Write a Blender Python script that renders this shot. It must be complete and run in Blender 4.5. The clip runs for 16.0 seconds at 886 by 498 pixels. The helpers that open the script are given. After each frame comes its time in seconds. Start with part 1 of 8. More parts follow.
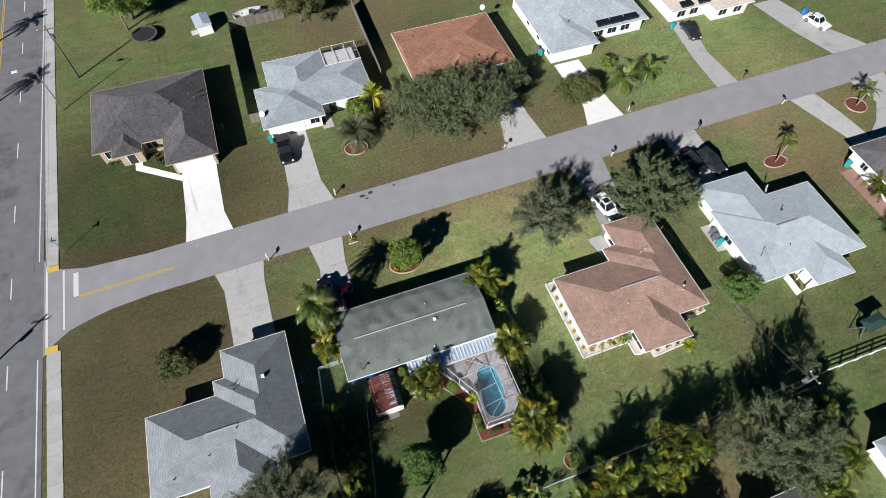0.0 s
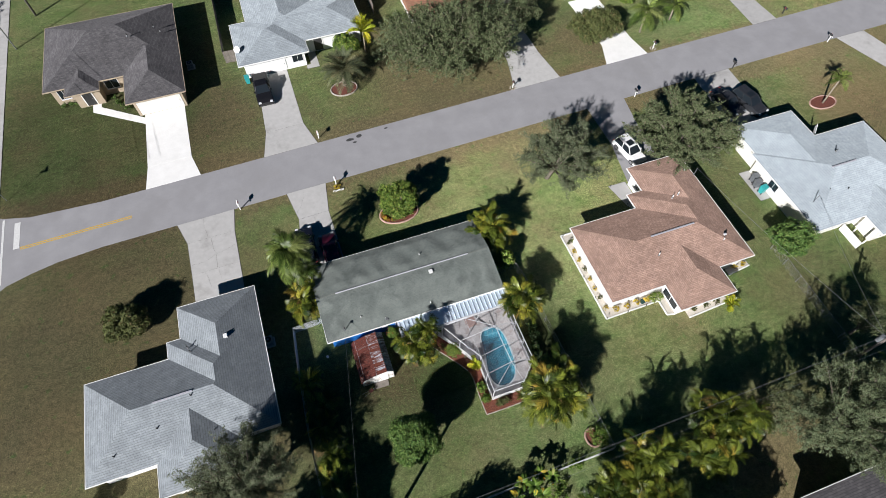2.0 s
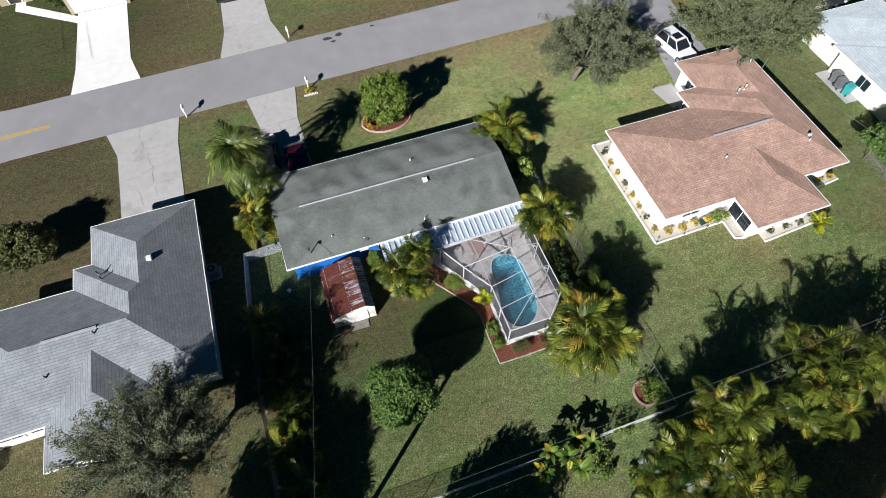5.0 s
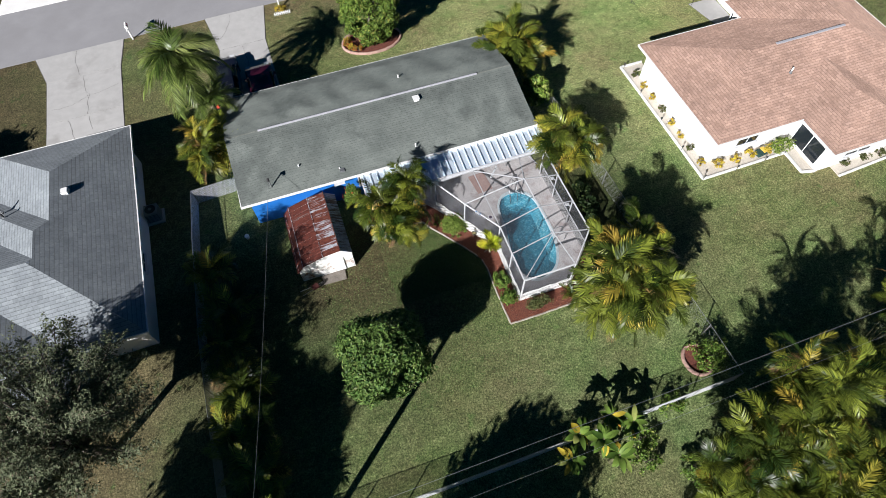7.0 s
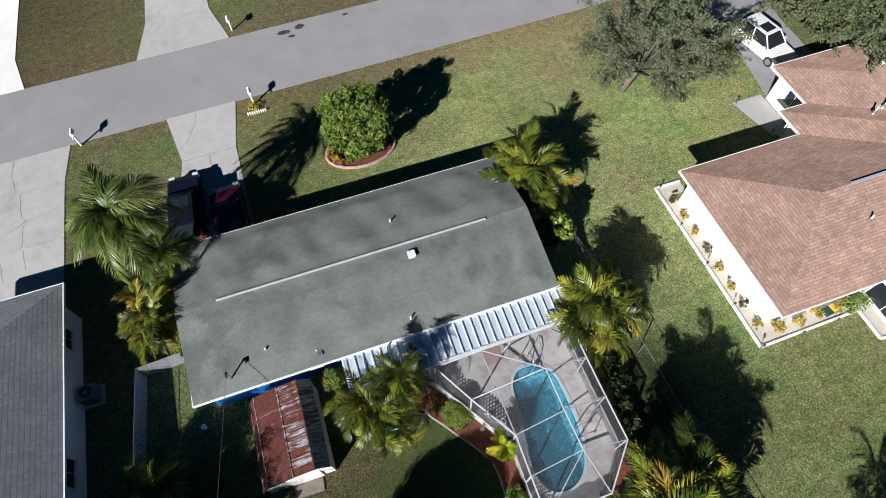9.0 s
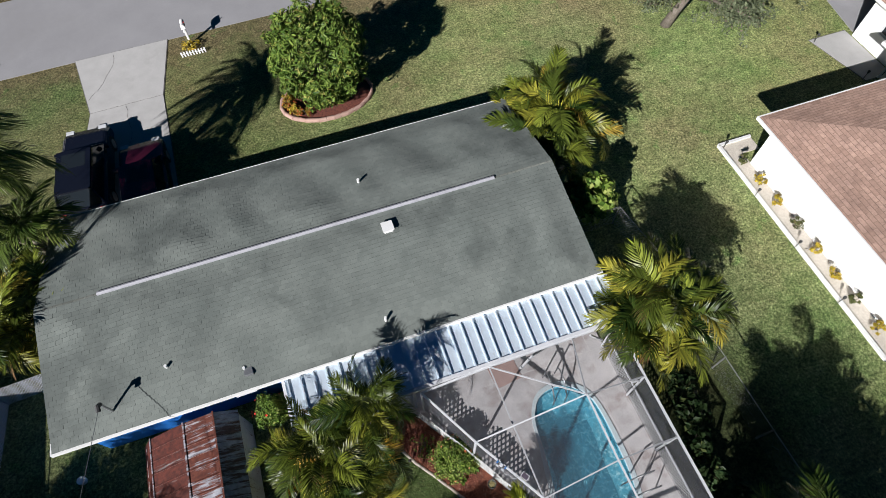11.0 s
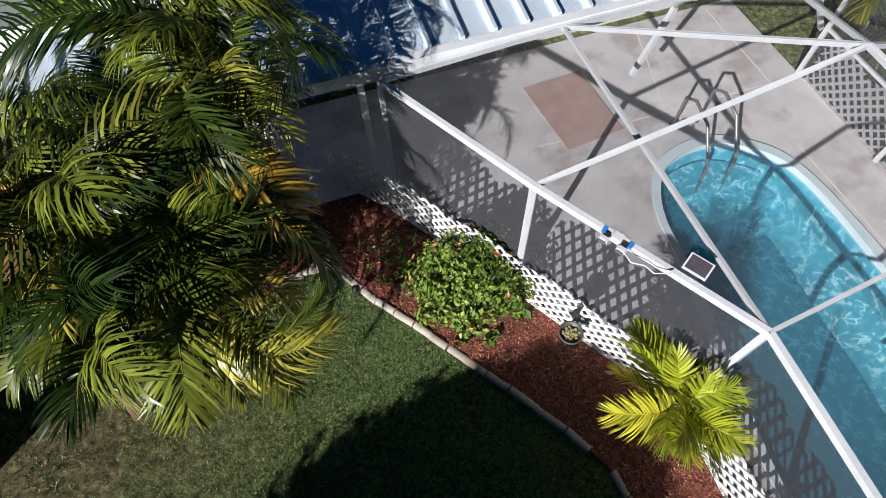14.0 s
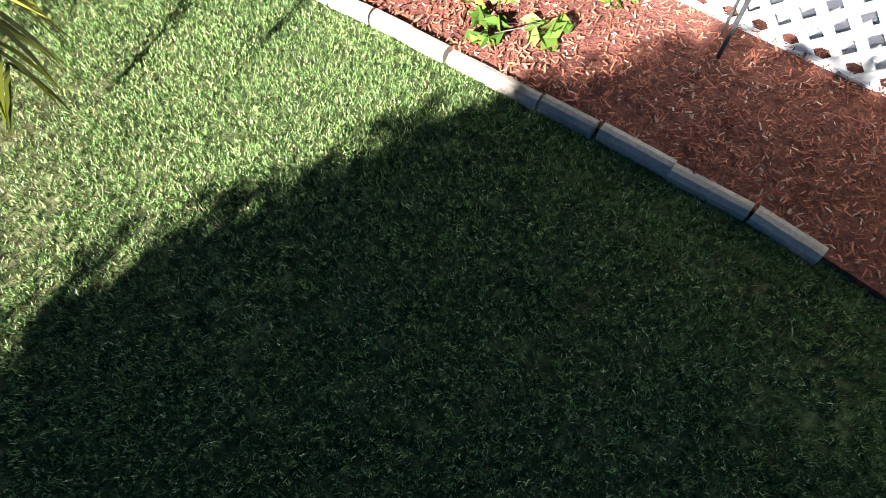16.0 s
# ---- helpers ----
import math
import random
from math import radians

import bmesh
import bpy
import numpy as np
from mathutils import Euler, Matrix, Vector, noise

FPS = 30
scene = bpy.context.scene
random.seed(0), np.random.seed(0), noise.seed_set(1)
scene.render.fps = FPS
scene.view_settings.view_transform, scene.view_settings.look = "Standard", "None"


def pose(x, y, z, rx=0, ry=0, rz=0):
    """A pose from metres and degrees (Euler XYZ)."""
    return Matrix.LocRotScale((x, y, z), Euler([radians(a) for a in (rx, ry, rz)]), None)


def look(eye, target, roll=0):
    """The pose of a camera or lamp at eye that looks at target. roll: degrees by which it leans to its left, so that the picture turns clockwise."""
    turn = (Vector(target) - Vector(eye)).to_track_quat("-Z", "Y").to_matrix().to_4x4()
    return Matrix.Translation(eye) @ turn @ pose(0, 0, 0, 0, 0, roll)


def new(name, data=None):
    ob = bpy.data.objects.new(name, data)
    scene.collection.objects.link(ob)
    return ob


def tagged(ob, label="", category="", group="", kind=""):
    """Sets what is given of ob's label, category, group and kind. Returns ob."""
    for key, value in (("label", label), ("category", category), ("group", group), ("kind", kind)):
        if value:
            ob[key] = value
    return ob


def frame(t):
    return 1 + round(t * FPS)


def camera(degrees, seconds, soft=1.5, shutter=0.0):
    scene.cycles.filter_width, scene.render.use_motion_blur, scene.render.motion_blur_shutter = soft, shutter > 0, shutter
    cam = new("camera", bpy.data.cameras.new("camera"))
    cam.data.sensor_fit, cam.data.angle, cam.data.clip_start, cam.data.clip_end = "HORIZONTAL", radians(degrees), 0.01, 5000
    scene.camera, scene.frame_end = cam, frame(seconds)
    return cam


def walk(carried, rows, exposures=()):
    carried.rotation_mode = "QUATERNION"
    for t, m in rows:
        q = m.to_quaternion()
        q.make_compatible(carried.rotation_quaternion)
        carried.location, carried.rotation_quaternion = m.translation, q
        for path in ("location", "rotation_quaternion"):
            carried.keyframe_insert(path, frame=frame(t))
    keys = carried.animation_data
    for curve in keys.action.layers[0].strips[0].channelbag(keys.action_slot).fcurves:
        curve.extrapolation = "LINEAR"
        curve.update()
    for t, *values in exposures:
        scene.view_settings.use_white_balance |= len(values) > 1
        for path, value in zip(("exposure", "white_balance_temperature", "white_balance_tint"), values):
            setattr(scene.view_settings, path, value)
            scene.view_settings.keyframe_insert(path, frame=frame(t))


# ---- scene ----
cam = camera(76.6, 16.0, soft=0.4)
PATH = [
    (0, (-1.133, -42.771, 61.264), (-0.772, -41.765, 59.574), 0.2),
    (0.5, (-0.912, -42.5, 58.68), (-0.557, -41.503, 56.984), 0.1),
    (1, (-0.559, -42.639, 55.803), (-0.212, -41.639, 54.106), -0.3),
    (1.5, (-0.425, -42.64, 52.807), (-0.08, -41.635, 51.113), -0.5),
    (2, (-0.358, -42.438, 50.096), (-0.013, -41.435, 48.4), -0.4),
    (2.5, (-0.055, -42.125, 47.546), (0.282, -41.128, 45.845), -0.7),
    (3, (-0.069, -42.11, 44.718), (0.27, -41.108, 43.021), -0.6),
    (3.5, (0.041, -41.918, 41.965), (0.378, -40.915, 40.269), -0.7),
    (4, (0.304, -41.592, 39.646), (0.63, -40.6, 37.94), -1.2),
    (4.5, (0.466, -41.497, 37.65), (0.786, -40.508, 35.941), -1.4),
    (5, (0.373, -41.573, 35.619), (0.697, -40.58, 33.913), -1.3),
    (5.6, (0.5, -41.6, 32.95), (0.82, -40.61, 31.24), -1.5),
    (6.2, (0.68, -41.42, 30.25), (0.995, -40.44, 28.54), -1.7),
    (6.8, (0.98, -40.75, 27.75), (1.29, -39.78, 26.03), -1.9),
    (7.3, (1.344, -39.323, 26.82), (1.644, -38.358, 25.095), -2.0),
    (7.5, (1.583, -38.434, 26.832), (1.887, -37.473, 25.105), -1.9),
    (8, (2.651, -35.869, 26.931), (2.945, -34.91, 25.201), -2.3),
    (8.5, (3.686, -32.819, 26.908), (3.983, -31.863, 25.176), -2.1),
    (8.7, (4.156, -31.54, 26.855), (4.452, -30.585, 25.123), -2.1),
    (9.2, (4.95, -29.0, 26.45), (5.25, -28.045, 24.72), -2.0),
    (9.7, (5.42, -27.5, 24.95), (5.73, -26.54, 23.22), -1.8),
    (10.2, (5.65, -26.95, 22.75), (5.96, -25.985, 21.025), -1.6),
    (10.8, (5.766, -26.875, 19.989), (6.081, -25.908, 18.266), -1.5),
    (11, (5.817, -26.869, 19.025), (6.127, -25.911, 17.297), -1.6),
    (11.5, (5.868, -27.328, 16.339), (6.17, -26.328, 14.634), -2.6),
    (12, (5.893, -27.274, 14.241), (6.19, -26.278, 12.532), -2.8),
    (12.5, (5.825, -27.111, 12.357), (6.124, -26.132, 10.639), -2.3),
    (13, (5.877, -26.856, 10.422), (6.162, -25.896, 8.691), -2.7),
    (13.5, (5.818, -26.796, 8.215), (6.104, -25.834, 6.485), -2.4),
    (14, (5.844, -26.792, 6.571), (6.116, -25.831, 4.838), -3.0),
    (14.5, (5.885, -26.715, 5.012), (6.134, -25.768, 3.268), -4.0),
    (15, (5.878, -26.729, 3.588), (6.109, -25.777, 1.844), -5.0),
    (15.5, (5.834, -26.778, 2.718), (6.069, -25.827, 0.975), -4.5),
    (16, (5.80, -26.688, 2.163), (6.047, -25.781, 0.398), -3.3),
]
EXPOSURES = [(0, 0.59), (5, 0.64), (7.5, 0.69), (8.5, 0.64), (11, 0.50), (12.5, 0.57), (13.5, 0.48), (14.5, 0.88), (15.1, 1.25), (15.5, 1.75), (16.0, 2.7)]
walk(cam, [(t, look(eye, target, roll)) for t, eye, target, roll in PATH], EXPOSURES)

# ---- daylight: low winter sun, clear sky ----
SUN_ELEVATION, SUN_HEADING = radians(29), radians(40)   # shadows fall towards 40 degrees from +x
world = bpy.data.worlds.new("world")
scene.world = world
world.use_nodes = True
wn, wl = world.node_tree.nodes, world.node_tree.links
sky = wn.new("ShaderNodeTexSky")
sky.sky_type, sky.sun_disc = "NISHITA", False
sky.sun_elevation = SUN_ELEVATION
sky.sun_rotation = radians(90) - (SUN_HEADING + math.pi)
deep = wn.new("ShaderNodeHueSaturation")               # a deep, clear winter blue
deep.inputs["Saturation"].default_value = 2.0
wl.new(sky.outputs[0], deep.inputs["Color"])
wl.new(deep.outputs[0], wn["Background"].inputs[0])
wn["Background"].inputs[1].default_value = 0.0115
sky.ozone_density, sky.dust_density = 10.0, 0.1
sun = new("sun", bpy.data.lights.new("sun", "SUN"))
sun.data.energy, sun.data.angle, sun.data.color = 5.0, radians(0.5), (1.0, 0.985, 1.0)
TOWARDS_SUN = Vector((-math.cos(SUN_HEADING) * math.cos(SUN_ELEVATION), -math.sin(SUN_HEADING) * math.cos(SUN_ELEVATION), math.sin(SUN_ELEVATION)))
sun.rotation_mode = "QUATERNION"
sun.rotation_quaternion = TOWARDS_SUN.to_track_quat("Z", "Y")
sun.location = TOWARDS_SUN * 120


# ---- materials ----
def tree_of(name):
    m = bpy.data.materials.new(name)
    m.use_nodes = True
    nt = m.node_tree
    return m, nt, nt.nodes["Principled BSDF"]


def node(nt, kind, **values):
    n = nt.nodes.new(kind)
    for key, v in values.items():
        n.inputs[key.replace("_", " ")].default_value = v
    return n


def world_pos(nt, sx=1.0, sy=1.0, sz=1.0):
    g = nt.nodes.new("ShaderNodeNewGeometry")
    m = node(nt, "ShaderNodeMapping")
    m.inputs["Scale"].default_value = (sx, sy, sz)
    nt.links.new(g.outputs["Position"], m.inputs["Vector"])
    return m.outputs[0]


def noise_of(nt, vec, scale, detail=4.0, rough=0.55):
    n = node(nt, "ShaderNodeTexNoise", Scale=scale, Detail=detail, Roughness=rough)
    nt.links.new(vec, n.inputs["Vector"])
    return n.outputs["Fac"]


def ramp(nt, fac, stops):
    r = nt.nodes.new("ShaderNodeValToRGB")
    e = r.color_ramp.elements
    while len(e) < len(stops):
        e.new(0.5)
    for el, (p, c) in zip(e, stops):
        el.position, el.color = p, (*c, 1)
    nt.links.new(fac, r.inputs[0])
    return r.outputs[0]


def mix(nt, fac, a, b, kind="MIX"):
    n = nt.nodes.new("ShaderNodeMix")
    n.data_type, n.blend_type = "RGBA", kind
    for sock, v in ((n.inputs[0], fac), (n.inputs[6], a), (n.inputs[7], b)):
        if isinstance(v, (int, float)):
            sock.default_value = v
        elif isinstance(v, tuple):
            sock.default_value = (*v, 1)
        else:
            nt.links.new(v, sock)
    return n.outputs[2]


def bump(nt, bsdf, height, strength, distance=0.01):
    b = node(nt, "ShaderNodeBump", Strength=strength, Distance=distance)
    nt.links.new(height, b.inputs["Height"])
    nt.links.new(b.outputs[0], bsdf.inputs["Normal"])


def surface(name, a, b, scale=3.0, fine=60.0, rough=0.8, metal=0.0, relief=0.3, dist=0.01, vary=0.0, spec=0.5, stain=None, stain_scale=0.4, stain_at=0.6):
    """Two tones mottled at a coarse and a fine scale, with relief; vary: change from piece to piece; stain: a third tone in patches."""
    m, nt, bs = tree_of(name)
    p = world_pos(nt)
    coarse, grain = noise_of(nt, p, scale), noise_of(nt, p, fine, 3)
    both = nt.nodes.new("ShaderNodeMath")
    both.operation = "ADD"
    nt.links.new(coarse, both.inputs[0])
    nt.links.new(grain, both.inputs[1])
    half = nt.nodes.new("ShaderNodeMath")
    half.operation = "MULTIPLY"
    half.inputs[1].default_value = 0.5
    nt.links.new(both.outputs[0], half.inputs[0])
    col = ramp(nt, half.outputs[0], [(0.36, a), (0.64, b)])
    if stain:
        s = ramp(nt, noise_of(nt, p, stain_scale, 6, 0.65), [(stain_at - 0.06, (0, 0, 0)), (stain_at + 0.08, (1, 1, 1))])
        col = mix(nt, s, col, stain)
    if vary:
        o = nt.nodes.new("ShaderNodeObjectInfo")
        g = nt.nodes.new("ShaderNodeNewGeometry")
        add = nt.nodes.new("ShaderNodeMath")
        add.operation = "ADD"
        nt.links.new(o.outputs["Random"], add.inputs[0])
        nt.links.new(g.outputs["Random Per Island"], add.inputs[1])
        fr = nt.nodes.new("ShaderNodeMath")
        fr.operation = "FRACT"
        nt.links.new(add.outputs[0], fr.inputs[0])
        col = mix(nt, 1.0, col, ramp(nt, fr.outputs[0], [(0.0, (1 - vary,) * 3), (1.0, (1 + vary,) * 3)]), "MULTIPLY")
    nt.links.new(col, bs.inputs["Base Color"])
    bs.inputs["Roughness"].default_value, bs.inputs["Metallic"].default_value = rough, metal
    bs.inputs["Specular IOR Level"].default_value = spec
    if relief:
        bump(nt, bs, half.outputs[0], relief, dist)
    return m


def leafy(name, dark, light, old=None, rough=0.45, old_share=0.1, grain=2.5, lo=0.7, hi=1.25, sheen=0.14):
    """Leaves: each leaf has a tone of its own between dark and light, some of them old; light shines through a little."""
    m, nt, bs = tree_of(name)
    g = nt.nodes.new("ShaderNodeNewGeometry")
    o = nt.nodes.new("ShaderNodeObjectInfo")
    add = nt.nodes.new("ShaderNodeMath")
    add.operation = "ADD"
    nt.links.new(o.outputs["Random"], add.inputs[0])
    nt.links.new(g.outputs["Random Per Island"], add.inputs[1])
    fr = nt.nodes.new("ShaderNodeMath")
    fr.operation = "FRACT"
    nt.links.new(add.outputs[0], fr.inputs[0])
    stops = [(0.0, dark), (1.0 - old_share, light)]
    if old:
        stops += [(min(0.999, 1.0 - old_share * 0.7), old)]
    col = ramp(nt, fr.outputs[0], stops)
    fine = noise_of(nt, world_pos(nt), grain, 3)
    col = mix(nt, 1.0, col, ramp(nt, fine, [(0.3, (lo, lo, lo)), (0.7, (hi, hi, hi))]), "MULTIPLY")
    nt.links.new(col, bs.inputs["Base Color"])
    bs.inputs["Roughness"].default_value = rough
    bs.inputs["Specular IOR Level"].default_value = sheen
    tr = nt.nodes.new("ShaderNodeBsdfTranslucent")
    nt.links.new(col, tr.inputs["Color"])
    ms = nt.nodes.new("ShaderNodeMixShader")
    ms.inputs[0].default_value = 0.16
    nt.links.new(bs.outputs[0], ms.inputs[1])
    nt.links.new(tr.outputs[0], ms.inputs[2])
    nt.links.new(ms.outputs[0], nt.nodes["Material Output"].inputs[0])
    return m


def frond_leaf(name, dark, light, old, old_share=0.12, rough=0.34):
    """Palm fronds: each frond has a tone of its own, its leaflets differ a little, and the tips yellow with age."""
    m, nt, bs = tree_of(name)
    o = nt.nodes.new("ShaderNodeObjectInfo")
    g = nt.nodes.new("ShaderNodeNewGeometry")
    col = ramp(nt, o.outputs["Random"], [(0.0, dark), (0.45, tuple(0.6 * a + 0.4 * b for a, b in zip(dark, light))), (1.0 - old_share * 1.6, light), (1.0 - old_share * 0.6, old)])
    col = mix(nt, 1.0, col, ramp(nt, g.outputs["Random Per Island"], [(0.0, (0.42, 0.45, 0.44)), (1.0, (1.55, 1.48, 1.36))]), "MULTIPLY")
    at = nt.nodes.new("ShaderNodeAttribute")
    at.attribute_name = "along"
    worn = nt.nodes.new("ShaderNodeMath")
    worn.operation = "MULTIPLY_ADD"
    worn.inputs[1].default_value = 0.55
    nt.links.new(g.outputs["Random Per Island"], worn.inputs[0])
    nt.links.new(at.outputs["Fac"], worn.inputs[2])
    col = mix(nt, ramp(nt, worn.outputs[0], [(1.0, (0, 0, 0)), (1.45, (0.68, 0.68, 0.68))]), col, old)
    nt.links.new(col, bs.inputs["Base Color"])
    bs.inputs["Roughness"].default_value = rough
    bs.inputs["Specular IOR Level"].default_value = 0.28
    tr = nt.nodes.new("ShaderNodeBsdfTranslucent")
    nt.links.new(col, tr.inputs["Color"])
    ms = nt.nodes.new("ShaderNodeMixShader")
    ms.inputs[0].default_value = 0.18
    nt.links.new(bs.outputs[0], ms.inputs[1])
    nt.links.new(tr.outputs[0], ms.inputs[2])
    nt.links.new(ms.outputs[0], nt.nodes["Material Output"].inputs[0])
    return m


def shingles(name, a, b, course=0.14, tab=0.3, rough_tone=1.0, line=0.2, chalk=1.0):
    """Asphalt shingles: courses follow the height, tabs run along the eaves."""
    m, nt, bs = tree_of(name)
    g = nt.nodes.new("ShaderNodeNewGeometry")
    sep = nt.nodes.new("ShaderNodeSeparateXYZ")
    nt.links.new(g.outputs["Position"], sep.inputs[0])
    nsep = nt.nodes.new("ShaderNodeSeparateXYZ")         # tabs run along x or y, whichever the eaves follow
    nt.links.new(g.outputs["True Normal"], nsep.inputs[0])
    ab = []
    for k in (0, 1):
        q = nt.nodes.new("ShaderNodeMath")
        q.operation = "ABSOLUTE"
        nt.links.new(nsep.outputs[k], q.inputs[0])
        ab.append(q.outputs[0])
    turn = nt.nodes.new("ShaderNodeMath")
    turn.operation = "GREATER_THAN"
    nt.links.new(ab[0], turn.inputs[0])
    nt.links.new(ab[1], turn.inputs[1])
    along = nt.nodes.new("ShaderNodeMix")
    nt.links.new(turn.outputs[0], along.inputs[0])
    nt.links.new(sep.outputs[0], along.inputs[2])
    nt.links.new(sep.outputs[1], along.inputs[3])
    up = nt.nodes.new("ShaderNodeMath")
    up.operation = "MULTIPLY"
    up.inputs[1].default_value = 2.7
    nt.links.new(sep.outputs[2], up.inputs[0])
    vec = nt.nodes.new("ShaderNodeCombineXYZ")
    nt.links.new(along.outputs[0], vec.inputs[0])
    nt.links.new(up.outputs[0], vec.inputs[1])
    br = node(nt, "ShaderNodeTexBrick", Scale=1.0, Mortar_Size=0.012, Bias=0.0)
    br.inputs["Brick Width"].default_value, br.inputs["Row Height"].default_value = tab, course
    br.inputs["Color1"].default_value = (*a, 1)
    br.inputs["Color2"].default_value = (*b, 1)
    br.inputs["Mortar"].default_value = (*(c * 0.8 for c in a), 1)
    nt.links.new(vec.outputs[0], br.inputs["Vector"])
    p = world_pos(nt)
    lip = nt.nodes.new("ShaderNodeMath")                # where in its course a point lies
    lip.operation = "DIVIDE"
    lip.inputs[1].default_value = course
    nt.links.new(up.outputs[0], lip.inputs[0])
    rise = nt.nodes.new("ShaderNodeMath")
    rise.operation = "FRACT"
    nt.links.new(lip.outputs[0], rise.inputs[0])
    # dark foot of every course paints the shadow below the shingle lips
    butt_shade = ramp(nt, rise.outputs[0], [(0.0, (1 - line,) * 3), (0.22, (1.0, 1.0, 1.0)), (0.9, (1.0 + 0.1 * line,) * 3), (1.0, (1 - 0.8 * line,) * 3)])
    blot = ramp(nt, noise_of(nt, p, 0.5, 6, 0.6), [(0.3, (1 - 0.2 * rough_tone,) * 3), (0.7, (1 + 0.16 * rough_tone,) * 3)])
    grit = ramp(nt, noise_of(nt, p, 6, 9, 0.8), [(0.36, (1 - 0.2 * rough_tone,) * 3), (0.64, (1 + 0.2 * rough_tone,) * 3)])
    streaks = ramp(nt, noise_of(nt, world_pos(nt, 1.6, 1.6, 0.4), 1.1, 5, 0.7), [(0.35, (0.90, 0.90, 0.91)), (0.65, (1.08, 1.08, 1.07))])
    col = mix(nt, 1.0, mix(nt, 1.0, br.outputs["Color"], blot, "MULTIPLY"), grit, "MULTIPLY")
    col = mix(nt, 1.0, mix(nt, 1.0, col, butt_shade, "MULTIPLY"), streaks, "MULTIPLY")
    nt.links.new(col, bs.inputs["Base Color"])
    bs.inputs["Roughness"].default_value = 0.85
    bs.inputs["Diffuse Roughness"].default_value = chalk
    bs.inputs["Specular IOR Level"].default_value = 0.4
    bump(nt, bs, rise.outputs[0], line * 1.3, 0.01)
    return m


def lawn_material():
    """Turf: green to straw, in patches and with fine grain; dry round the corner lot and the opposite verge."""
    m, nt, bs = tree_of("lawn")
    p = world_pos(nt)
    fine, mid, big = noise_of(nt, p, 9, 10, 0.78), noise_of(nt, p, 0.55, 9, 0.75), noise_of(nt, p, 0.13, 5, 0.62)
    tuft = noise_of(nt, world_pos(nt, 1.0, 1.6, 1.0), 0.33, 6, 0.7)
    green = ramp(nt, fine, [(0.34, (0.040, 0.062, 0.020)), (0.5, (0.128, 0.172, 0.072)), (0.66, (0.285, 0.335, 0.160))])
    lush = ramp(nt, fine, [(0.34, (0.024, 0.050, 0.013)), (0.5, (0.078, 0.132, 0.044)), (0.66, (0.195, 0.262, 0.102))])
    dry = ramp(nt, fine, [(0.34, (0.048, 0.038, 0.024)), (0.5, (0.150, 0.112, 0.070)), (0.66, (0.285, 0.226, 0.150))])
    green = mix(nt, ramp(nt, tuft, [(0.38, (0, 0, 0)), (0.62, (1, 1, 1))]), green, lush)
    clump = ramp(nt, noise_of(nt, p, 1.15, 5, 0.6), [(0.60, (0, 0, 0)), (0.68, (0.75, 0.75, 0.75))])
    share = ramp(nt, big, [(0.40, (0.0, 0.0, 0.0)), (0.66, (0.75, 0.75, 0.75))])
    patch = ramp(nt, mid, [(0.40, (0, 0, 0)), (0.70, (0.75, 0.75, 0.75))])
    share = mix(nt, 0.38, share, patch)
    for cx, cy, r in ((-25, -14, 24), (-14, -31, 10), (18, 10, 18), (-9, 13, 9), (38, 12, 8), (14, 45, 22), (30, -42, 10), (68, -9, 14), (2.2, -24, 5)):
        d = nt.nodes.new("ShaderNodeVectorMath")
        d.operation = "DISTANCE"
        nt.links.new(p, d.inputs[0])
        d.inputs[1].default_value = (cx, cy, 0)
        wob = nt.nodes.new("ShaderNodeMath")
        wob.operation = "MULTIPLY_ADD"
        wob.inputs[1].default_value = -10.0
        nt.links.new(big, wob.inputs[0])
        nt.links.new(d.outputs["Value"], wob.inputs[2])
        mr = nt.nodes.new("ShaderNodeMapRange")
        mr.inputs["From Min"].default_value, mr.inputs["From Max"].default_value = r - 5, r * 0.45 - 6
        mr.inputs["To Max"].default_value = 0.75
        nt.links.new(wob.outputs[0], mr.inputs["Value"])
        share = mix(nt, mr.outputs[0], share, (0.95, 0.95, 0.95))
    sp = nt.nodes.new("ShaderNodeSeparateXYZ")
    nt.links.new(p, sp.inputs[0])
    off = nt.nodes.new("ShaderNodeMath")                # how far from the middle of the street
    off.operation = "SUBTRACT"
    off.inputs[1].default_value = 3.4
    nt.links.new(sp.outputs[1], off.inputs[0])
    away = nt.nodes.new("ShaderNodeMath")
    away.operation = "ABSOLUTE"
    nt.links.new(off.outputs[0], away.inputs[0])
    worn = nt.nodes.new("ShaderNodeMath")
    worn.operation = "MULTIPLY_ADD"
    worn.inputs[1].default_value = -5.0
    nt.links.new(mid, worn.inputs[0])
    nt.links.new(away.outputs[0], worn.inputs[2])
    verge = nt.nodes.new("ShaderNodeMapRange")
    verge.inputs["From Min"].default_value, verge.inputs["From Max"].default_value = 3.2, 1.6
    verge.inputs["To Max"].default_value = 0.8
    nt.links.new(worn.outputs[0], verge.inputs["Value"])
    share = mix(nt, verge.outputs[0], share, (0.9, 0.9, 0.9))
    col = mix(nt, share, green, dry)
    col = mix(nt, clump, col, lush)                     # tufts of greener grass
    stripe = noise_of(nt, world_pos(nt, 0.05, 0.9, 1.0), 1.6, 3, 0.5)          # mowing lanes
    col = mix(nt, 1.0, col, ramp(nt, stripe, [(0.35, (0.96, 0.96, 0.96)), (0.65, (1.04, 1.04, 1.04))]), "MULTIPLY")
    blotch = noise_of(nt, p, 1.3, 5, 0.7)
    col = mix(nt, 1.0, col, ramp(nt, blotch, [(0.36, (0.90, 0.90, 0.90)), (0.64, (1.10, 1.10, 1.10))]), "MULTIPLY")
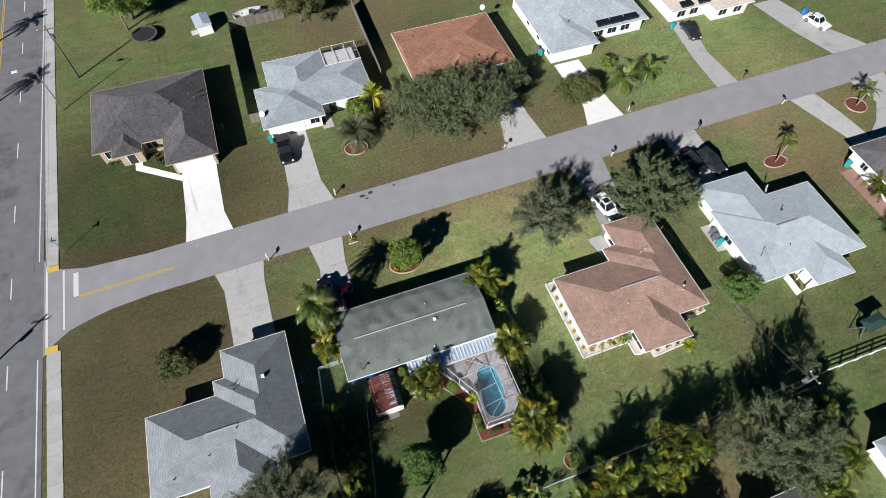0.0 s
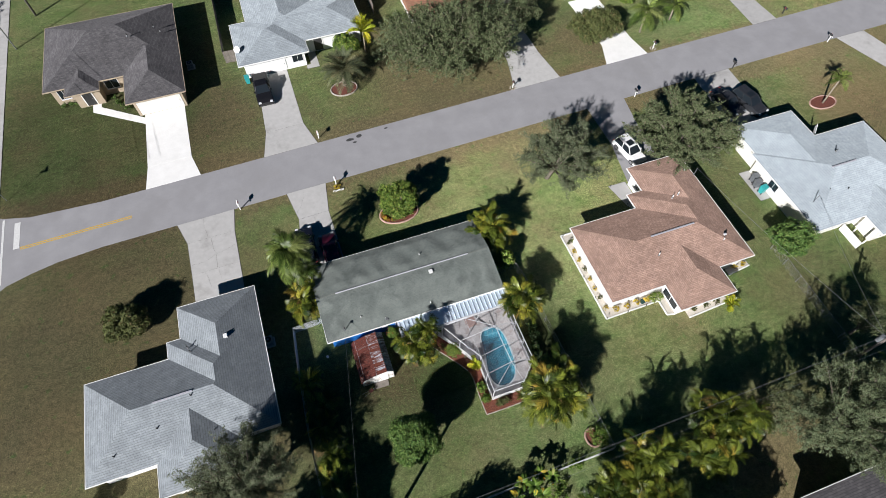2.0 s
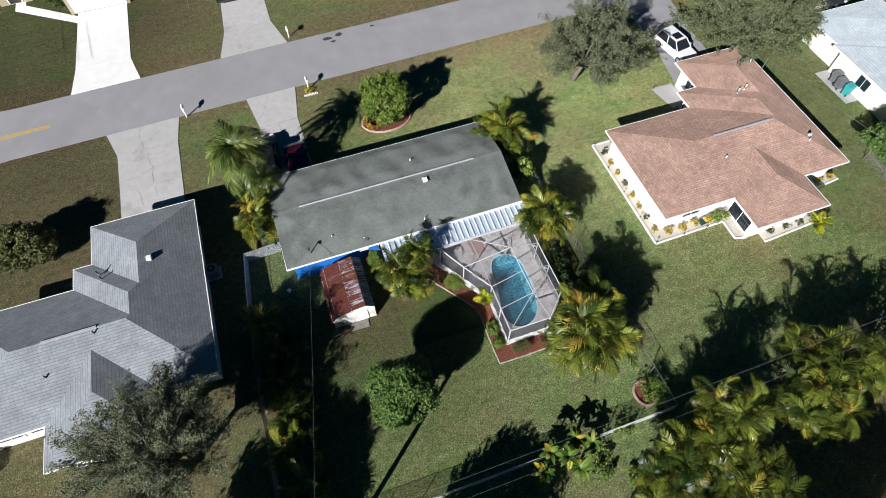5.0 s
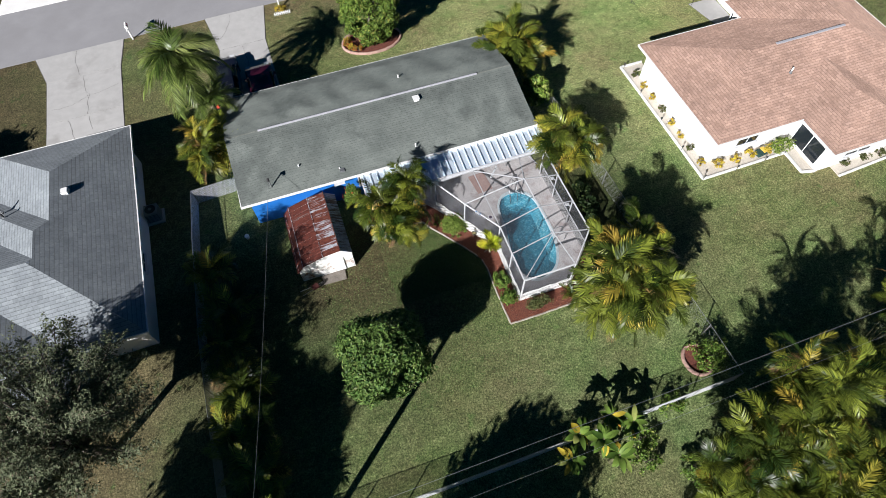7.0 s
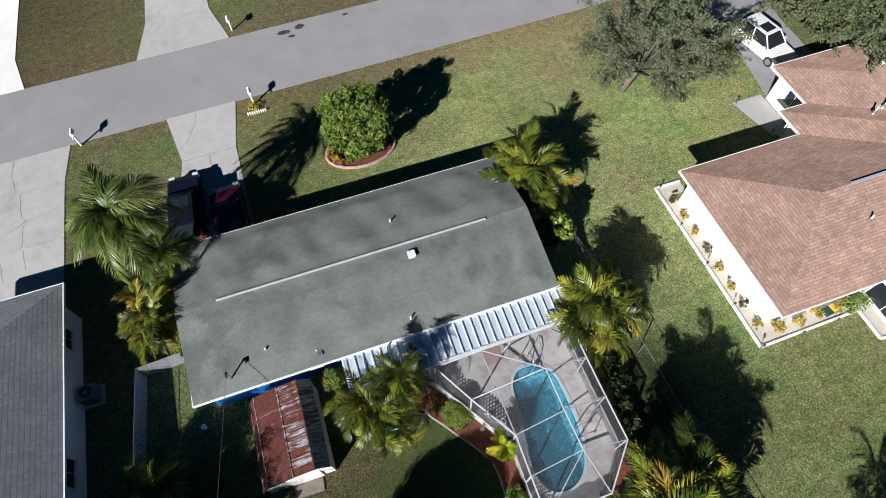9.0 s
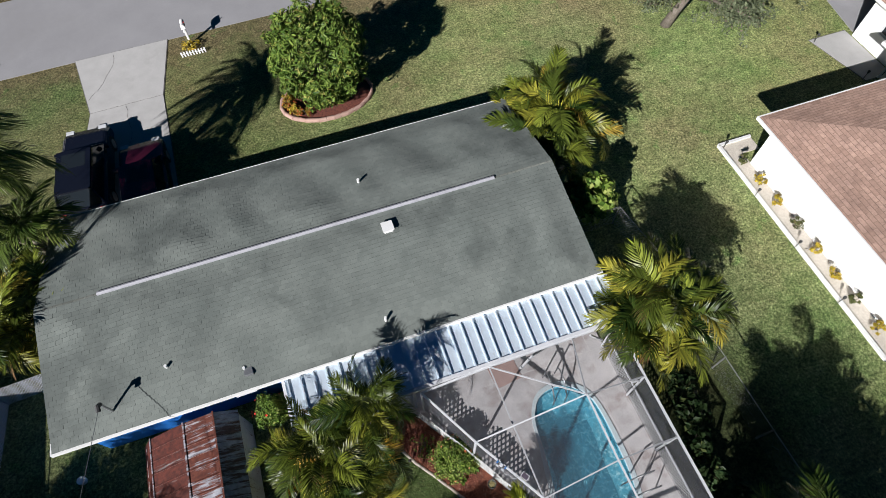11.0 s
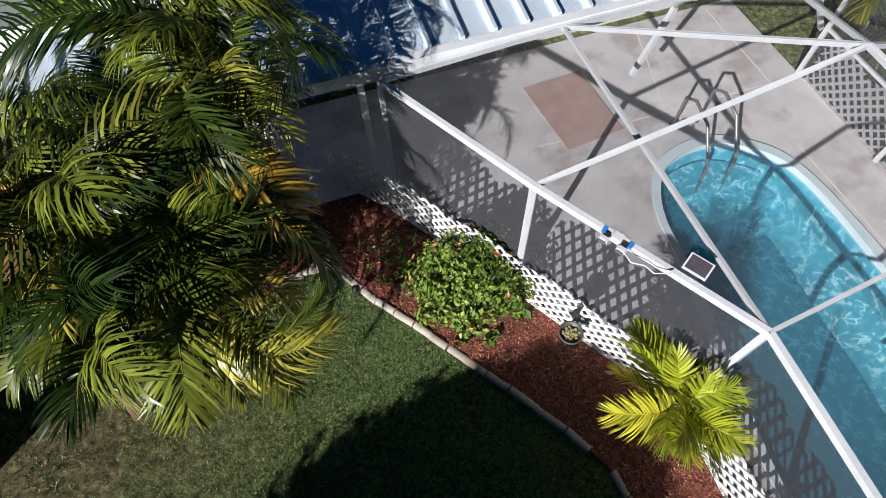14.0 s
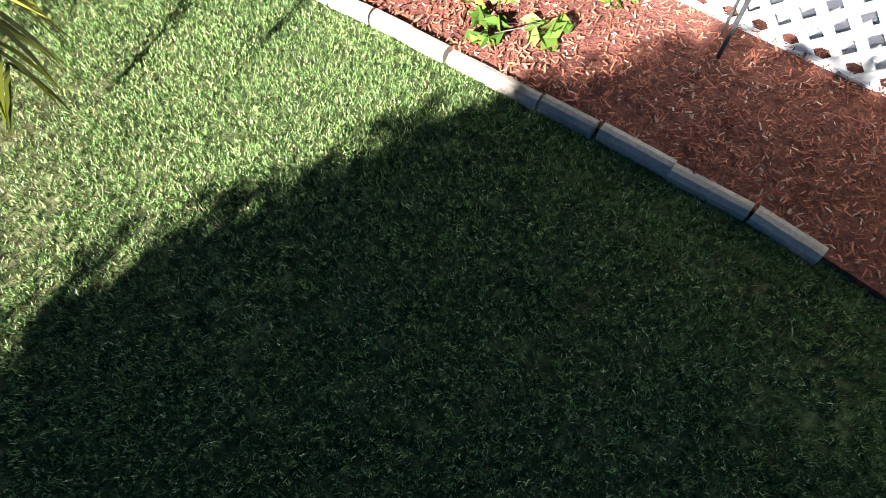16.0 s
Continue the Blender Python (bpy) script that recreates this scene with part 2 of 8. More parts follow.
    grain = noise_of(nt, p, 2.6, 9, 0.8)
    col = mix(nt, 1.0, col, ramp(nt, grain, [(0.36, (0.68, 0.70, 0.68)), (0.64, (1.34, 1.32, 1.32))]), "MULTIPLY")
    speck = noise_of(nt, p, 13, 4, 0.7)
    col = mix(nt, 1.0, col, ramp(nt, speck, [(0.38, (0.55, 0.57, 0.55)), (0.62, (1.45, 1.43, 1.42))]), "MULTIPLY")
    # 0.66 darkens the ground under the near blades, deepening the gaps between them
    for cx, cy, r, k in ((-24, 16, 22, 0.46), (-24, -12, 19, 0.68), (21, -10, 17, 1.75), (64, 12, 24, 1.55), (26, -31, 13, 1.22), (12, -35, 9, 1.22), (58, -34, 14, 0.8), (4.5, -25, 5, 0.66), (15.3, -25.6, 3.6, 0.3), (-3.6, -26, 7, 0.6)):   # turf tone per garden; 0.3 and 0.6 paint shade beside cage and shed
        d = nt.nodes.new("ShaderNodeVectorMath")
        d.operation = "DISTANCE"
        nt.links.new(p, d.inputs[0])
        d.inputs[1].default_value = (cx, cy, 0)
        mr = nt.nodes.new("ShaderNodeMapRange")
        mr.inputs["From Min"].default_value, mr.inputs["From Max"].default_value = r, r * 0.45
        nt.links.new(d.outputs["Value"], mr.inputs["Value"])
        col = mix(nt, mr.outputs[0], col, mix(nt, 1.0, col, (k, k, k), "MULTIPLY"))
    sunny = noise_of(nt, p, 0.045, 4, 0.6)
    col = mix(nt, 1.0, col, ramp(nt, sunny, [(0.36, (0.86, 0.90, 0.84)), (0.64, (1.22, 1.14, 1.02))]), "MULTIPLY")
    nt.links.new(col, bs.inputs["Base Color"])
    bs.inputs["Roughness"].default_value = 0.95
    bs.inputs["Specular IOR Level"].default_value = 0.15
    bump(nt, bs, fine, 0.9, 0.06)
    return m


def screen_material(name, closed):
    """Fine insect screen: mostly open, the threads grey."""
    m, nt, bs = tree_of(name)
    bs.inputs["Base Color"].default_value = (0.10, 0.102, 0.112, 1)
    bs.inputs["Roughness"].default_value = 0.5
    tp = nt.nodes.new("ShaderNodeBsdfTransparent")
    ms = nt.nodes.new("ShaderNodeMixShader")
    ms.inputs[0].default_value = closed
    nt.links.new(tp.outputs[0], ms.inputs[1])
    nt.links.new(bs.outputs[0], ms.inputs[2])
    nt.links.new(ms.outputs[0], nt.nodes["Material Output"].inputs[0])
    return m


def water_material():
    m, nt, bs = tree_of("pool_water")
    nt.nodes.remove(bs)
    tp = nt.nodes.new("ShaderNodeBsdfTransparent")
    tp.inputs[0].default_value = (0.60, 0.94, 0.98, 1)
    gl = node(nt, "ShaderNodeBsdfGlossy", Roughness=0.03)
    fr = node(nt, "ShaderNodeFresnel", IOR=1.33)
    b = node(nt, "ShaderNodeBump", Strength=0.05, Distance=0.01)
    nt.links.new(noise_of(nt, world_pos(nt), 4, 2), b.inputs["Height"])
    nt.links.new(b.outputs[0], gl.inputs["Normal"])
    nt.links.new(b.outputs[0], fr.inputs["Normal"])
    ms = nt.nodes.new("ShaderNodeMixShader")
    df = nt.nodes.new("ShaderNodeBsdfDiffuse")          # light scattered back by the water itself
    df.inputs[0].default_value = (0.05, 0.33, 0.47, 1)
    body = nt.nodes.new("ShaderNodeMixShader")
    body.inputs[0].default_value = 0.36
    nt.links.new(tp.outputs[0], body.inputs[1])
    nt.links.new(df.outputs[0], body.inputs[2])
    nt.links.new(fr.outputs[0], ms.inputs[0])
    nt.links.new(body.outputs[0], ms.inputs[1])
    nt.links.new(gl.outputs[0], ms.inputs[2])
    nt.links.new(ms.outputs[0], nt.nodes["Material Output"].inputs[0])
    return m


def caustic_plaster():
    """Blue pool plaster with a pale network of rippling light painted into its colour."""
    m, nt, bs = tree_of("caustic_plaster")
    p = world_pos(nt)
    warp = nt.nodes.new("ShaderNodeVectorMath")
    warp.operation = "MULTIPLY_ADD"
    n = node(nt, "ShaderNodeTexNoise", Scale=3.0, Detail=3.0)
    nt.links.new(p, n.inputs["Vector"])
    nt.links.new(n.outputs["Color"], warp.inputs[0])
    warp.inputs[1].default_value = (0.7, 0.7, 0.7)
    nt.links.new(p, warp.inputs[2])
    # pale cell edges paint the light that ripples throw on the basin
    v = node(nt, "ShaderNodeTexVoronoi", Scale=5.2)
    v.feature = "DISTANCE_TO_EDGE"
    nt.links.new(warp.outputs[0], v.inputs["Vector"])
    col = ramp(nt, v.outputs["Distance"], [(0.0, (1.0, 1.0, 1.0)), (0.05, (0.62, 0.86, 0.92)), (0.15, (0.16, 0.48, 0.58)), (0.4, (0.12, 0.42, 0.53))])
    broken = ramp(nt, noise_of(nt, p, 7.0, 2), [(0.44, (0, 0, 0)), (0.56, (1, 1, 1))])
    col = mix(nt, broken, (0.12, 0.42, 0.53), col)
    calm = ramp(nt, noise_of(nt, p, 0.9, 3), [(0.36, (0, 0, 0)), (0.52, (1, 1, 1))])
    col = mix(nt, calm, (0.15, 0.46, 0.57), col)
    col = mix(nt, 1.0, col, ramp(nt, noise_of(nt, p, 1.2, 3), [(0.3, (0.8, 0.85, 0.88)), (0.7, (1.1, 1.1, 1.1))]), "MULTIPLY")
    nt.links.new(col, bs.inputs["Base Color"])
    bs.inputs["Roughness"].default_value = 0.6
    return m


def sheet_metal(name, a, b, rust_a, rust_b, share, rough=0.6):
    """Old roof sheet: rust runs down the slope in streaks, each sheet more or less eaten."""
    m, nt, bs = tree_of(name)
    p, along = world_pos(nt), world_pos(nt, 0.9, 7.0, 0.9)
    metal = ramp(nt, noise_of(nt, p, 5, 5), [(0.35, a), (0.65, b)])
    rust = ramp(nt, noise_of(nt, p, 9, 6, 0.65), [(0.36, rust_a), (0.64, rust_b)])
    add = nt.nodes.new("ShaderNodeMath")
    add.operation = "MULTIPLY_ADD"
    o = nt.nodes.new("ShaderNodeObjectInfo")
    nt.links.new(o.outputs["Random"], add.inputs[0])
    add.inputs[1].default_value = 0.16
    nt.links.new(noise_of(nt, along, 1.3, 7, 0.68), add.inputs[2])
    k = ramp(nt, add.outputs[0], [(share - 0.05, (0, 0, 0)), (share + 0.05, (1, 1, 1))])
    col = mix(nt, k, metal, rust)
    nt.links.new(col, bs.inputs["Base Color"])
    bs.inputs["Roughness"].default_value = rough
    bump(nt, bs, noise_of(nt, p, 14, 4), 0.2, 0.01)
    return m


def glass_material():
    m, nt, bs = tree_of("window_glass")
    bs.inputs["Base Color"].default_value = (0.015, 0.02, 0.025, 1)
    bs.inputs["Roughness"].default_value = 0.06
    return m


M = {
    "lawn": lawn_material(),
    "asphalt": surface("asphalt", (0.258, 0.254, 0.262), (0.322, 0.318, 0.326), 0.5, 60, 0.9, relief=0.3, stain=(0.262, 0.257, 0.262), stain_scale=0.12, stain_at=0.58),
    "highway": surface("highway_asphalt", (0.135, 0.137, 0.145), (0.19, 0.192, 0.197), 0.7, 90, 0.9, relief=0.3, stain=(0.10, 0.10, 0.105), stain_scale=0.2),
    "tar": surface("tar_patch", (0.03, 0.03, 0.03), (0.07, 0.07, 0.07), 4, 80, 0.7),
    "concrete": surface("concrete", (0.40, 0.392, 0.378), (0.48, 0.47, 0.455), 1.6, 70, 0.9, relief=0.25, vary=0.07, stain=(0.34, 0.33, 0.315), stain_scale=0.35, stain_at=0.60),
    "pale_joint": surface("pale_joint", (0.62, 0.59, 0.57), (0.72, 0.69, 0.67), 4, 50, 0.9, relief=0.2),
    "joint": surface("dirty_joint", (0.10, 0.095, 0.085), (0.19, 0.18, 0.165), 3, 50, 0.95, relief=0.3),
    "new_concrete": surface("new_concrete", (0.76, 0.75, 0.72), (0.86, 0.85, 0.82), 1.0, 70, 0.85, relief=0.1, vary=0.03),
    "white_line": surface("white_road_paint", (0.55, 0.55, 0.54), (0.75, 0.75, 0.73), 6, 60, 0.7, relief=0.1),
    "yellow_line": surface("yellow_road_paint", (0.50, 0.30, 0.03), (0.65, 0.42, 0.06), 6, 60, 0.7, relief=0.1),
    "tactile": surface("yellow_tactile_plate", (0.60, 0.40, 0.06), (0.70, 0.50, 0.10), 6, 60, 0.7, relief=0.3),
    "roof_main": shingles("grey_green_shingle_roof", (0.150, 0.160, 0.140), (0.190, 0.200, 0.178)),
    "shingle": surface("shingle_tab", (0.132, 0.151, 0.138), (0.192, 0.212, 0.192), 0.6, 70, 0.88, relief=0.4, vary=0.07, spec=0.4, stain=(0.112, 0.127, 0.117), stain_scale=0.45, stain_at=0.58),
    # near black, so the edges draw each course's shadow line
    "shingle_edge": surface("asphalt_shadow_edge", (0.022, 0.024, 0.023), (0.045, 0.048, 0.046), 6, 70, 0.95, relief=0.2),
    "roof_grey": shingles("grey_shingle_roof", (0.242, 0.268, 0.284), (0.282, 0.308, 0.326), 0.2, 0.5, 0.8, 0.3, 0.2),
    "roof_brown": shingles("brown_shingle_roof", (0.262, 0.170, 0.132), (0.340, 0.228, 0.180), 0.16, 0.4, 1.0, 0.15),
    "roof_pale": shingles("pale_grey_roof", (0.29, 0.33, 0.355), (0.32, 0.36, 0.385), 0.2, 0.5, 0.4, 0.08),
    "roof_dark": shingles("charcoal_shingle_roof", (0.080, 0.076, 0.080), (0.128, 0.122, 0.125), 0.16, 0.4),
    "roof_blue_grey": shingles("blue_grey_shingle_roof", (0.25, 0.28, 0.30), (0.30, 0.335, 0.355), 0.2, 0.5, 0.6, 0.12),
    "roof_rust": shingles("terracotta_shingle_roof", (0.200, 0.098, 0.062), (0.262, 0.138, 0.090), 0.18, 0.4),
    "roof_tan": shingles("pale_tan_shingle_roof", (0.34, 0.30, 0.265), (0.40, 0.36, 0.325), 0.2, 0.5, 0.6, 0.1),
    "ridge_cap": surface("ridge_vent", (0.34, 0.34, 0.37), (0.46, 0.46, 0.49), 4, 50, 0.5),
    "white_paint": surface("white_painted_wall", (0.72, 0.72, 0.70), (0.82, 0.82, 0.80), 1.2, 40, 0.6, relief=0.15),
    "cream_wall": surface("cream_stucco", (0.62, 0.60, 0.54), (0.74, 0.72, 0.66), 1.2, 40, 0.75, relief=0.25),
    "tan_wall": surface("tan_stucco", (0.34, 0.275, 0.195), (0.43, 0.35, 0.255), 1.2, 40, 0.8, relief=0.25),
    "blue_wall": surface("bright_blue_painted_wall", (0.012, 0.14, 0.48), (0.025, 0.19, 0.58), 1.0, 30, 0.5, relief=0.15),
    "white_metal": surface("chalky_aluminium_sheet", (0.74, 0.85, 0.96), (0.82, 0.92, 1.0), 2.0, 40, 0.32, metal=0.5, relief=0.05, stain=(0.66, 0.67, 0.69), stain_scale=1.2, stain_at=0.66),
    "aluminium": surface("white_aluminium_frame", (0.55, 0.56, 0.58), (0.68, 0.69, 0.70), 3.0, 40, 0.35, relief=0.04),
    "steel": surface("galvanised_steel", (0.28, 0.29, 0.30), (0.40, 0.41, 0.42), 3, 50, 0.4, metal=0.7, relief=0.05),
    "wire": surface("galvanised_wire", (0.42, 0.43, 0.44), (0.55, 0.56, 0.57), 3, 50, 0.5, metal=0.2, relief=0),
    "solar": surface("solar_cells", (0.055, 0.045, 0.06), (0.085, 0.07, 0.09), 8, 60, 0.25, relief=0.05),
    "old_red": surface("faded_dark_red_paint", (0.05, 0.012, 0.010), (0.10, 0.024, 0.02), 8, 60, 0.6, relief=0.1),
    "dark_metal": surface("dark_metal", (0.02, 0.02, 0.02), (0.05, 0.05, 0.05), 3, 50, 0.5),
    "rust": sheet_metal("rusted_roof_sheet", (0.16, 0.145, 0.14), (0.26, 0.245, 0.24), (0.046, 0.010, 0.006), (0.130, 0.030, 0.018), 0.40),
    "half_rust": sheet_metal("half_rusted_roof_sheet", (0.26, 0.27, 0.30), (0.46, 0.47, 0.51), (0.070, 0.016, 0.009), (0.16, 0.045, 0.026), 0.53),
    # rust streaks over grey, with the blue of the slope's shade painted in
    "grey_sheet": sheet_metal("shade_blued_rusty_sheet", (0.30, 0.34, 0.42), (0.56, 0.60, 0.68), (0.085, 0.045, 0.040), (0.17, 0.10, 0.085), 0.60, 0.5),
    "shed_white": sheet_metal("chalky_white_sheet", (0.78, 0.77, 0.73), (0.88, 0.87, 0.83), (0.20, 0.085, 0.035), (0.40, 0.22, 0.11), 0.71, 0.65),
    "pool": caustic_plaster(),
    "pool_rim": surface("pool_tile_rim", (0.55, 0.66, 0.70), (0.68, 0.76, 0.78), 4, 40, 0.5, relief=0.05),
    "deck": surface("pool_deck", (0.48, 0.455, 0.455), (0.72, 0.69, 0.68), 1.6, 60, 0.85, relief=0.15, stain=(0.43, 0.375, 0.36), stain_scale=1.1, stain_at=0.56),
    "rug": surface("faded_red_mat", (0.38, 0.25, 0.22), (0.50, 0.35, 0.31), 4, 60, 0.95, relief=0.3),
    "mulch": surface("red_mulch", (0.070, 0.020, 0.014), (0.210, 0.066, 0.042), 12, 70, 0.95, relief=0.8, dist=0.03, vary=0.0),
    "chip": surface("mulch_chip", (0.160, 0.046, 0.026), (0.440, 0.160, 0.090), 6, 40, 0.9, relief=0.3, vary=0.5),
    "pale_chip": surface("pale_wood_chip", (0.30, 0.20, 0.14), (0.50, 0.38, 0.30), 6, 40, 0.9, relief=0.3, vary=0.3),
    "edging": surface("concrete_edging", (0.30, 0.26, 0.22), (0.46, 0.41, 0.355), 4, 50, 0.9, relief=0.4, vary=0.12, stain=(0.20, 0.165, 0.13), stain_scale=2.0, stain_at=0.6),
    "scallop": surface("red_scallop_edging", (0.34, 0.20, 0.16), (0.46, 0.31, 0.26), 4, 50, 0.9, relief=0.4, vary=0.12),
    "pebble": surface("white_pebbles", (0.48, 0.43, 0.36), (0.66, 0.61, 0.53), 14, 60, 0.9, relief=0.7, dist=0.03),
    "bark": surface("grey_bark", (0.10, 0.08, 0.06), (0.20, 0.17, 0.14), 6, 40, 0.95, relief=0.6),
    "palm_trunk": surface("palm_trunk", (0.16, 0.13, 0.09), (0.30, 0.26, 0.20), 5, 40, 0.9, relief=0.5),
    "cane": surface("green_palm_cane", (0.09, 0.10, 0.04), (0.20, 0.19, 0.09), 5, 40, 0.7, relief=0.2),
    "wood_fence": surface("weathered_wood_board", (0.11, 0.095, 0.08), (0.21, 0.185, 0.16), 3, 40, 0.9, relief=0.4, vary=0.2),
    "pole_wood": surface("utility_pole_wood", (0.085, 0.075, 0.065), (0.15, 0.135, 0.12), 3, 40, 0.9, relief=0.4),
    "oak_leaf": leafy("oak_leaf", (0.054, 0.074, 0.032), (0.150, 0.176, 0.088), (0.16, 0.14, 0.09), 0.55),
    "olive_leaf": leafy("silvery_leaf", (0.058, 0.080, 0.038), (0.160, 0.190, 0.104), (0.12, 0.12, 0.06), 0.6),
    "thin_leaf": leafy("sparse_grey_leaf", (0.066, 0.084, 0.044), (0.168, 0.192, 0.110), (0.14, 0.12, 0.08), 0.6),
    "mango_leaf": leafy("mango_leaf", (0.046, 0.098, 0.016), (0.205, 0.285, 0.056), (0.28, 0.28, 0.07), 0.45),
    "round_leaf": leafy("citrus_leaf", (0.030, 0.076, 0.018), (0.150, 0.235, 0.060), (0.20, 0.25, 0.08), 0.4),
    "hedge_leaf": leafy("shrub_leaf", (0.045, 0.095, 0.016), (0.170, 0.260, 0.048), (0.26, 0.29, 0.08), 0.45),
    "hibiscus_leaf": leafy("hibiscus_leaf", (0.040, 0.085, 0.014), (0.240, 0.330, 0.060), (0.36, 0.40, 0.12), 0.4, 0.12),
    # leaf tone lowered to paint the shade between cage and fence
    "shade_leaf": leafy("shade_broad_leaf", (0.012, 0.030, 0.010), (0.052, 0.085, 0.030), (0.12, 0.15, 0.05), 0.45, 0.06),
    "bush_leaf": leafy("dry_bush_leaf", (0.055, 0.070, 0.022), (0.135, 0.150, 0.055), (0.19, 0.15, 0.07), 0.55),
    "croton_leaf": leafy("croton_leaf", (0.10, 0.12, 0.02), (0.42, 0.22, 0.04), (0.40, 0.07, 0.03), 0.45, 0.2),
    "yellow_leaf": leafy("golden_shrub_leaf", (0.32, 0.25, 0.03), (0.62, 0.48, 0.06), (0.45, 0.25, 0.04), 0.5),
    "frond": frond_leaf("areca_frond", (0.014, 0.034, 0.006), (0.180, 0.215, 0.028), (0.40, 0.25, 0.035), 0.045),
    "frond_light": frond_leaf("light_areca_frond", (0.016, 0.038, 0.008), (0.200, 0.240, 0.036), (0.38, 0.29, 0.05), 0.05),
    "frond_bright": frond_leaf("bright_frond", (0.18, 0.235, 0.016), (0.40, 0.435, 0.030), (0.48, 0.42, 0.04), 0.08, 0.42),
    "frond_gold": frond_leaf("golden_frond", (0.11, 0.125, 0.016), (0.33, 0.31, 0.048), (0.42, 0.30, 0.06), 0.16),
    "frond_green": frond_leaf("queen_palm_frond", (0.055, 0.096, 0.020), (0.225, 0.285, 0.075), (0.25, 0.28, 0.11), 0.05),
    "frond_grey": frond_leaf("date_palm_frond", (0.080, 0.098, 0.055), (0.180, 0.200, 0.115), (0.24, 0.21, 0.12), 0.1, 0.5),
    "dead_frond": frond_leaf("dead_frond", (0.12, 0.07, 0.03), (0.26, 0.16, 0.075), (0.34, 0.23, 0.11), 0.2, 0.7),
    "blade": leafy("turf_blade", (0.020, 0.054, 0.014), (0.235, 0.355, 0.112), (0.50, 0.45, 0.24), 0.45, 0.12, 36.0, 0.2, 1.75),
    "flower": surface("orange_flower", (0.75, 0.22, 0.12), (0.85, 0.38, 0.20), 8, 60, 0.6, relief=0),
    "red_flower": surface("red_flower", (0.60, 0.04, 0.03), (0.75, 0.08, 0.05), 8, 60, 0.6, relief=0),
    "glass": glass_material(),
    "screen": screen_material("insect_screen", 0.22),
    # closed further than the roof, to deepen shade where light meets mesh aslant
    "wall_screen": screen_material("wall_insect_screen", 0.36),
    "water": water_material(),
    "rubber": surface("tyre_rubber", (0.012, 0.012, 0.012), (0.03, 0.03, 0.03), 6, 60, 0.8, relief=0.2),
    "lattice": surface("white_plastic_lattice", (0.62, 0.62, 0.61), (0.72, 0.72, 0.71), 4, 60, 0.5, relief=0.05),
    "canvas": surface("dark_green_canvas", (0.012, 0.04, 0.035), (0.02, 0.06, 0.05), 4, 60, 0.8, relief=0.1),
    "teal_plastic": surface("teal_plastic", (0.02, 0.28, 0.28), (0.04, 0.36, 0.36), 4, 60, 0.5, relief=0.05),
    "grey_plastic": surface("grey_plastic", (0.10, 0.11, 0.12), (0.16, 0.17, 0.18), 4, 60, 0.5, relief=0.05),
    "blue_plastic": surface("blue_plastic", (0.02, 0.16, 0.50), (0.04, 0.22, 0.60), 4, 60, 0.5, relief=0.05),
    "paver": surface("red_brick_paver", (0.26, 0.14, 0.11), (0.36, 0.22, 0.18), 4, 50, 0.9, relief=0.3, vary=0.15),
    "pot": surface("glazed_dark_pot", (0.05, 0.05, 0.045), (0.10, 0.10, 0.09), 6, 50, 0.5, relief=0.1),
    "straw": surface("dry_moss", (0.16, 0.13, 0.05), (0.40, 0.34, 0.16), 30, 90, 0.9, relief=0.6),
}
CAR_PAINTS = {}


def car_paint(name, colour):
    if name not in CAR_PAINTS:
        m, nt, bs = tree_of(name)
        n = noise_of(nt, world_pos(nt), 12, 3)
        nt.links.new(ramp(nt, n, [(0.3, tuple(c * 0.93 for c in colour)), (0.7, colour)]), bs.inputs["Base Color"])
        bs.inputs["Roughness"].default_value = 0.25
        bs.inputs["Coat Weight"].default_value = 0.6
        CAR_PAINTS[name] = m
    return CAR_PAINTS[name]


# ---- building tools ----
def empty(name, x, y, z=0.0, rz=0.0, label="", category="", group="", kind=""):
    ob = new(name)
    ob.empty_display_size = 0.2
    ob.location, ob.rotation_euler = (x, y, z), (0, 0, radians(rz))
    return tagged(ob, label, category, group, kind)


def mesh_from(name, verts, faces, material=None, smooth=False):
    me = bpy.data.meshes.new(name)
    me.from_pydata(verts, [], faces)
    if material:
        me.materials.append(material)
    if smooth:
        me.polygons.foreach_set("use_smooth", [True] * len(me.polygons))
    me.update()
    return me


def hang(ob, parent, placed=True):
    """Make ob a part of parent; placed: its mesh is in the world's metres."""
    ob.parent = parent
    if placed:
        at = Matrix.Identity(4)
        p = parent
        while p:
            at = p.matrix_parent_inverse @ p.matrix_basis @ at if p.parent else p.matrix_basis @ at
            p = p.parent
        ob.matrix_parent_inverse = at.inverted()
    return ob


def part(name, bm, material, parent=None, label="", placed=True, smooth=False):
    me = bpy.data.meshes.new(name)
    bm.normal_update()
    bm.to_mesh(me)
    bm.free()
    if material:
        me.materials.append(material)
    if smooth:
        me.polygons.foreach_set("use_smooth", [True] * len(me.polygons))
    ob = new(name, me)
    if parent:
        hang(ob, parent, placed)
    return tagged(ob, label)


def box(bm, x0, x1, y0, y1, z0, z1, m=None):
    vs = [bm.verts.new(v) for v in ((x0, y0, z0), (x1, y0, z0), (x1, y1, z0), (x0, y1, z0), (x0, y0, z1), (x1, y0, z1), (x1, y1, z1), (x0, y1, z1))]
    for f in ((3, 2, 1, 0), (4, 5, 6, 7), (0, 1, 5, 4), (1, 2, 6, 5), (2, 3, 7, 6), (3, 0, 4, 7)):
        bm.faces.new([vs[i] for i in f])
    if m:
        bmesh.ops.transform(bm, matrix=m, verts=vs)
    return bm


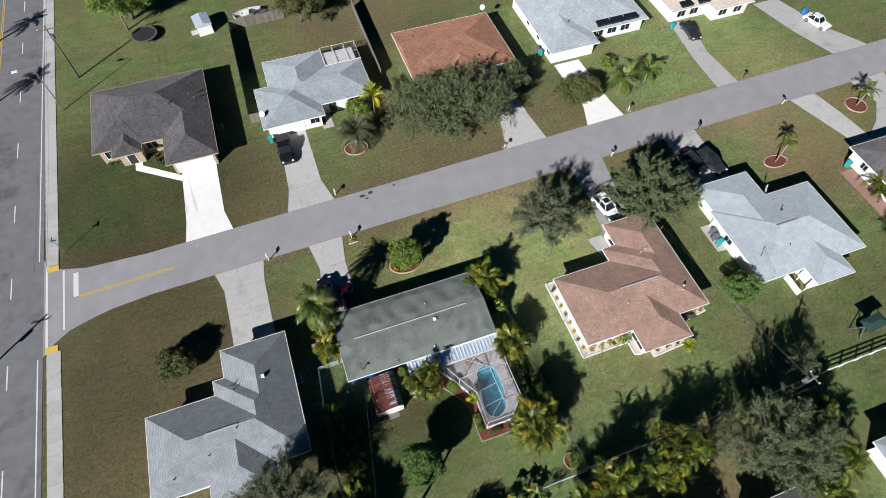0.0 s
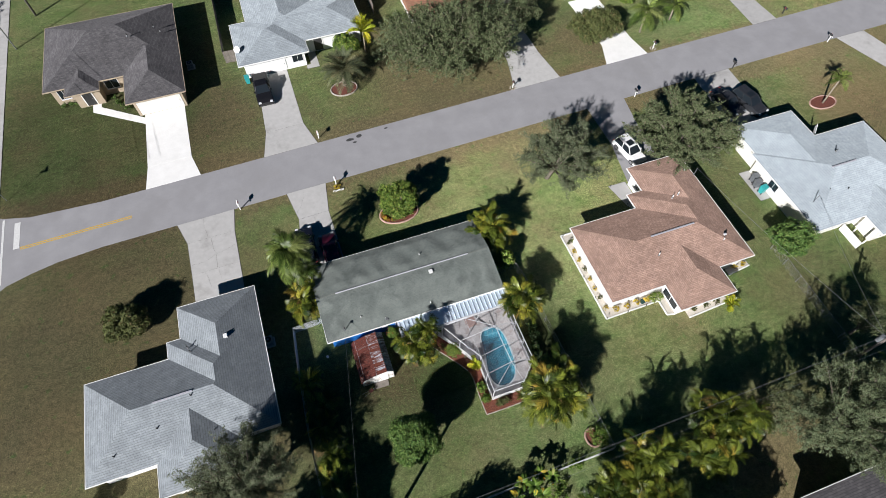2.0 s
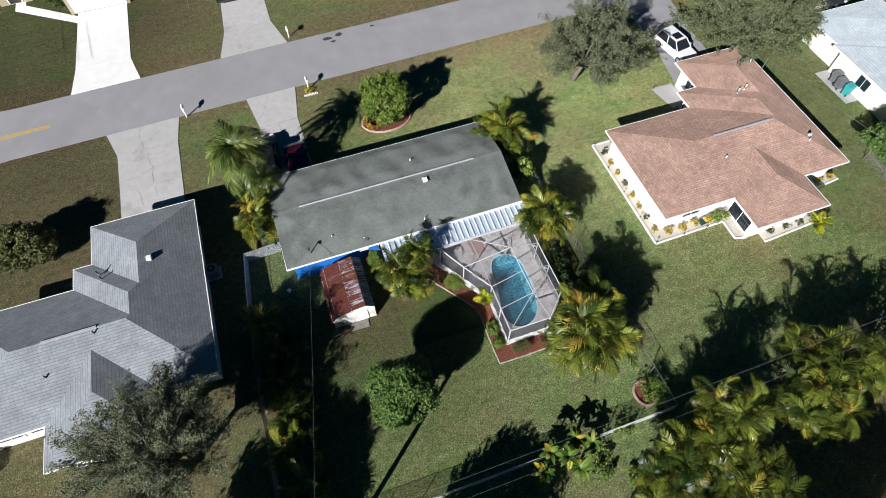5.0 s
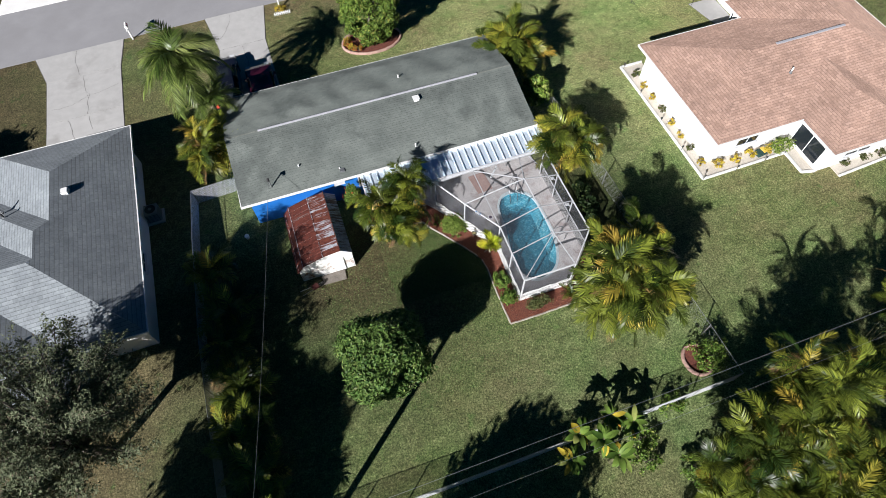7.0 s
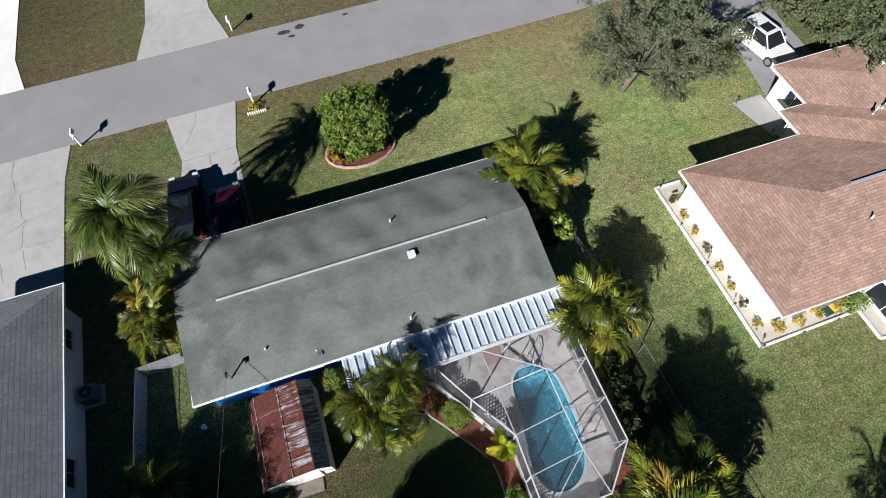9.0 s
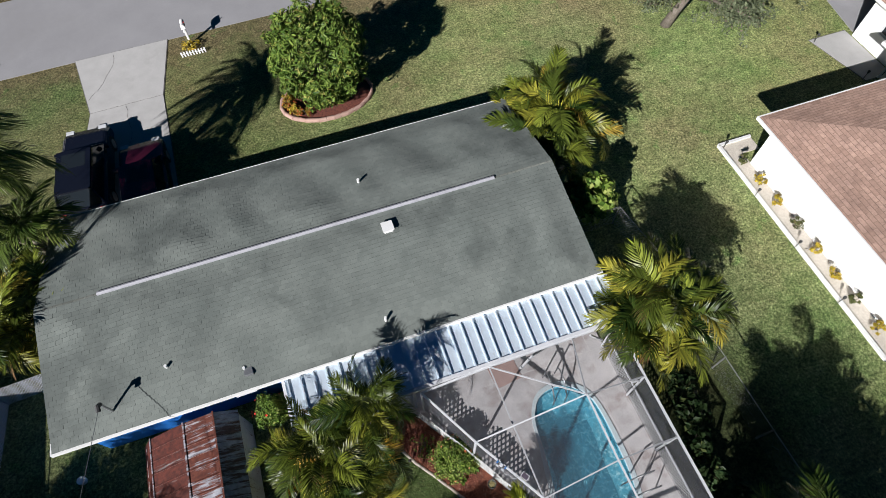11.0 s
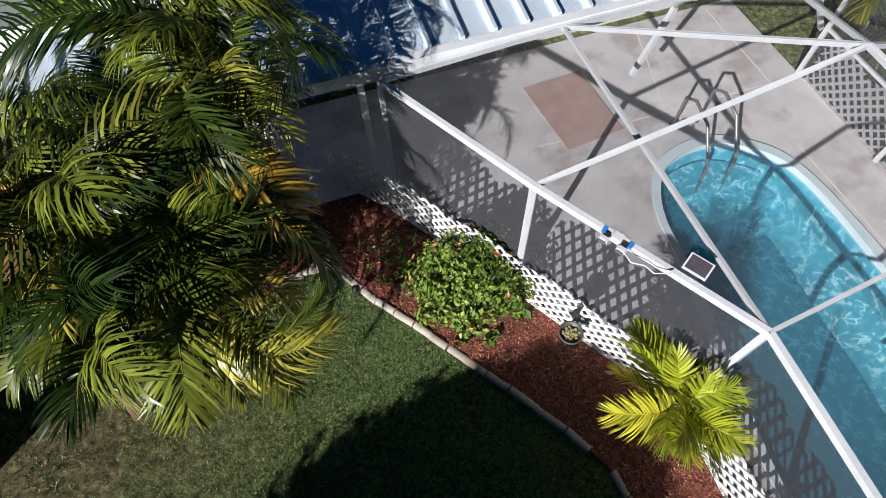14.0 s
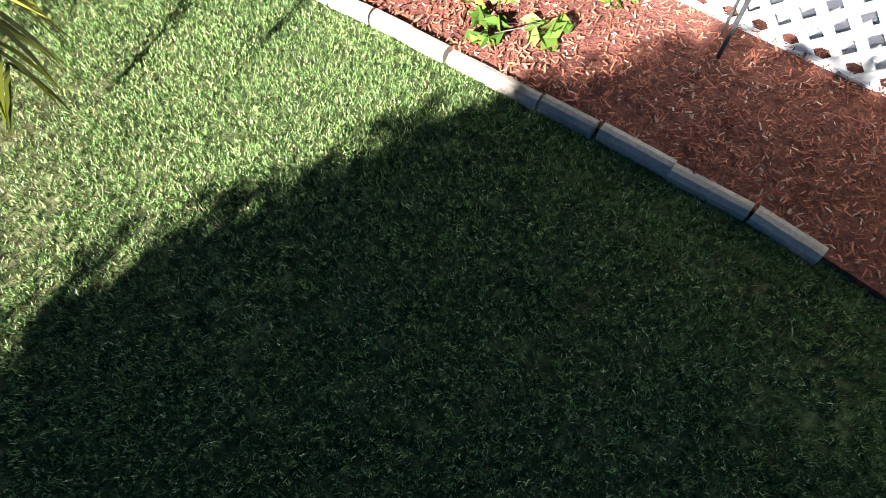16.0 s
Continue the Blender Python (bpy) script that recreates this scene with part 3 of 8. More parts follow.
def boxed(*sizes, bevel=0.0):
    bm = box(bmesh.new(), *sizes)
    if bevel:
        bmesh.ops.bevel(bm, geom=bm.edges[:], offset=bevel, segments=2, affect="EDGES")
    return bm


def bar(bm, a, b, w, h=None):
    """A square bar from a to b."""
    a, b = Vector(a), Vector(b)
    d = b - a
    if d.length < 1e-6:
        return bm
    q = d.to_track_quat("X", "Z").to_matrix().to_4x4()
    return box(bm, 0, d.length, -w / 2, w / 2, -(h or w) / 2, (h or w) / 2, Matrix.Translation(a) @ q)


def tube(bm, points, radii, sides=8, caps=True):
    """A round, tapering tube through points."""
    rings = []
    for i, p in enumerate(points):
        p = Vector(p)
        d = Vector(points[min(i + 1, len(points) - 1)]) - Vector(points[max(i - 1, 0)])
        q = d.to_track_quat("Z", "Y")
        r = radii[i] if isinstance(radii, (list, tuple)) else radii
        rings.append([bm.verts.new(p + q @ Vector((r * math.cos(2 * math.pi * k / sides), r * math.sin(2 * math.pi * k / sides), 0))) for k in range(sides)])
    for a, b in zip(rings, rings[1:]):
        for k in range(sides):
            bm.faces.new((a[k], a[(k + 1) % sides], b[(k + 1) % sides], b[k]))
    if caps:
        bm.faces.new(rings[0][::-1])
        bm.faces.new(rings[-1])
    return bm


def slab(bm, outline, z0, z1):
    """A flat slab with that outline, counter-clockwise."""
    top = [bm.verts.new((x, y, z1)) for x, y in outline]
    low = [bm.verts.new((x, y, z0)) for x, y in outline]
    bm.faces.new(top)
    bm.faces.new(low[::-1])
    n = len(outline)
    for i in range(n):
        bm.faces.new((low[i], low[(i + 1) % n], top[(i + 1) % n], top[i]))
    return bm


def slabbed(outline, z0, z1):
    area = sum(a[0] * b[1] - b[0] * a[1] for a, b in zip(outline, outline[1:] + outline[:1]))
    return slab(bmesh.new(), outline if area > 0 else outline[::-1], z0, z1)


def hip(bm, x0, x1, y0, y1, ze, slope, gables="", thick=0.16):
    """A hipped roof over an eave rectangle; gables: which of the sides w e s n end in a gable instead."""
    wide = (x1 - x0) <= (y1 - y0)
    half = min(x1 - x0, y1 - y0) / 2
    zr = ze + half * slope
    if wide:
        cx = (x0 + x1) / 2
        r = [(cx, y0 + (0 if "s" in gables else half), zr), (cx, y1 - (0 if "n" in gables else half), zr)]
    else:
        cy = (y0 + y1) / 2
        r = [(x0 + (0 if "w" in gables else half), cy, zr), (x1 - (0 if "e" in gables else half), cy, zr)]
    e = [bm.verts.new(v) for v in ((x0, y0, ze), (x1, y0, ze), (x1, y1, ze), (x0, y1, ze))]
    lo = [bm.verts.new((v.co.x, v.co.y, ze - thick)) for v in e]
    p, q = (bm.verts.new(v) for v in r)
    if wide:
        fs = ((e[0], e[1], p), (e[1], e[2], q, p), (e[2], e[3], q), (e[3], e[0], p, q))
    else:
        fs = ((e[0], e[1], q, p), (e[1], e[2], q), (e[2], e[3], p, q), (e[3], e[0], p))
    for f in fs:
        bm.faces.new(f)
    bm.faces.new(lo[::-1])
    for i in range(4):
        bm.faces.new((lo[i], lo[(i + 1) % 4], e[(i + 1) % 4], e[i]))
    return bm


def eaves_trim(h_, mat_name, x0, x1, y0, y1, ze):
    """Gutters on a fascia, one along each eave of a rectangle."""
    w, h = 0.055, 0.14
    for b in ((x0 - w, x1 + w, y0 - w, y0 - 0.003), (x0 - w, x1 + w, y1 + 0.003, y1 + w), (x0 - w, x0 - 0.003, y0, y1), (x1 + 0.003, x1 + w, y0, y1)):
        part("gutter", boxed(*b, ze - h, ze + 0.008), M[mat_name], h_)


def window_on(house, x, y, z, w, h, side, frame_mat="aluminium"):
    """A window on a wall that faces side (s n w e), its middle at x, y, z."""
    turn = {"s": 0, "e": 90, "n": 180, "w": 270}[side]
    m = pose(x, y, z, 0, 0, turn)
    fr = bmesh.new()
    t = 0.07
    for a in ((-w / 2 - t, w / 2 + t, -h / 2 - t, -h / 2), (-w / 2 - t, w / 2 + t, h / 2, h / 2 + t), (-w / 2 - t, -w / 2, -h / 2, h / 2), (w / 2, w / 2 + t, -h / 2, h / 2), (-0.02, 0.02, -h / 2, h / 2)):
        box(fr, a[0], a[1], -0.05, 0.01, a[2], a[3], m)
    win = part("window", fr, M[frame_mat], house)
    part("pane", box(bmesh.new(), -w / 2, w / 2, -0.02, 0.008, -h / 2, h / 2, m), M["glass"], win)
    part("sill", box(bmesh.new(), -w / 2 - 0.1, w / 2 + 0.1, -0.1, 0.005, -h / 2 - t - 0.05, -h / 2 - t, m), M[frame_mat], win)
    return win


def door_on(house, x, y, w, h, side, material, name="door", panels=4):
    """A door or garage door with raised panels on a wall that faces side."""
    turn = {"s": 0, "e": 90, "n": 180, "w": 270}[side]
    m = pose(x, y, 0.12, 0, 0, turn)
    d = part(name, box(bmesh.new(), -w / 2, w / 2, -0.04, 0.01, 0, h, m), M[material], house)
    rows = 4
    for i in range(panels):
        for j in range(rows):
            px, pz = -w / 2 + w * (i + 0.5) / panels, h * (j + 0.5) / rows
            part("panel", box(bmesh.new(), px - w / panels * 0.38, px + w / panels * 0.38, -0.055, -0.041, pz - h / rows * 0.34, pz + h / rows * 0.34, m), M[material], d)
    fr = bmesh.new()
    for a in ((-w / 2 - 0.1, -w / 2, 0, h + 0.1), (w / 2, w / 2 + 0.1, 0, h + 0.1), (-w / 2, w / 2, h, h + 0.1)):
        box(fr, a[0], a[1], -0.06, 0.01, a[2], a[3], m)
    part("door_frame", fr, M["white_paint"], d)
    part("handle", box(bmesh.new(), w / 2 - 0.16, w / 2 - 0.1, -0.1, -0.05, h * 0.45, h * 0.5, m), M["steel"], d)
    return d


def house(label, walls, roofs, ze, slope, wall_mat, roof_mat, gables=None, trim="white_paint", group="houses of the street"):
    """walls, roofs: rectangles (x0, x1, y0, y1); the roofs run into one another."""
    cx, cy = (walls[0][0] + walls[0][1]) / 2, (walls[0][2] + walls[0][3]) / 2
    h = empty("house", cx, cy, 0, 0, label, "house", group)
    for i, (x0, x1, y0, y1) in enumerate(walls):
        part("wall", boxed(x0, x1, y0, y1, -0.05, ze - 0.15 - 0.004 * i), M[wall_mat], h)
    for i, r in enumerate(roofs):
        part("roof", hip(bmesh.new(), *r, ze - 0.005 * i, slope, (gables or {}).get(i, "")), M[roof_mat], h)
        eaves_trim(h, trim, *r, ze - 0.005 * i)
    return h


def roof_pipe(h, x, y, z, material="white_paint", high=0.35, r=0.05):
    p = part("vent_pipe", tube(bmesh.new(), [(x, y, z - 0.3), (x, y, z + high)], r, 8), M[material], h)
    part("flashing", tube(bmesh.new(), [(x, y, z - 0.1), (x, y, z + 0.07)], [r * 2.2, r * 1.1], 8), M["steel"], p)


# ---- ground, roads, drives ----
def near_edge(x):
    return 0.021 * x - 0.05


def far_edge(x):
    return 6.28 + 0.0225 * x


street = [(x, near_edge(x)) for x in (400, 200, 60, 20, -10, -24)] + [(-28.5, -1.0), (-31, -1.55), (-33.4, -2.3), (-35.2, -3.6), (-36.4, -5.0), (-38, -5.2), (-38, 9.2), (-36.4, 8.9), (-35.6, 7.6), (-34.3, 6.85), (-31.5, 6.1)] + [(x, far_edge(x)) for x in (-24, -10, 20, 60, 200, 400)]
street_ob = tagged(part("road", slabbed(street, -0.3, 0.02), M["asphalt"]), "worn grey asphalt residential street", "road", kind="structure")


def hwy(y):
    """The highway's edge line."""
    return -36.95 - 0.012 * y


HY = (-200, 400)
hw = [(hwy(HY[0]) + 0.55, HY[0]), (hwy(HY[1]) + 0.55, HY[1]), (hwy(HY[1]) - 16, HY[1]), (hwy(HY[0]) - 16, HY[0])]
highway_ob = tagged(part("highway", slabbed(hw, -0.3, 0.025), M["highway"]), "dark asphalt multi-lane main road", "road", kind="structure")


def paint(name, outline, material, parent, z):
    return part(name, slabbed(outline, z - 0.02, z + 0.004), M[material], parent)


def grown(outline, d):
    c = Vector((sum(p[0] for p in outline) / len(outline), sum(p[1] for p in outline) / len(outline)))
    return [tuple(c + (Vector(p) - c) * (1 + d / (Vector(p) - c).length)) for p in outline]


def strip(a, b, w):
    """The outline of a strip from a to b, w wide."""
    a, b = Vector(a), Vector(b)
    n = Vector((-(b - a).y, (b - a).x)).normalized() * w / 2
    return [tuple(a + n), tuple(a - n), tuple(b - n), tuple(b + n)]


for y0, y1 in ((9, 120), (-120, -5)):
    paint("edge_line", strip((hwy(y0), y0), (hwy(y1), y1), 0.14), "white_line", highway_ob, 0.026)
for k in range(-12, 16):
    y = 6.4 + 12.1 * k - 2
    paint("lane_dash", strip((hwy(y) - 3.2, y), (hwy(y + 3.1) - 3.2, y + 3.1), 0.14), "white_line", highway_ob, 0.026)
for off in (6.5, 6.75):
    paint("centre_line", strip((hwy(-120) - off, -120), (hwy(150) - off, 150), 0.12), "yellow_line", highway_ob, 0.026)
paint("crossing_line", strip((-36.15, 8.9), (-35.95, -3.9), 0.28), "white_line", street_ob, 0.027)
paint("crossing_line", strip((-34.15, 6.6), (-34.05, -2.0), 0.22), "white_line", street_ob, 0.027)
paint("stop_line", strip((-32.7, 5.75), (-32.7, 2.2), 0.6), "white_line", street_ob, 0.024)
for off in (0, 0.24):
    paint("centre_line", strip((-32.3, 2.0 + off), (-20.9, 2.32 + off), 0.11), "yellow_line", street_ob, 0.024)
for x, y, w, d in ((4.4, 5.5, 0.9, 0.5), (5.6, 5.75, 0.7, 0.55), (9.0, 5.9, 0.5, 0.25), (4.9, 4.9, 0.5, 0.3)):
    pts = [(x + w * math.cos(a) * random.uniform(0.35, 0.6), y + d * math.sin(a) * random.uniform(0.35, 0.6)) for a in (i * 0.7 for i in range(9))]
    paint("tar_patch", pts, "tar", street_ob, 0.024)

# pavement along the main road, slab by slab
walk_ob = empty("pavement", -35.3, 20, 0, 0, "grey concrete pavement slabs beside the main road", "pavement", kind="structure")
for side, ys in ((1, [8.6 + 1.53 * k for k in range(60)]), (-1, [-5.4 - 1.53 * k for k in range(30)])):
    for y in ys:
        x = hwy(y) + 1.65 - 0.012 * y
        part("slab", boxed(x - 0.77, x + 0.77, y - 0.755, y + 0.755, -0.1, 0.05 + random.uniform(0, 0.008)), M["concrete"], walk_ob)
for y in (7.3, -4.2):
    part("tactile_plate", boxed(-36.0 - 0.1, -34.7, y - 0.42, y + 0.42, -0.1, 0.055), M["tactile"], walk_ob, "yellow tactile kerb plate")


def drive(pieces, material, label, z=0.035, name="driveway"):
    d = empty(name, pieces[0][0][0], pieces[0][0][1], 0, 0, label, "driveway", kind="structure")
    for pc in pieces:
        part("slab", slabbed(pc, -0.15, z + random.uniform(0, 0.004)), M[material], d)
        if material == "concrete":
            part("joint_filler", slabbed(grown(pc, 0.05), -0.14, z - 0.012), M["joint"], d)
    return d


def crack(d, points, z=0.042, w=0.017):
    """A wandering crack, filled with dirt."""
    rc_ = random.Random(round(points[0][0] * 100))
    pts = []
    for a, b in zip(points, points[1:]):
        a, b = Vector(a), Vector(b)
        k = max(2, int((b - a).length / 0.3))
        pts += [a.lerp(b, i / k) + Vector((rc_.uniform(-1, 1), rc_.uniform(-1, 1))) * 0.07 for i in range(k)]
    pts.append(Vector(points[-1]))
    bm = bmesh.new()
    rows = []
    for i, p in enumerate(pts):
        t = (pts[min(i + 1, len(pts) - 1)] - pts[max(i - 1, 0)]).normalized()
        q = Vector((-t.y, t.x)) * w * rc_.uniform(0.25, 0.6)
        rows.append((bm.verts.new((*(p + q), z)), bm.verts.new((*(p - q), z))))
    for (a, b), (c, e) in zip(rows, rows[1:]):
        bm.faces.new((a, b, e, c))
    part("crack", bm, M["joint"], d)


dr = drive([[(-16.3, -0.42), (-15.5, -3.2), (-10.55, -3.12), (-10.2, -0.27)], [(-15.5, -3.22), (-15.45, -7.3), (-10.6, -7.2), (-10.55, -3.14)], [(-15.45, -7.32), (-15.45, -12.8), (-10.65, -12.8), (-10.6, -7.22)]],
           "concrete", "cracked grey concrete driveway")
for c in ([(-13.5, -0.4), (-13.6, -1.4), (-13.35, -3.1)], [(-13.1, -3.3), (-13.0, -4.6), (-12.75, -5.4), (-12.9, -7.2)], [(-12.75, -5.4), (-11.9, -5.35), (-10.75, -4.9)], [(-14.1, -7.4), (-13.9, -8.4), (-13.7, -9.3)], [(-12.8, -7.4), (-12.6, -8.7)], [(-12.75, -5.4), (-13.8, -6.0), (-15.3, -6.1)]):
    crack(dr, c)
drive([[(-19.2, 5.83), (-13.1, 5.97), (-13.8, 9.2), (-18.8, 9.1)], [(-18.8, 9.12), (-13.8, 9.22), (-13.75, 18.6), (-18.5, 18.6)]], "new_concrete", "new white concrete driveway")
drive([[(-18.55, 16.4), (-18.5, 17.5), (-23.6, 21.2), (-23.6, 22.9), (-24.6, 22.9), (-24.6, 20.6)]], "new_concrete", "new white concrete garden path", 0.04, "path")
drive([[(-5.75, 6.15), (0.65, 6.3), (-0.3, 10.1), (-4.9, 9.9)], [(-4.9, 9.93), (-0.3, 10.13), (-0.35, 20.8), (-4.3, 20.8)]], "concrete", "pale concrete driveway with a stained apron")
dr = drive([[(-4.3, -0.1), (-3.7, -4.0), (-0.4, -3.9), (0.15, -0.03)], [(-3.7, -4.03), (-4.3, -8), (-4.3, -12.6), (-0.25, -12.6), (-0.4, -3.93)]], "concrete", "weathered concrete driveway with two parked cars")
crack(dr, [(-3.8, -3.1), (-3.2, -2.4), (-2.6, -1.2), (-2.5, -0.3)])
crack(dr, [(-2.1, -4.1), (-1.9, -6.0), (-2.3, -8.0)])
drive([[(26.5, 6.87), (32.9, 7.0), (32.3, 12.4), (27.7, 12.2)], [(27.7, 12.23), (32.3, 12.43), (32.2, 21), (27.8, 21)]], "concrete", "grey concrete driveway")
drive([[(39.8, 7.15), (46.0, 7.3), (45.5, 10.8), (45.3, 21), (40.9, 21), (41.0, 10.8)]], "new_concrete", "pale concrete driveway")
drive([[(63.0, 7.7), (66.9, 7.75), (66.4, 15.8), (68.3, 24), (64.5, 24), (63.3, 15.4)]], "concrete", "grey concrete driveway")
drive([[(33.6, 0.68), (38.8, 0.8), (37.9, -5.5), (37.7, -11.4), (32.6, -11.4), (33.6, -5.5)]], "asphalt", "grey asphalt driveway with a parked car")
drive([[(49.2, 0.95), (54.4, 1.05), (54.0, -9.8), (48.6, -9.8)]], "concrete", "grey concrete driveway")
drive([[(72.0, 1.45), (76.6, 1.5), (77.6, -3.5), (78.3, -9), (80, -12), (74.5, -12), (74.8, -7.6), (73.2, -2.5)], [(83.9, 1.7), (90.5, 1.8), (88, -6), (82, -12), (80.05, -12), (78.4, -8.6), (81.5, -6.5), (84.5, -3.2)]], "concrete", "grey concrete circular driveway")
drive([[(85.9, 8.15), (93.0, 8.25), (89.0, 15), (86.5, 24), (81.5, 24), (83.5, 15)]], "concrete", "pale concrete driveway")

# ---- house of the pool: low grey-green gable, blue walls ----
AX0, AX1, AY0, AY1, AZ, ASL = -3.85, 13.4, -20.34, -12.0, 2.56, 0.228
AYR = (AY0 + AY1) / 2
A = empty("house", 4.8, -16.2, 0, 0, "low blue-walled house with a grey-green shingle gable roof", "house", "houses of the street")
part("wall", boxed(AX0 + 0.35, AX1 - 0.3, AY0 + 0.55, AY1 - 0.4, -0.05, AZ - 0.16), M["blue_wall"], A)
part("wall", boxed(6.2, AX1 - 0.32, AY0 + 0.545, AY0 + 0.6, -0.04, AZ - 0.17), M["cream_wall"], A, "cream rear wall beside the pool")
roof_a = part("roof", hip(bmesh.new(), AX0, AX1, AY0, AY1, AZ, ASL, "we"), M["roof_main"], A)
eaves_trim(A, "white_paint", AX0, AX1, AY0, AY1, AZ)
ARZ = AZ + (AYR - AY0) * ASL
bm = bmesh.new()
for s in (-1, 1):
    bm2 = [bm.verts.new(v) for v in ((-1.98, AYR, ARZ + 0.075), (11.2, AYR, ARZ + 0.075), (11.2, AYR + s * 0.06, ARZ + 0.05), (-1.98, AYR + s * 0.06, ARZ + 0.05), (11.2, AYR + s * 0.06, ARZ - 0.06), (-1.98, AYR + s * 0.06, ARZ - 0.06))]
    for f in ((0, 1, 2, 3), (3, 2, 4, 5)):
        bm.faces.new([bm2[i] for i in (f if s < 0 else f[::-1])])
bmesh.ops.holes_fill(bm, edges=bm.edges[:], sides=8)
part("ridge_vent", bm, M["ridge_cap"], A, "long grey metal ridge vent")


def a_roof_z(y):
    return AZ + (min(y - AY0, AY1 - y)) * ASL


bx = part("attic_vent", boxed(7.0, 7.32, -17.05, -16.74, a_roof_z(-16.9), a_roof_z(-16.9) + 0.24, bevel=0.02), M["white_paint"], A, "white square attic vent")
part("vent_hood", boxed(6.97, 7.35, -17.08, -16.71, a_roof_z(-16.9) + 0.243, a_roof_z(-16.9) + 0.28), M["white_paint"], bx)
for x, y, hh in ((6.75, -14.6, 0.32), (6.2, -19.7, 0.32), (-0.35, -19.05, 0.3), (1.75, -19.75, 0.14), (1.3, -19.5, 0.1), (2.1, -19.45, 0.08)):
    roof_pipe(A, x, y, a_roof_z(y), "white_paint", hh, 0.045)
part("roof_patch", boxed(12.05, 12.25, -16.85, -16.65, a_roof_z(-16.75) - 0.05, a_roof_z(-16.75) + 0.02), M["dark_metal"], A)
part("exhaust_vent", boxed(1.72, 2.0, -20.0, -19.75, a_roof_z(-19.9) - 0.05, a_roof_z(-19.9) + 0.12, bevel=0.02), M["steel"], A, "small metal exhaust vent")
sm = part("service_mast", tube(bmesh.new(), [(-2.05, -19.75, 2.2), (-2.05, -19.75, 3.5)], 0.035, 8), M["steel"], A, "electric service mast")
part("weatherhead", tube(bmesh.new(), [(-2.05, -19.75, 3.48), (-2.05, -19.85, 3.62), (-2.05, -19.99, 3.55)], 0.07, 8), M["dark_metal"], sm)
for x in (3.2,):
    window_on(A, x, AY0 + 0.55, 1.5, 1.1, 1.0, "s")
for x in (1.0, 4.0, 9.0):
    window_on(A, x, AY1 - 0.4, 1.5, 1.3, 1.0, "n")
aw = part("window_awning", box(bmesh.new(), 1.2, 1.82, -0.46, 0.0, -0.015, 0.015, pose(0, AY0 + 0.52, 2.12, 16, 0, 0)), M["aluminium"], A, "pale metal window awning")
part("end_plate", boxed(1.2, 1.225, AY0 + 0.1, AY0 + 0.5, 1.9, 2.05), M["aluminium"], aw)
door_on(A, 8.9, AY0 + 0.545, 2.2, 2.0, "s", "white_paint", "sliding_door", 2)
door_on(A, -2.4, AY1 - 0.4, 0.95, 2.05, "n", "white_paint")

# white ribbed canopy over the terrace
can = empty("patio_canopy", 8.0, -21.0, 2.2, 0, "white ribbed metal patio canopy", "canopy")
NP = 27
for i in range(NP):
    x0 = 2.75 + (13.5 - 2.75) * i / NP
    x1 = 2.75 + (13.5 - 2.75) * (i + 1) / NP
    bm = bmesh.new()
    vs = []
    for y, z in ((-20.36, 2.40), (-21.85, 2.20)):
        vs.append([bm.verts.new((x, y, z + dz)) for x, dz in ((x0, 0), (x0 + 0.06, 0), (x0 + 0.063, 0.07), (x0 + 0.105, 0.07), (x0 + 0.108, 0), (x1 - 0.002, 0), (x1 - 0.002, -0.02), (x0, -0.02))])
    for k in range(8):
        bm.faces.new((vs[0][k], vs[1][k], vs[1][(k + 1) % 8], vs[0][(k + 1) % 8]))
    bm.faces.new(vs[0])
    bm.faces.new(vs[1][::-1])
    part("panel", bm, M["white_metal"], can)
part("gutter", boxed(2.7, 13.55, -21.98, -21.86, 2.08, 2.24), M["aluminium"], can)
part("end_trim", bar(bmesh.new(), (2.70, -20.36, 2.40), (2.70, -21.9, 2.19), 0.09), M["aluminium"], can)
part("end_trim", bar(bmesh.new(), (13.54, -20.36, 2.40), (13.54, -21.9, 2.19), 0.09), M["aluminium"], can)
for x in (2.9, 6.35):
    part("post", boxed(x - 0.04, x + 0.04, -21.9, -21.82, 0.02, 2.1), M["aluminium"], can)

# ---- pool, deck and cage ----
POOL = [(10.05, -23.3), (10.35, -22.95), (10.8, -22.8), (11.25, -22.82), (11.7, -23.1), (12.0, -23.5), (12.12, -24.2), (12.12, -25.4), (12.05, -26.4), (11.8, -27.4), (11.4, -28.1), (10.8, -28.5), (10.2, -28.55), (9.7, -28.3), (9.4, -27.7), (9.38, -26.9), (9.6, -25.8), (9.8, -24.6), (9.87, -23.8)]


def smooth_outline(pts, n=4):
    out = []
    k = len(pts)
    for i in range(k):
        p0, p1, p2, p3 = (Vector(pts[(i + j) % k]) for j in (-1, 0, 1, 2))
        for j in range(n):
            t = j / n
            out.append(tuple(0.5 * (2 * p1 + (p2 - p0) * t + (2 * p0 - 5 * p1 + 4 * p2 - p3) * t * t + (3 * p1 - p0 - 3 * p2 + p3) * t ** 3)))
    return out


POOL = smooth_outline(POOL)
DECK = [(6.2, -21.9), (7.66, -24.02), (8.86, -26.0), (8.82, -29.38), (11.66, -29.38), (13.25, -27.8), (13.25, -20.0), (2.9, -20.0), (2.9, -21.9)]


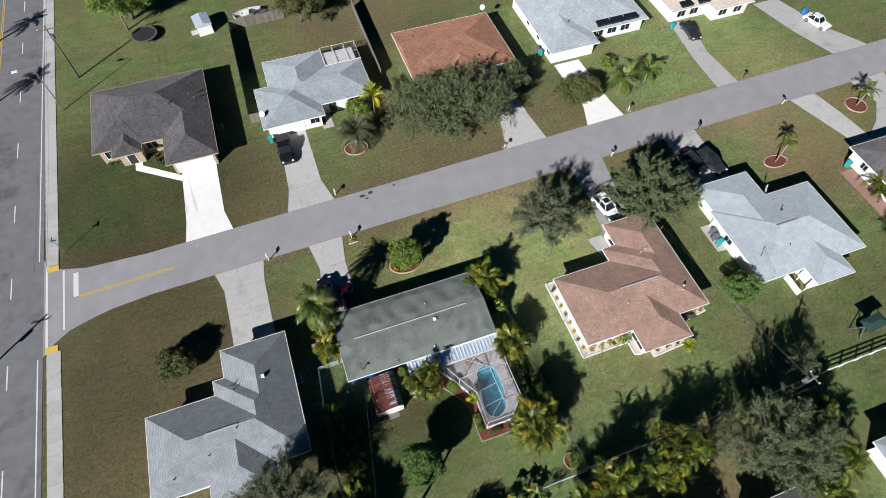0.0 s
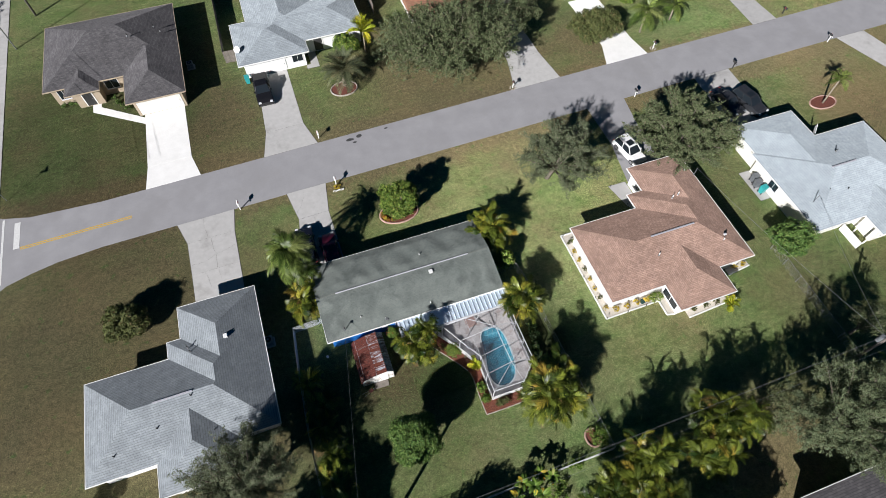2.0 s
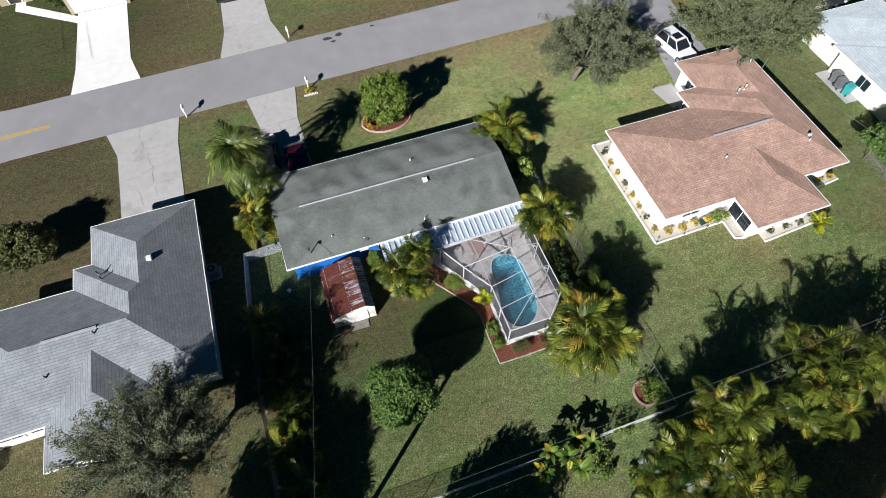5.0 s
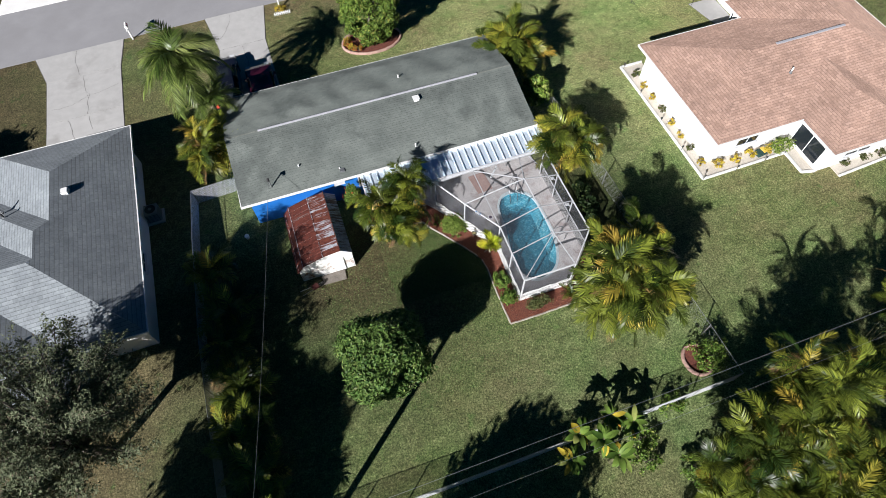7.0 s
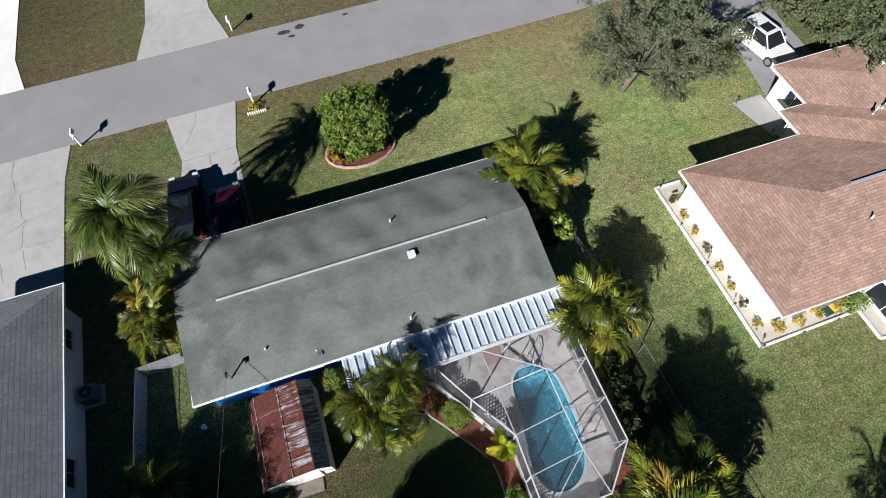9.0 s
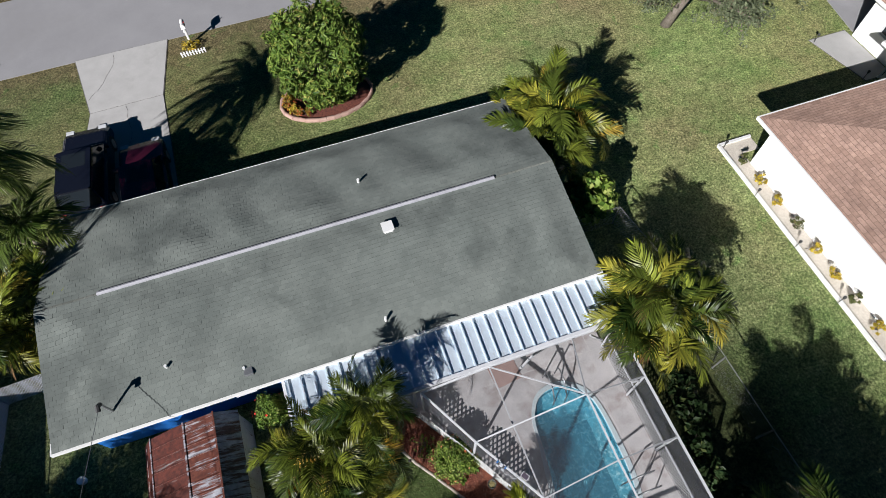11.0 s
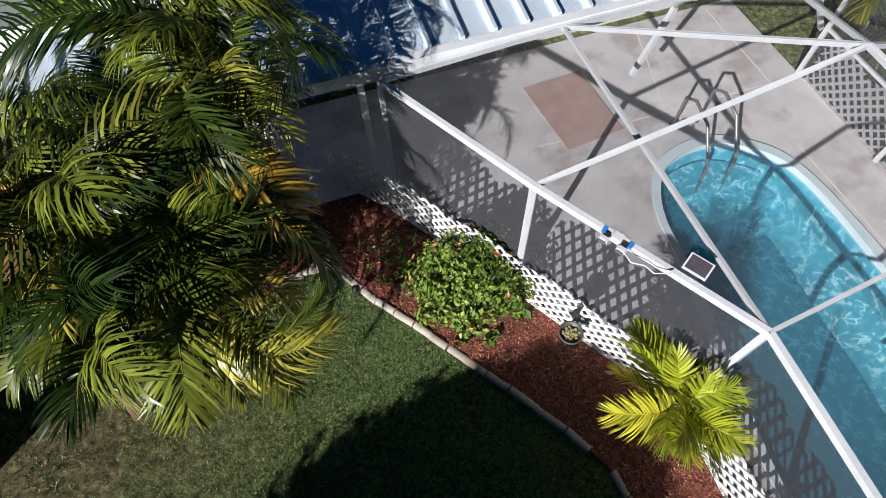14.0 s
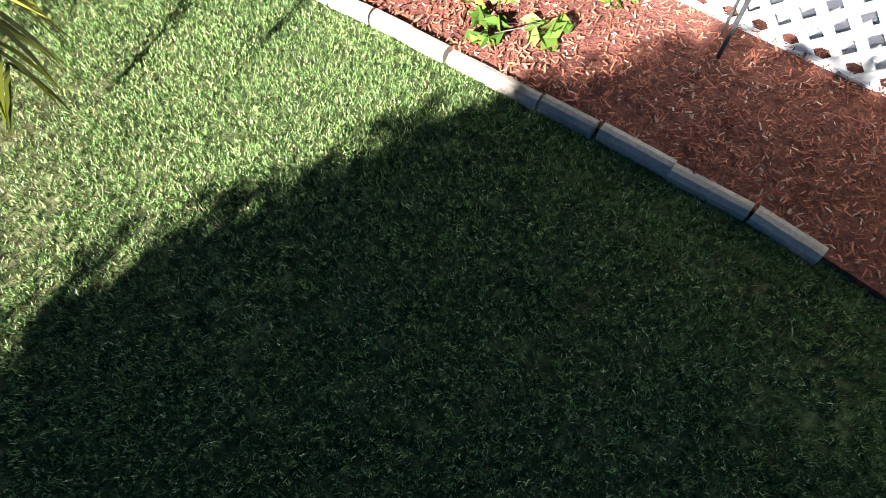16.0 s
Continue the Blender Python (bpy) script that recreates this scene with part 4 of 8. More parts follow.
def ring_between(bm, outer, inner, z):
    """The flat face between two outlines."""
    vo = [bm.verts.new((*p, z)) for p in outer]
    vi = [bm.verts.new((*p, z)) for p in inner]
    eo = [bm.edges.new((vo[i], vo[(i + 1) % len(vo)])) for i in range(len(vo))]
    ei = [bm.edges.new((vi[i], vi[(i + 1) % len(vi)])) for i in range(len(vi))]
    bmesh.ops.triangle_fill(bm, edges=eo + ei, use_beauty=True)
    for f in bm.faces:
        if f.normal.z < 0:
            f.normal_flip()
    return vo, vi


RIM = grown(POOL, 0.16)
bm = bmesh.new()
ring_between(bm, DECK, RIM, 0.06)
bm.normal_update()
bmesh.ops.recalc_face_normals(bm, faces=bm.faces[:])
for f in bm.faces:
    if f.normal.z < 0:
        f.normal_flip()
ext = bmesh.ops.extrude_face_region(bm, geom=bm.faces[:])
bmesh.ops.translate(bm, vec=(0, 0, -0.3), verts=[e for e in ext["geom"] if isinstance(e, bmesh.types.BMVert)])
bmesh.ops.recalc_face_normals(bm, faces=bm.faces[:])
ground = bmesh.new()
ring_between(ground, [(-2000, -2000), (2000, -2000), (2000, 2000), (-2000, 2000)], grown(POOL, 0.1), 0.0)
ground.normal_update()
for f in ground.faces:
    if f.normal.z < 0:
        f.normal_flip()
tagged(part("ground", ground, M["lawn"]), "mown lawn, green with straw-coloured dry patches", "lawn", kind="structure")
tagged(part("pool_deck", bm, M["deck"]), "pinkish grey concrete pool deck", "deck", kind="structure")
pool = empty("swimming_pool", 10.8, -25.6, 0, 0, "rounded blue swimming pool sunk in the deck", "pool")
n = len(POOL)
bm = bmesh.new()
o, i_, l_, k_ = ([bm.verts.new((*p, z)) for p in src] for src, z in ((RIM, 0.085), (POOL, 0.085), (POOL, -0.05), (RIM, -0.05)))
for a in range(n):
    b = (a + 1) % n
    bm.faces.new((o[a], o[b], i_[b], i_[a]))
    bm.faces.new((i_[a], i_[b], l_[b], l_[a]))
    bm.faces.new((o[b], o[a], k_[a], k_[b]))
bmesh.ops.recalc_face_normals(bm, faces=bm.faces[:])
part("coping", bm, M["pool_rim"], pool, "pale blue pool rim")
bm = bmesh.new()
top = [bm.verts.new((*p, -0.045)) for p in grown(POOL, 0.05)]
mid = [bm.verts.new((*p, -0.75)) for p in grown(POOL, -0.02)]
bot = [bm.verts.new((*p, -1.0)) for p in grown(POOL, -0.35)]
for a in range(n):
    b = (a + 1) % n
    bm.faces.new((top[b], top[a], mid[a], mid[b]))
    bm.faces.new((mid[b], mid[a], bot[a], bot[b]))
bm.faces.new(bot)
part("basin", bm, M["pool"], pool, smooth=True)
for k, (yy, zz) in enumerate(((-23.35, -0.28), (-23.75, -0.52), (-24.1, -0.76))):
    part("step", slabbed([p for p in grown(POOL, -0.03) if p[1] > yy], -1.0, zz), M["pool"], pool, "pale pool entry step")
water = bmesh.new()
water.faces.new([water.verts.new((*p, -0.02)) for p in POOL[::-1]])
part("water", water, M["water"], pool, "clear blue water").visible_shadow = False
for s in (0, 0.45):
    part("handrail", tube(bmesh.new(), [(10.75 + s, -22.35, 0.06), (10.75 + s, -22.37, 0.75), (10.75 + s, -22.55, 0.85), (10.75 + s, -22.9, 0.75), (10.75 + s, -23.25, 0.25), (10.75 + s, -23.3, -0.4)], 0.024, 8), M["steel"], pool, "bent steel handrail", smooth=True)
for s in (0, 0.45):
    part("handrail", tube(bmesh.new(), [(12.6, -26.3 - s, 0.06), (12.6, -26.3 - s, 0.65), (12.4, -26.3 - s, 0.78), (12.05, -26.3 - s, 0.7), (11.8, -26.3 - s, 0.2), (11.8, -26.3 - s, -0.5)], 0.024, 8), M["steel"], pool, "bent steel handrail", smooth=True)
tagged(part("mat", slabbed([(9.0, -20.8), (9.15, -22.2), (10.1, -22.1), (10.0, -20.75)], 0.062, 0.075), M["rug"]), "faded reddish outdoor mat on the deck", "mat")

for a, b in (((8.75, -21.98), (12.95, -22.02)), ((10.9, -21.9), (11.35, -20.1)), ((12.72, -20.1), (12.72, -22.0)), ((12.35, -23.2), (12.45, -27.4))):
    tagged(part("deck_joint", slabbed(strip(a, b, 0.022), 0.05, 0.064), M["pale_joint"]), "pale filled joint in the pool deck", "joint", kind="structure")

CZ = 2.13
cage = empty("pool_cage", 11.0, -25.5, 0.06, 0, "white aluminium screen cage over the pool", "pool cage")
N0, N1, NE_ = (6.55, -22.05, CZ), (8.78, -22.0, CZ + 0.06), (13.2, -22.0, CZ + 0.06)
W2, W3, W4, SW_ = (7.6, -23.95, CZ), (8.84, -25.98, CZ), (8.80, -27.7, CZ), (8.78, -29.35, CZ)
S2, SE_, E3, E2_, E1_ = (11.6, -29.35, CZ), (13.2, -27.7, CZ), (13.2, -27.6, CZ), (13.18, -25.75, CZ), (13.18, -23.85, CZ)
HUB1, HUBM, HUB2 = (11.06, -23.87, 2.74), (11.08, -25.8, 2.66), (11.14, -27.5, 2.6)
N2 = (11.6, -22.0, CZ + 0.06)


def beams(name, pairs, w, parent, h=None, label=""):
    for a, b in pairs:
        part(name, bar(bmesh.new(), a, b, w, h), M["aluminium"], parent, label)


beams("eave_beam", ((N0, W2), (W2, W3), (W3, W4), (W4, SW_), (SW_, S2), (S2, SE_), (SE_, E2_), (E2_, E1_), (E1_, NE_), (N0, N1), (N1, NE_)), 0.055, cage, 0.075)
beams("ridge_beam", ((HUB1, HUBM), (HUBM, HUB2)), 0.045, cage, 0.06)
beams("rafter", ((HUB1, N1), (HUB1, N2), (HUB1, E1_), (HUB1, W2), (HUBM, E2_), (HUBM, W3), (HUB2, SE_), (HUB2, W4), (HUB2, SW_), (HUB2, S2), (N1, W3)), 0.036, cage, 0.055)
for p in (N0, W2, W3, W4, SW_, S2, SE_, E2_, E1_, NE_):
    part("post", boxed(p[0] - 0.03, p[0] + 0.03, p[1] - 0.03, p[1] + 0.03, 0.06, p[2]), M["aluminium"], cage)
for p, q in ((SE_, E2_), (E2_, E1_), (E1_, NE_)):
    part("chair_rail", bar(bmesh.new(), (p[0], p[1], 0.95), (q[0], q[1], 0.95), 0.045), M["aluminium"], cage)
for p in (E1_, E2_):
    part("gusset", tube(bmesh.new(), [(p[0] - 0.29, p[1] - 0.03, 1.93), (p[0] - 0.29, p[1] + 0.03, 1.93)], 0.11, 12), M["aluminium"], cage)
    part("knee_brace", bar(bmesh.new(), (p[0], p[1], 1.6), (p[0] - 0.55, p[1], 2.25), 0.05), M["aluminium"], cage)
part("knee_brace", bar(bmesh.new(), (12.9, -22.1, 1.1), (12.2, -22.1, 2.15), 0.06), M["aluminium"], cage)
part("knee_brace", bar(bmesh.new(), (9.9, -22.1, 1.2), (10.2, -22.1, 2.15), 0.06), M["aluminium"], cage)


def sheet(name, corners, parent):
    bm = bmesh.new()
    bm.faces.new([bm.verts.new(c) for c in corners])
    return part(name, bm, M["wall_screen" if name == "wall_screen" else "screen"], parent)


for tri in ((HUB1, N1, N2), (HUB1, N2, NE_, E1_), (HUB1, E1_, E2_, HUBM), (HUBM, E2_, SE_, HUB2), (HUB2, SE_, S2), (HUB2, S2, SW_), (HUB2, SW_, W4), (HUB2, W4, W3, HUBM), (HUB1, HUBM, W3), (HUB1, W3, N1), (N0, W2, W3, N1)):
    sheet("roof_screen", [(x, y, z + 0.03) for x, y, z in tri], cage)
for p, q in ((N0, W2), (W2, W3), (W3, W4), (W4, SW_), (SW_, S2), (S2, SE_), (SE_, E2_), (E2_, E1_), (E1_, NE_)):
    sheet("wall_screen", [(p[0], p[1], 0.1), (q[0], q[1], 0.1), (q[0], q[1], CZ - 0.03), (p[0], p[1], CZ - 0.03)], cage)
fl = empty("floodlight", 8.05, -24.78, CZ + 0.05, -58, "white twin solar floodlight on the cage beam", "lamp")
part("bracket", boxed(-0.05, 0.05, -0.05, 0.05, -0.01, 0.06, bevel=0.01), M["aluminium"], fl, placed=False)
for s in (-0.09, 0.09):
    hd = part("lamp_head", boxed(s - 0.045, s + 0.045, -0.12, -0.05, -0.01, 0.05, bevel=0.015), M["aluminium"], fl, placed=False)
    part("lens", boxed(s - 0.035, s + 0.035, -0.126, -0.121, 0.0, 0.04), M["steel"], hd, placed=False)
    part("clip", boxed(s * 1.5 - 0.018, s * 1.5 + 0.018, -0.035, 0.04, 0.012, 0.04), M["blue_plastic"], fl, placed=False)
part("cable", tube(bmesh.new(), [(0.12, -0.09, 0.02), (0.22, -0.13, 0.0), (0.33, -0.08, 0.0), (0.43, -0.10, 0.0), (0.55, -0.02, 0.03)], 0.006, 6), M["aluminium"], fl, placed=False, smooth=True)
sp = empty("solar_panel", 8.52, -25.38, CZ + 0.06, -58, "small framed solar panel on the cage beam", "solar panel")
part("frame", box(bmesh.new(), -0.11, 0.11, -0.085, 0.085, 0.0, 0.02, pose(8.56, -25.28, CZ + 0.09, 12, 0, -58)), M["aluminium"], sp)
part("cell_face", box(bmesh.new(), -0.095, 0.095, -0.07, 0.07, 0.021, 0.025, pose(8.56, -25.28, CZ + 0.09, 12, 0, -58)), M["solar"], sp)

# lattice skirts round the cage
def lattice(a, b, high, z0, name="lattice_panel"):
    """A diagonal lattice skirt from a to b: two layers of slats between a thin frame."""
    a, b = Vector(a), Vector(b)
    length = (b - a).length
    ang = math.degrees(math.atan2((b - a).y, (b - a).x))
    th = empty(name, a.x, a.y, z0, ang, "white plastic diagonal lattice skirt with an arched top", "lattice", "lattice skirts round the pool cage")
    pitch, w = 0.165, 0.046
    arches = max(1, round(length / 1.05))

    def crest(x):
        """The top edge is cut in shallow arches."""
        return high * (0.86 + 0.14 * math.sin(math.pi * ((x / length * arches) % 1.0)))

    for layer in (0, 1):
        vs, fs = [], []
        k = -int(high / pitch) - 1
        while k * pitch < length:
            s, e = k * pitch, k * pitch + high
            t0, t1 = max(0, -s / high), min(1, (length - s) / high)
            while t1 > t0 and high * t1 > crest(length - (s + high * t1) if layer else s + high * t1):
                t1 -= 0.02
            if t1 > t0 + 0.02:
                x0, x1, q0, q1 = s + high * t0, s + high * t1, high * t0, high * t1
                if layer:
                    x0, x1 = length - x0, length - x1
                dx = w * 0.7071 * (1 if not layer else -1)
                yy = 0.006 * layer * 2
                i = len(vs)
                for (x, z) in ((x0 - dx, q0), (x0 + dx, q0), (x1 + dx, q1), (x1 - dx, q1)):
                    x = min(max(x, 0), length)
                    vs += [(x, -0.005 + yy, z), (x, 0.005 + yy, z)]
                fs += [(i, i + 2, i + 4, i + 6), (i + 7, i + 5, i + 3, i + 1), (i, i + 1, i + 3, i + 2), (i + 2, i + 3, i + 5, i + 4), (i + 4, i + 5, i + 7, i + 6), (i + 6, i + 7, i + 1, i)]
            k += 1
        ob = new("slat_layer", mesh_from("slat_layer", vs, fs, M["lattice"]))
        ob.parent = th
        tagged(ob, kind="stuff")
    part("bottom_rail", boxed(0, length, -0.02, 0.02, -0.03, 0.02), M["lattice"], th, placed=False)
    return th


for a, b in (((5.75, -21.55), (6.4, -22.3)), ((6.4, -22.32), (7.55, -24.06)), ((7.55, -24.08), (8.74, -26.0)), ((8.76, -26.02), (8.72, -27.7)), ((8.72, -27.72), (8.7, -29.42)), ((8.72, -29.44), (11.64, -29.44)), ((11.66, -29.43), (13.28, -27.74)),
             ((13.26, -27.6), (13.26, -25.8)), ((13.26, -25.75), (13.26, -23.9)), ((13.26, -23.85), (13.26, -22.1))):
    lattice(a, b, 0.84, 0.06 if a[0] > 13 else 0.03)


# ---- the other houses ----
B = house("pale house with a weathered grey hipped roof", [(-24.1, -9.7, -25.4, -17.7), (-15.9, -9.75, -17.7, -12.8), (-17.0, -15.9, -17.7, -16.1), (-18.6, -13.2, -28.2, -25.4)],
          [(-24.7, -9.2, -26.0, -17.15), (-17.6, -9.21, -25.9, -15.5), (-16.4, -9.22, -25.5, -12.2), (-19.2, -12.6, -28.75, -19.2)], 2.6, 0.415, "white_paint", "roof_grey")
C = house("white house with a brown shingle hipped roof", [(22.95, 37.7, -24.7, -16.75), (32.4, 37.72, -16.75, -11.6), (30.8, 32.4, -16.75, -14.9), (28.8, 33.7, -27.5, -24.7)],
          [(22.5, 38.3, -25.2, -16.2), (30.1, 38.31, -25.1, -14.35), (31.9, 38.32, -24.5, -11.1), (28.2, 34.3, -28.05, -19.1)], 2.4, 0.40, "white_paint", "roof_brown")
D = house("cream house with a pale blue-grey hipped roof", [(46.5, 60.6, -24.4, -14.6), (47.0, 53.8, -14.6, -10.3), (52.6, 56.6, -26.9, -24.4)],
          [(46.0, 61.2, -25.0, -14.0), (46.4, 54.4, -24.9, -9.8), (52.0, 57.4, -27.5, -19.0)], 2.5, 0.36, "cream_wall", "roof_pale")
E_ = house("tan stucco house with a charcoal hipped roof", [(-28.5, -13.3, 23.3, 35.1), (-19.1, -13.35, 18.0, 23.3), (-26.0, -23.0, 21.9, 23.3)],
           [(-29.1, -12.7, 22.7, 35.7), (-19.7, -12.71, 17.35, 29.0), (-26.6, -22.6, 21.1, 27.5)], 2.7, 0.42, "tan_wall", "roof_dark", trim="tan_wall")
F = house("white house with a blue-grey shingle roof", [(-3.2, 10.4, 22.7, 33.5), (-5.4, 2.4, 20.4, 27.8)],
          [(-3.8, 11.0, 22.1, 30.2), (-3.81, 5.4, 22.2, 34.2), (-6.0, 2.95, 19.8, 28.5)], 2.5, 0.33, "white_paint", "roof_blue_grey")
G = house("beige house with a terracotta shingle roof", [(18.1, 33.5, 22.6, 33.7)], [(17.4, 34.1, 21.6, 34.4), (22, 29.5, 20.6, 30)], 2.5, 0.3, "cream_wall", "roof_rust", {0: "w"})
H = house("white house with a pale grey hipped roof", [(40.6, 58.7, 24.5, 37.5), (40.6, 48.0, 21.6, 24.5)], [(40.0, 59.3, 23.9, 38.2), (40.05, 48.6, 21.0, 36.5)], 2.5, 0.33, "white_paint", "roof_blue_grey")
I_ = house("white bungalow with a pale tan flat-pitched roof", [(64.6, 79, 24.5, 36), (71.7, 78.4, 22.5, 24.5)], [(64.0, 79.6, 23.9, 36.6), (71.2, 79.0, 21.9, 30)], 2.5, 0.3, "white_paint", "roof_tan")
J = house("white house with a dark brown roof", [(71.5, 86, -26, -16.8), (71.5, 79, -16.8, -11.5)], [(70.9, 86.6, -26.6, -16.2), (70.95, 79.6, -26.5, -10.9)], 2.5, 0.3, "white_paint", "roof_dark")
house("outbuilding with a dark shingle roof", [(28.3, 36.0, -51.5, -45.8)], [(27.8, 36.5, -52.0, -45.3)], 2.5, 0.3, "tan_wall", "roof_dark")
house("white house with a pale roof", [(45.5, 57, -55, -44.9)], [(45.0, 57.5, -55.5, -44.4)], 2.5, 0.33, "white_paint", "roof_pale")


def ridge_vent(h, x0, x1, y, z, label="pale metal ridge vent"):
    bm = boxed(x0, x1, y - 0.08, y + 0.08, z - 0.03, z + 0.04, bevel=0.015)
    part("ridge_vent", bm, M["ridge_cap"], h, label)


ridge_vent(B, -18.5, -15.3, -21.57, 2.6 + 4.42 * 0.415)
ridge_vent(C, 28.6, 33.5, -20.7, 2.4 + 4.5 * 0.40)
ridge_vent(D, 50.9, 54.0, -19.5, 2.5 + 5.5 * 0.36)
for h, x, y, z in ((B, -15.6, -17.0, 3.5), (B, -15.4, -17.5, 3.5), (B, -22.2, -24.5, 3.2), (B, -18.6, -23.5, 3.6), (B, -14.3, -25.0, 3.1), (B, -15.5, -21.9, 4.3),
                   (C, 33.6, -16.9, 3.7), (C, 34.4, -16.7, 3.7), (C, 35.8, -23.0, 3.3), (C, 28.7, -22.5, 3.6), (C, 37.4, -13.6, 2.9),
                   (D, 53.5, -17.5, 4.0), (D, 51.5, -22.0, 3.5), (D, 49.5, -21.5, 3.6), (E_, -18, 27, 5.1), (E_, -15, 29, 4.3), (E_, -14.4, 28.4, 3.9), (F, 1, 27, 3.7), (G, 20, 31, 3.6), (H, 45, 26, 3.9)):
    roof_pipe(h, x, y, z - 0.05, "white_paint" if h in (C, F) else "dark_metal", 0.3, 0.05)
part("attic_vent", boxed(-12.35, -12.0, -17.4, -17.0, 3.3, 3.95, bevel=0.03), M["white_paint"], B, "white box vent")
part("attic_vent", boxed(36.15, 36.4, -22.6, -22.4, 3.2, 3.42, bevel=0.03), M["aluminium"], C, "small pale box vent")
# openings
for x in (-22, -20.2):
    window_on(B, x, -25.4, 1.5, 1.3, 1.1, "s")
door_on(B, -12.9, -12.8, 4.8, 2.1, "n", "white_paint", "garage_door", 4)
window_on(B, -9.7, -21, 1.5, 1.2, 1.0, "e")
window_on(B, -9.75, -14.5, 1.5, 1.0, 1.0, "e")
window_on(B, -22.5, -17.7, 1.5, 1.4, 1.1, "n")
window_on(C, 31.2, -14.9, 1.3, 1.0, 1.0, "n")
window_on(C, 32.4, -13.3, 1.5, 1.1, 0.9, "w")
window_on(C, 25.4, -24.7, 1.4, 1.4, 1.0, "s")
window_on(C, 28.8, -26.1, 1.25, 2.1, 1.9, "w", "white_paint")
window_on(C, 31.2, -27.5, 1.4, 1.8, 1.1, "s")
door_on(C, 35.0, -11.6, 4.8, 2.1, "n", "white_paint", "garage_door", 4)
window_on(D, 46.5, -18, 1.4, 1.2, 1.0, "w")
window_on(D, 49, -24.4, 1.4, 1.6, 1.1, "s")
window_on(D, 54.5, -26.9, 1.3, 2.2, 1.5, "s", "white_paint")
door_on(E_, -16.2, 18.0, 4.9, 2.1, "s", "cream_wall", "garage_door", 4)
window_on(E_, -27.3, 23.3, 1.5, 1.1, 1.4, "s")
window_on(E_, -21.6, 23.3, 1.6, 1.5, 1.4, "s")
door_on(E_, -24.5, 21.9, 1.1, 2.1, "s", "dark_metal")
window_on(E_, -13.3, 28.0, 1.5, 1.2, 1.0, "e")
door_on(F, -2.6, 20.4, 4.6, 2.1, "s", "white_paint", "garage_door", 4)
window_on(F, 1.4, 20.4, 1.5, 1.3, 1.2, "s")
door_on(F, 4.6, 22.7, 1.1, 2.1, "s", "dark_metal")
window_on(F, 8, 22.7, 1.5, 1.6, 1.2, "s")
window_on(G, 18.1, 31, 1.5, 1.0, 1.0, "w")
window_on(G, 18.1, 27, 1.5, 1.0, 1.0, "w")
window_on(G, 26, 22.6, 1.5, 2.6, 1.5, "s", "dark_metal")
for x in (50.5, 53.0, 55.5):
    window_on(H, x, 24.5, 1.4, 1.6, 1.2, "s")
door_on(H, 43.5, 21.6, 4.6, 2.1, "s", "white_paint", "garage_door", 4)
door_on(H, 49.5, 24.5, 1.1, 2.1, "s", "dark_metal")
for y in (23, 27, 31):
    window_on(H, 40.6, y, 1.5, 1.0, 1.0, "w")
for x in (66.5, 69.0, 73.5, 76.5):
    window_on(I_, x, 24.5 if x < 71 else 22.5, 1.4, 1.5, 1.3, "s")
door_on(J, 75.2, -11.5, 4.8, 2.1, "n", "white_paint", "garage_door", 4)
window_on(J, 71.5, -14, 1.5, 1.0, 1.0, "w")
# skylight strips over the white house's porch
for i in range(3):
    x = 50.0 + i * 2.6
    part("skylight", boxed(x, x + 2.4, 24.3, 25.6, 2.68, 3.05), M["glass"], H, "dark glazed porch panel")
for i in range(4):
    x = 66 + i * 3.4
    part("skylight", boxed(x, x + 2.2, 24.2, 25.7, 2.62, 2.98), M["glass"], I_, "dark glazed porch panel")
# rear cage of the blue-grey house
fc = empty("pool_cage", 8.2, 32.0, 0, 0, "white framed screen cage behind a house", "pool cage")
for x in (5.5, 7.4, 9.3, 11.1):
    part("rafter", bar(bmesh.new(), (x, 30.2, 2.55), (x, 34.6, 2.5), 0.06), M["aluminium"], fc)
    part("post", boxed(x - 0.05, x + 0.05, 34.55, 34.65, 0, 2.5), M["aluminium"], fc)
for y in (30.3, 32.4, 34.6):
    part("eave_beam", bar(bmesh.new(), (5.5, y, 2.53), (11.1, y, 2.53), 0.06), M["aluminium"], fc)
sheet("roof_screen", [(5.5, 30.2, 2.6), (11.1, 30.2, 2.6), (11.1, 34.6, 2.55), (5.5, 34.6, 2.55)], fc)
sheet("wall_screen", [(11.12, 30.2, 0.1), (11.12, 34.6, 0.1), (11.12, 34.6, 2.5), (11.12, 30.2, 2.5)], fc)
# near-black slab paints the dimness inside the cage
part("slab", boxed(5.4, 11.2, 30.2, 34.7, -0.1, 0.04), M["tar"], fc)

# ---- gambrel shed ----
shed = empty("garden_shed", -0.3, -22.5, 0, 0, "gambrel garden shed with rusted metal roof sheets", "shed")
SY0, SY1 = -24.45, -20.55
PROFILE = [(-2.0, 1.05), (-1.60, 1.60), (-0.47, 1.98), (0.46, 2.10), (1.06, 1.62)]
part("wall", boxed(-1.9, 0.97, SY0 + 0.06, SY1 - 0.06, 0.0, 1.2), M["shed_white"], shed)
for r in range(4):                       # steep sheets of the long side wall
    ya, yb = SY0 + 0.02 + 0.965 * r, SY0 + 0.02 + 0.965 * (r + 1) - 0.006
    part("wall_sheet", slabbed([(0.985, ya), (1.02, ya), (1.02, yb), (0.985, yb)], 0.03, 1.60), M["shed_white"], shed)
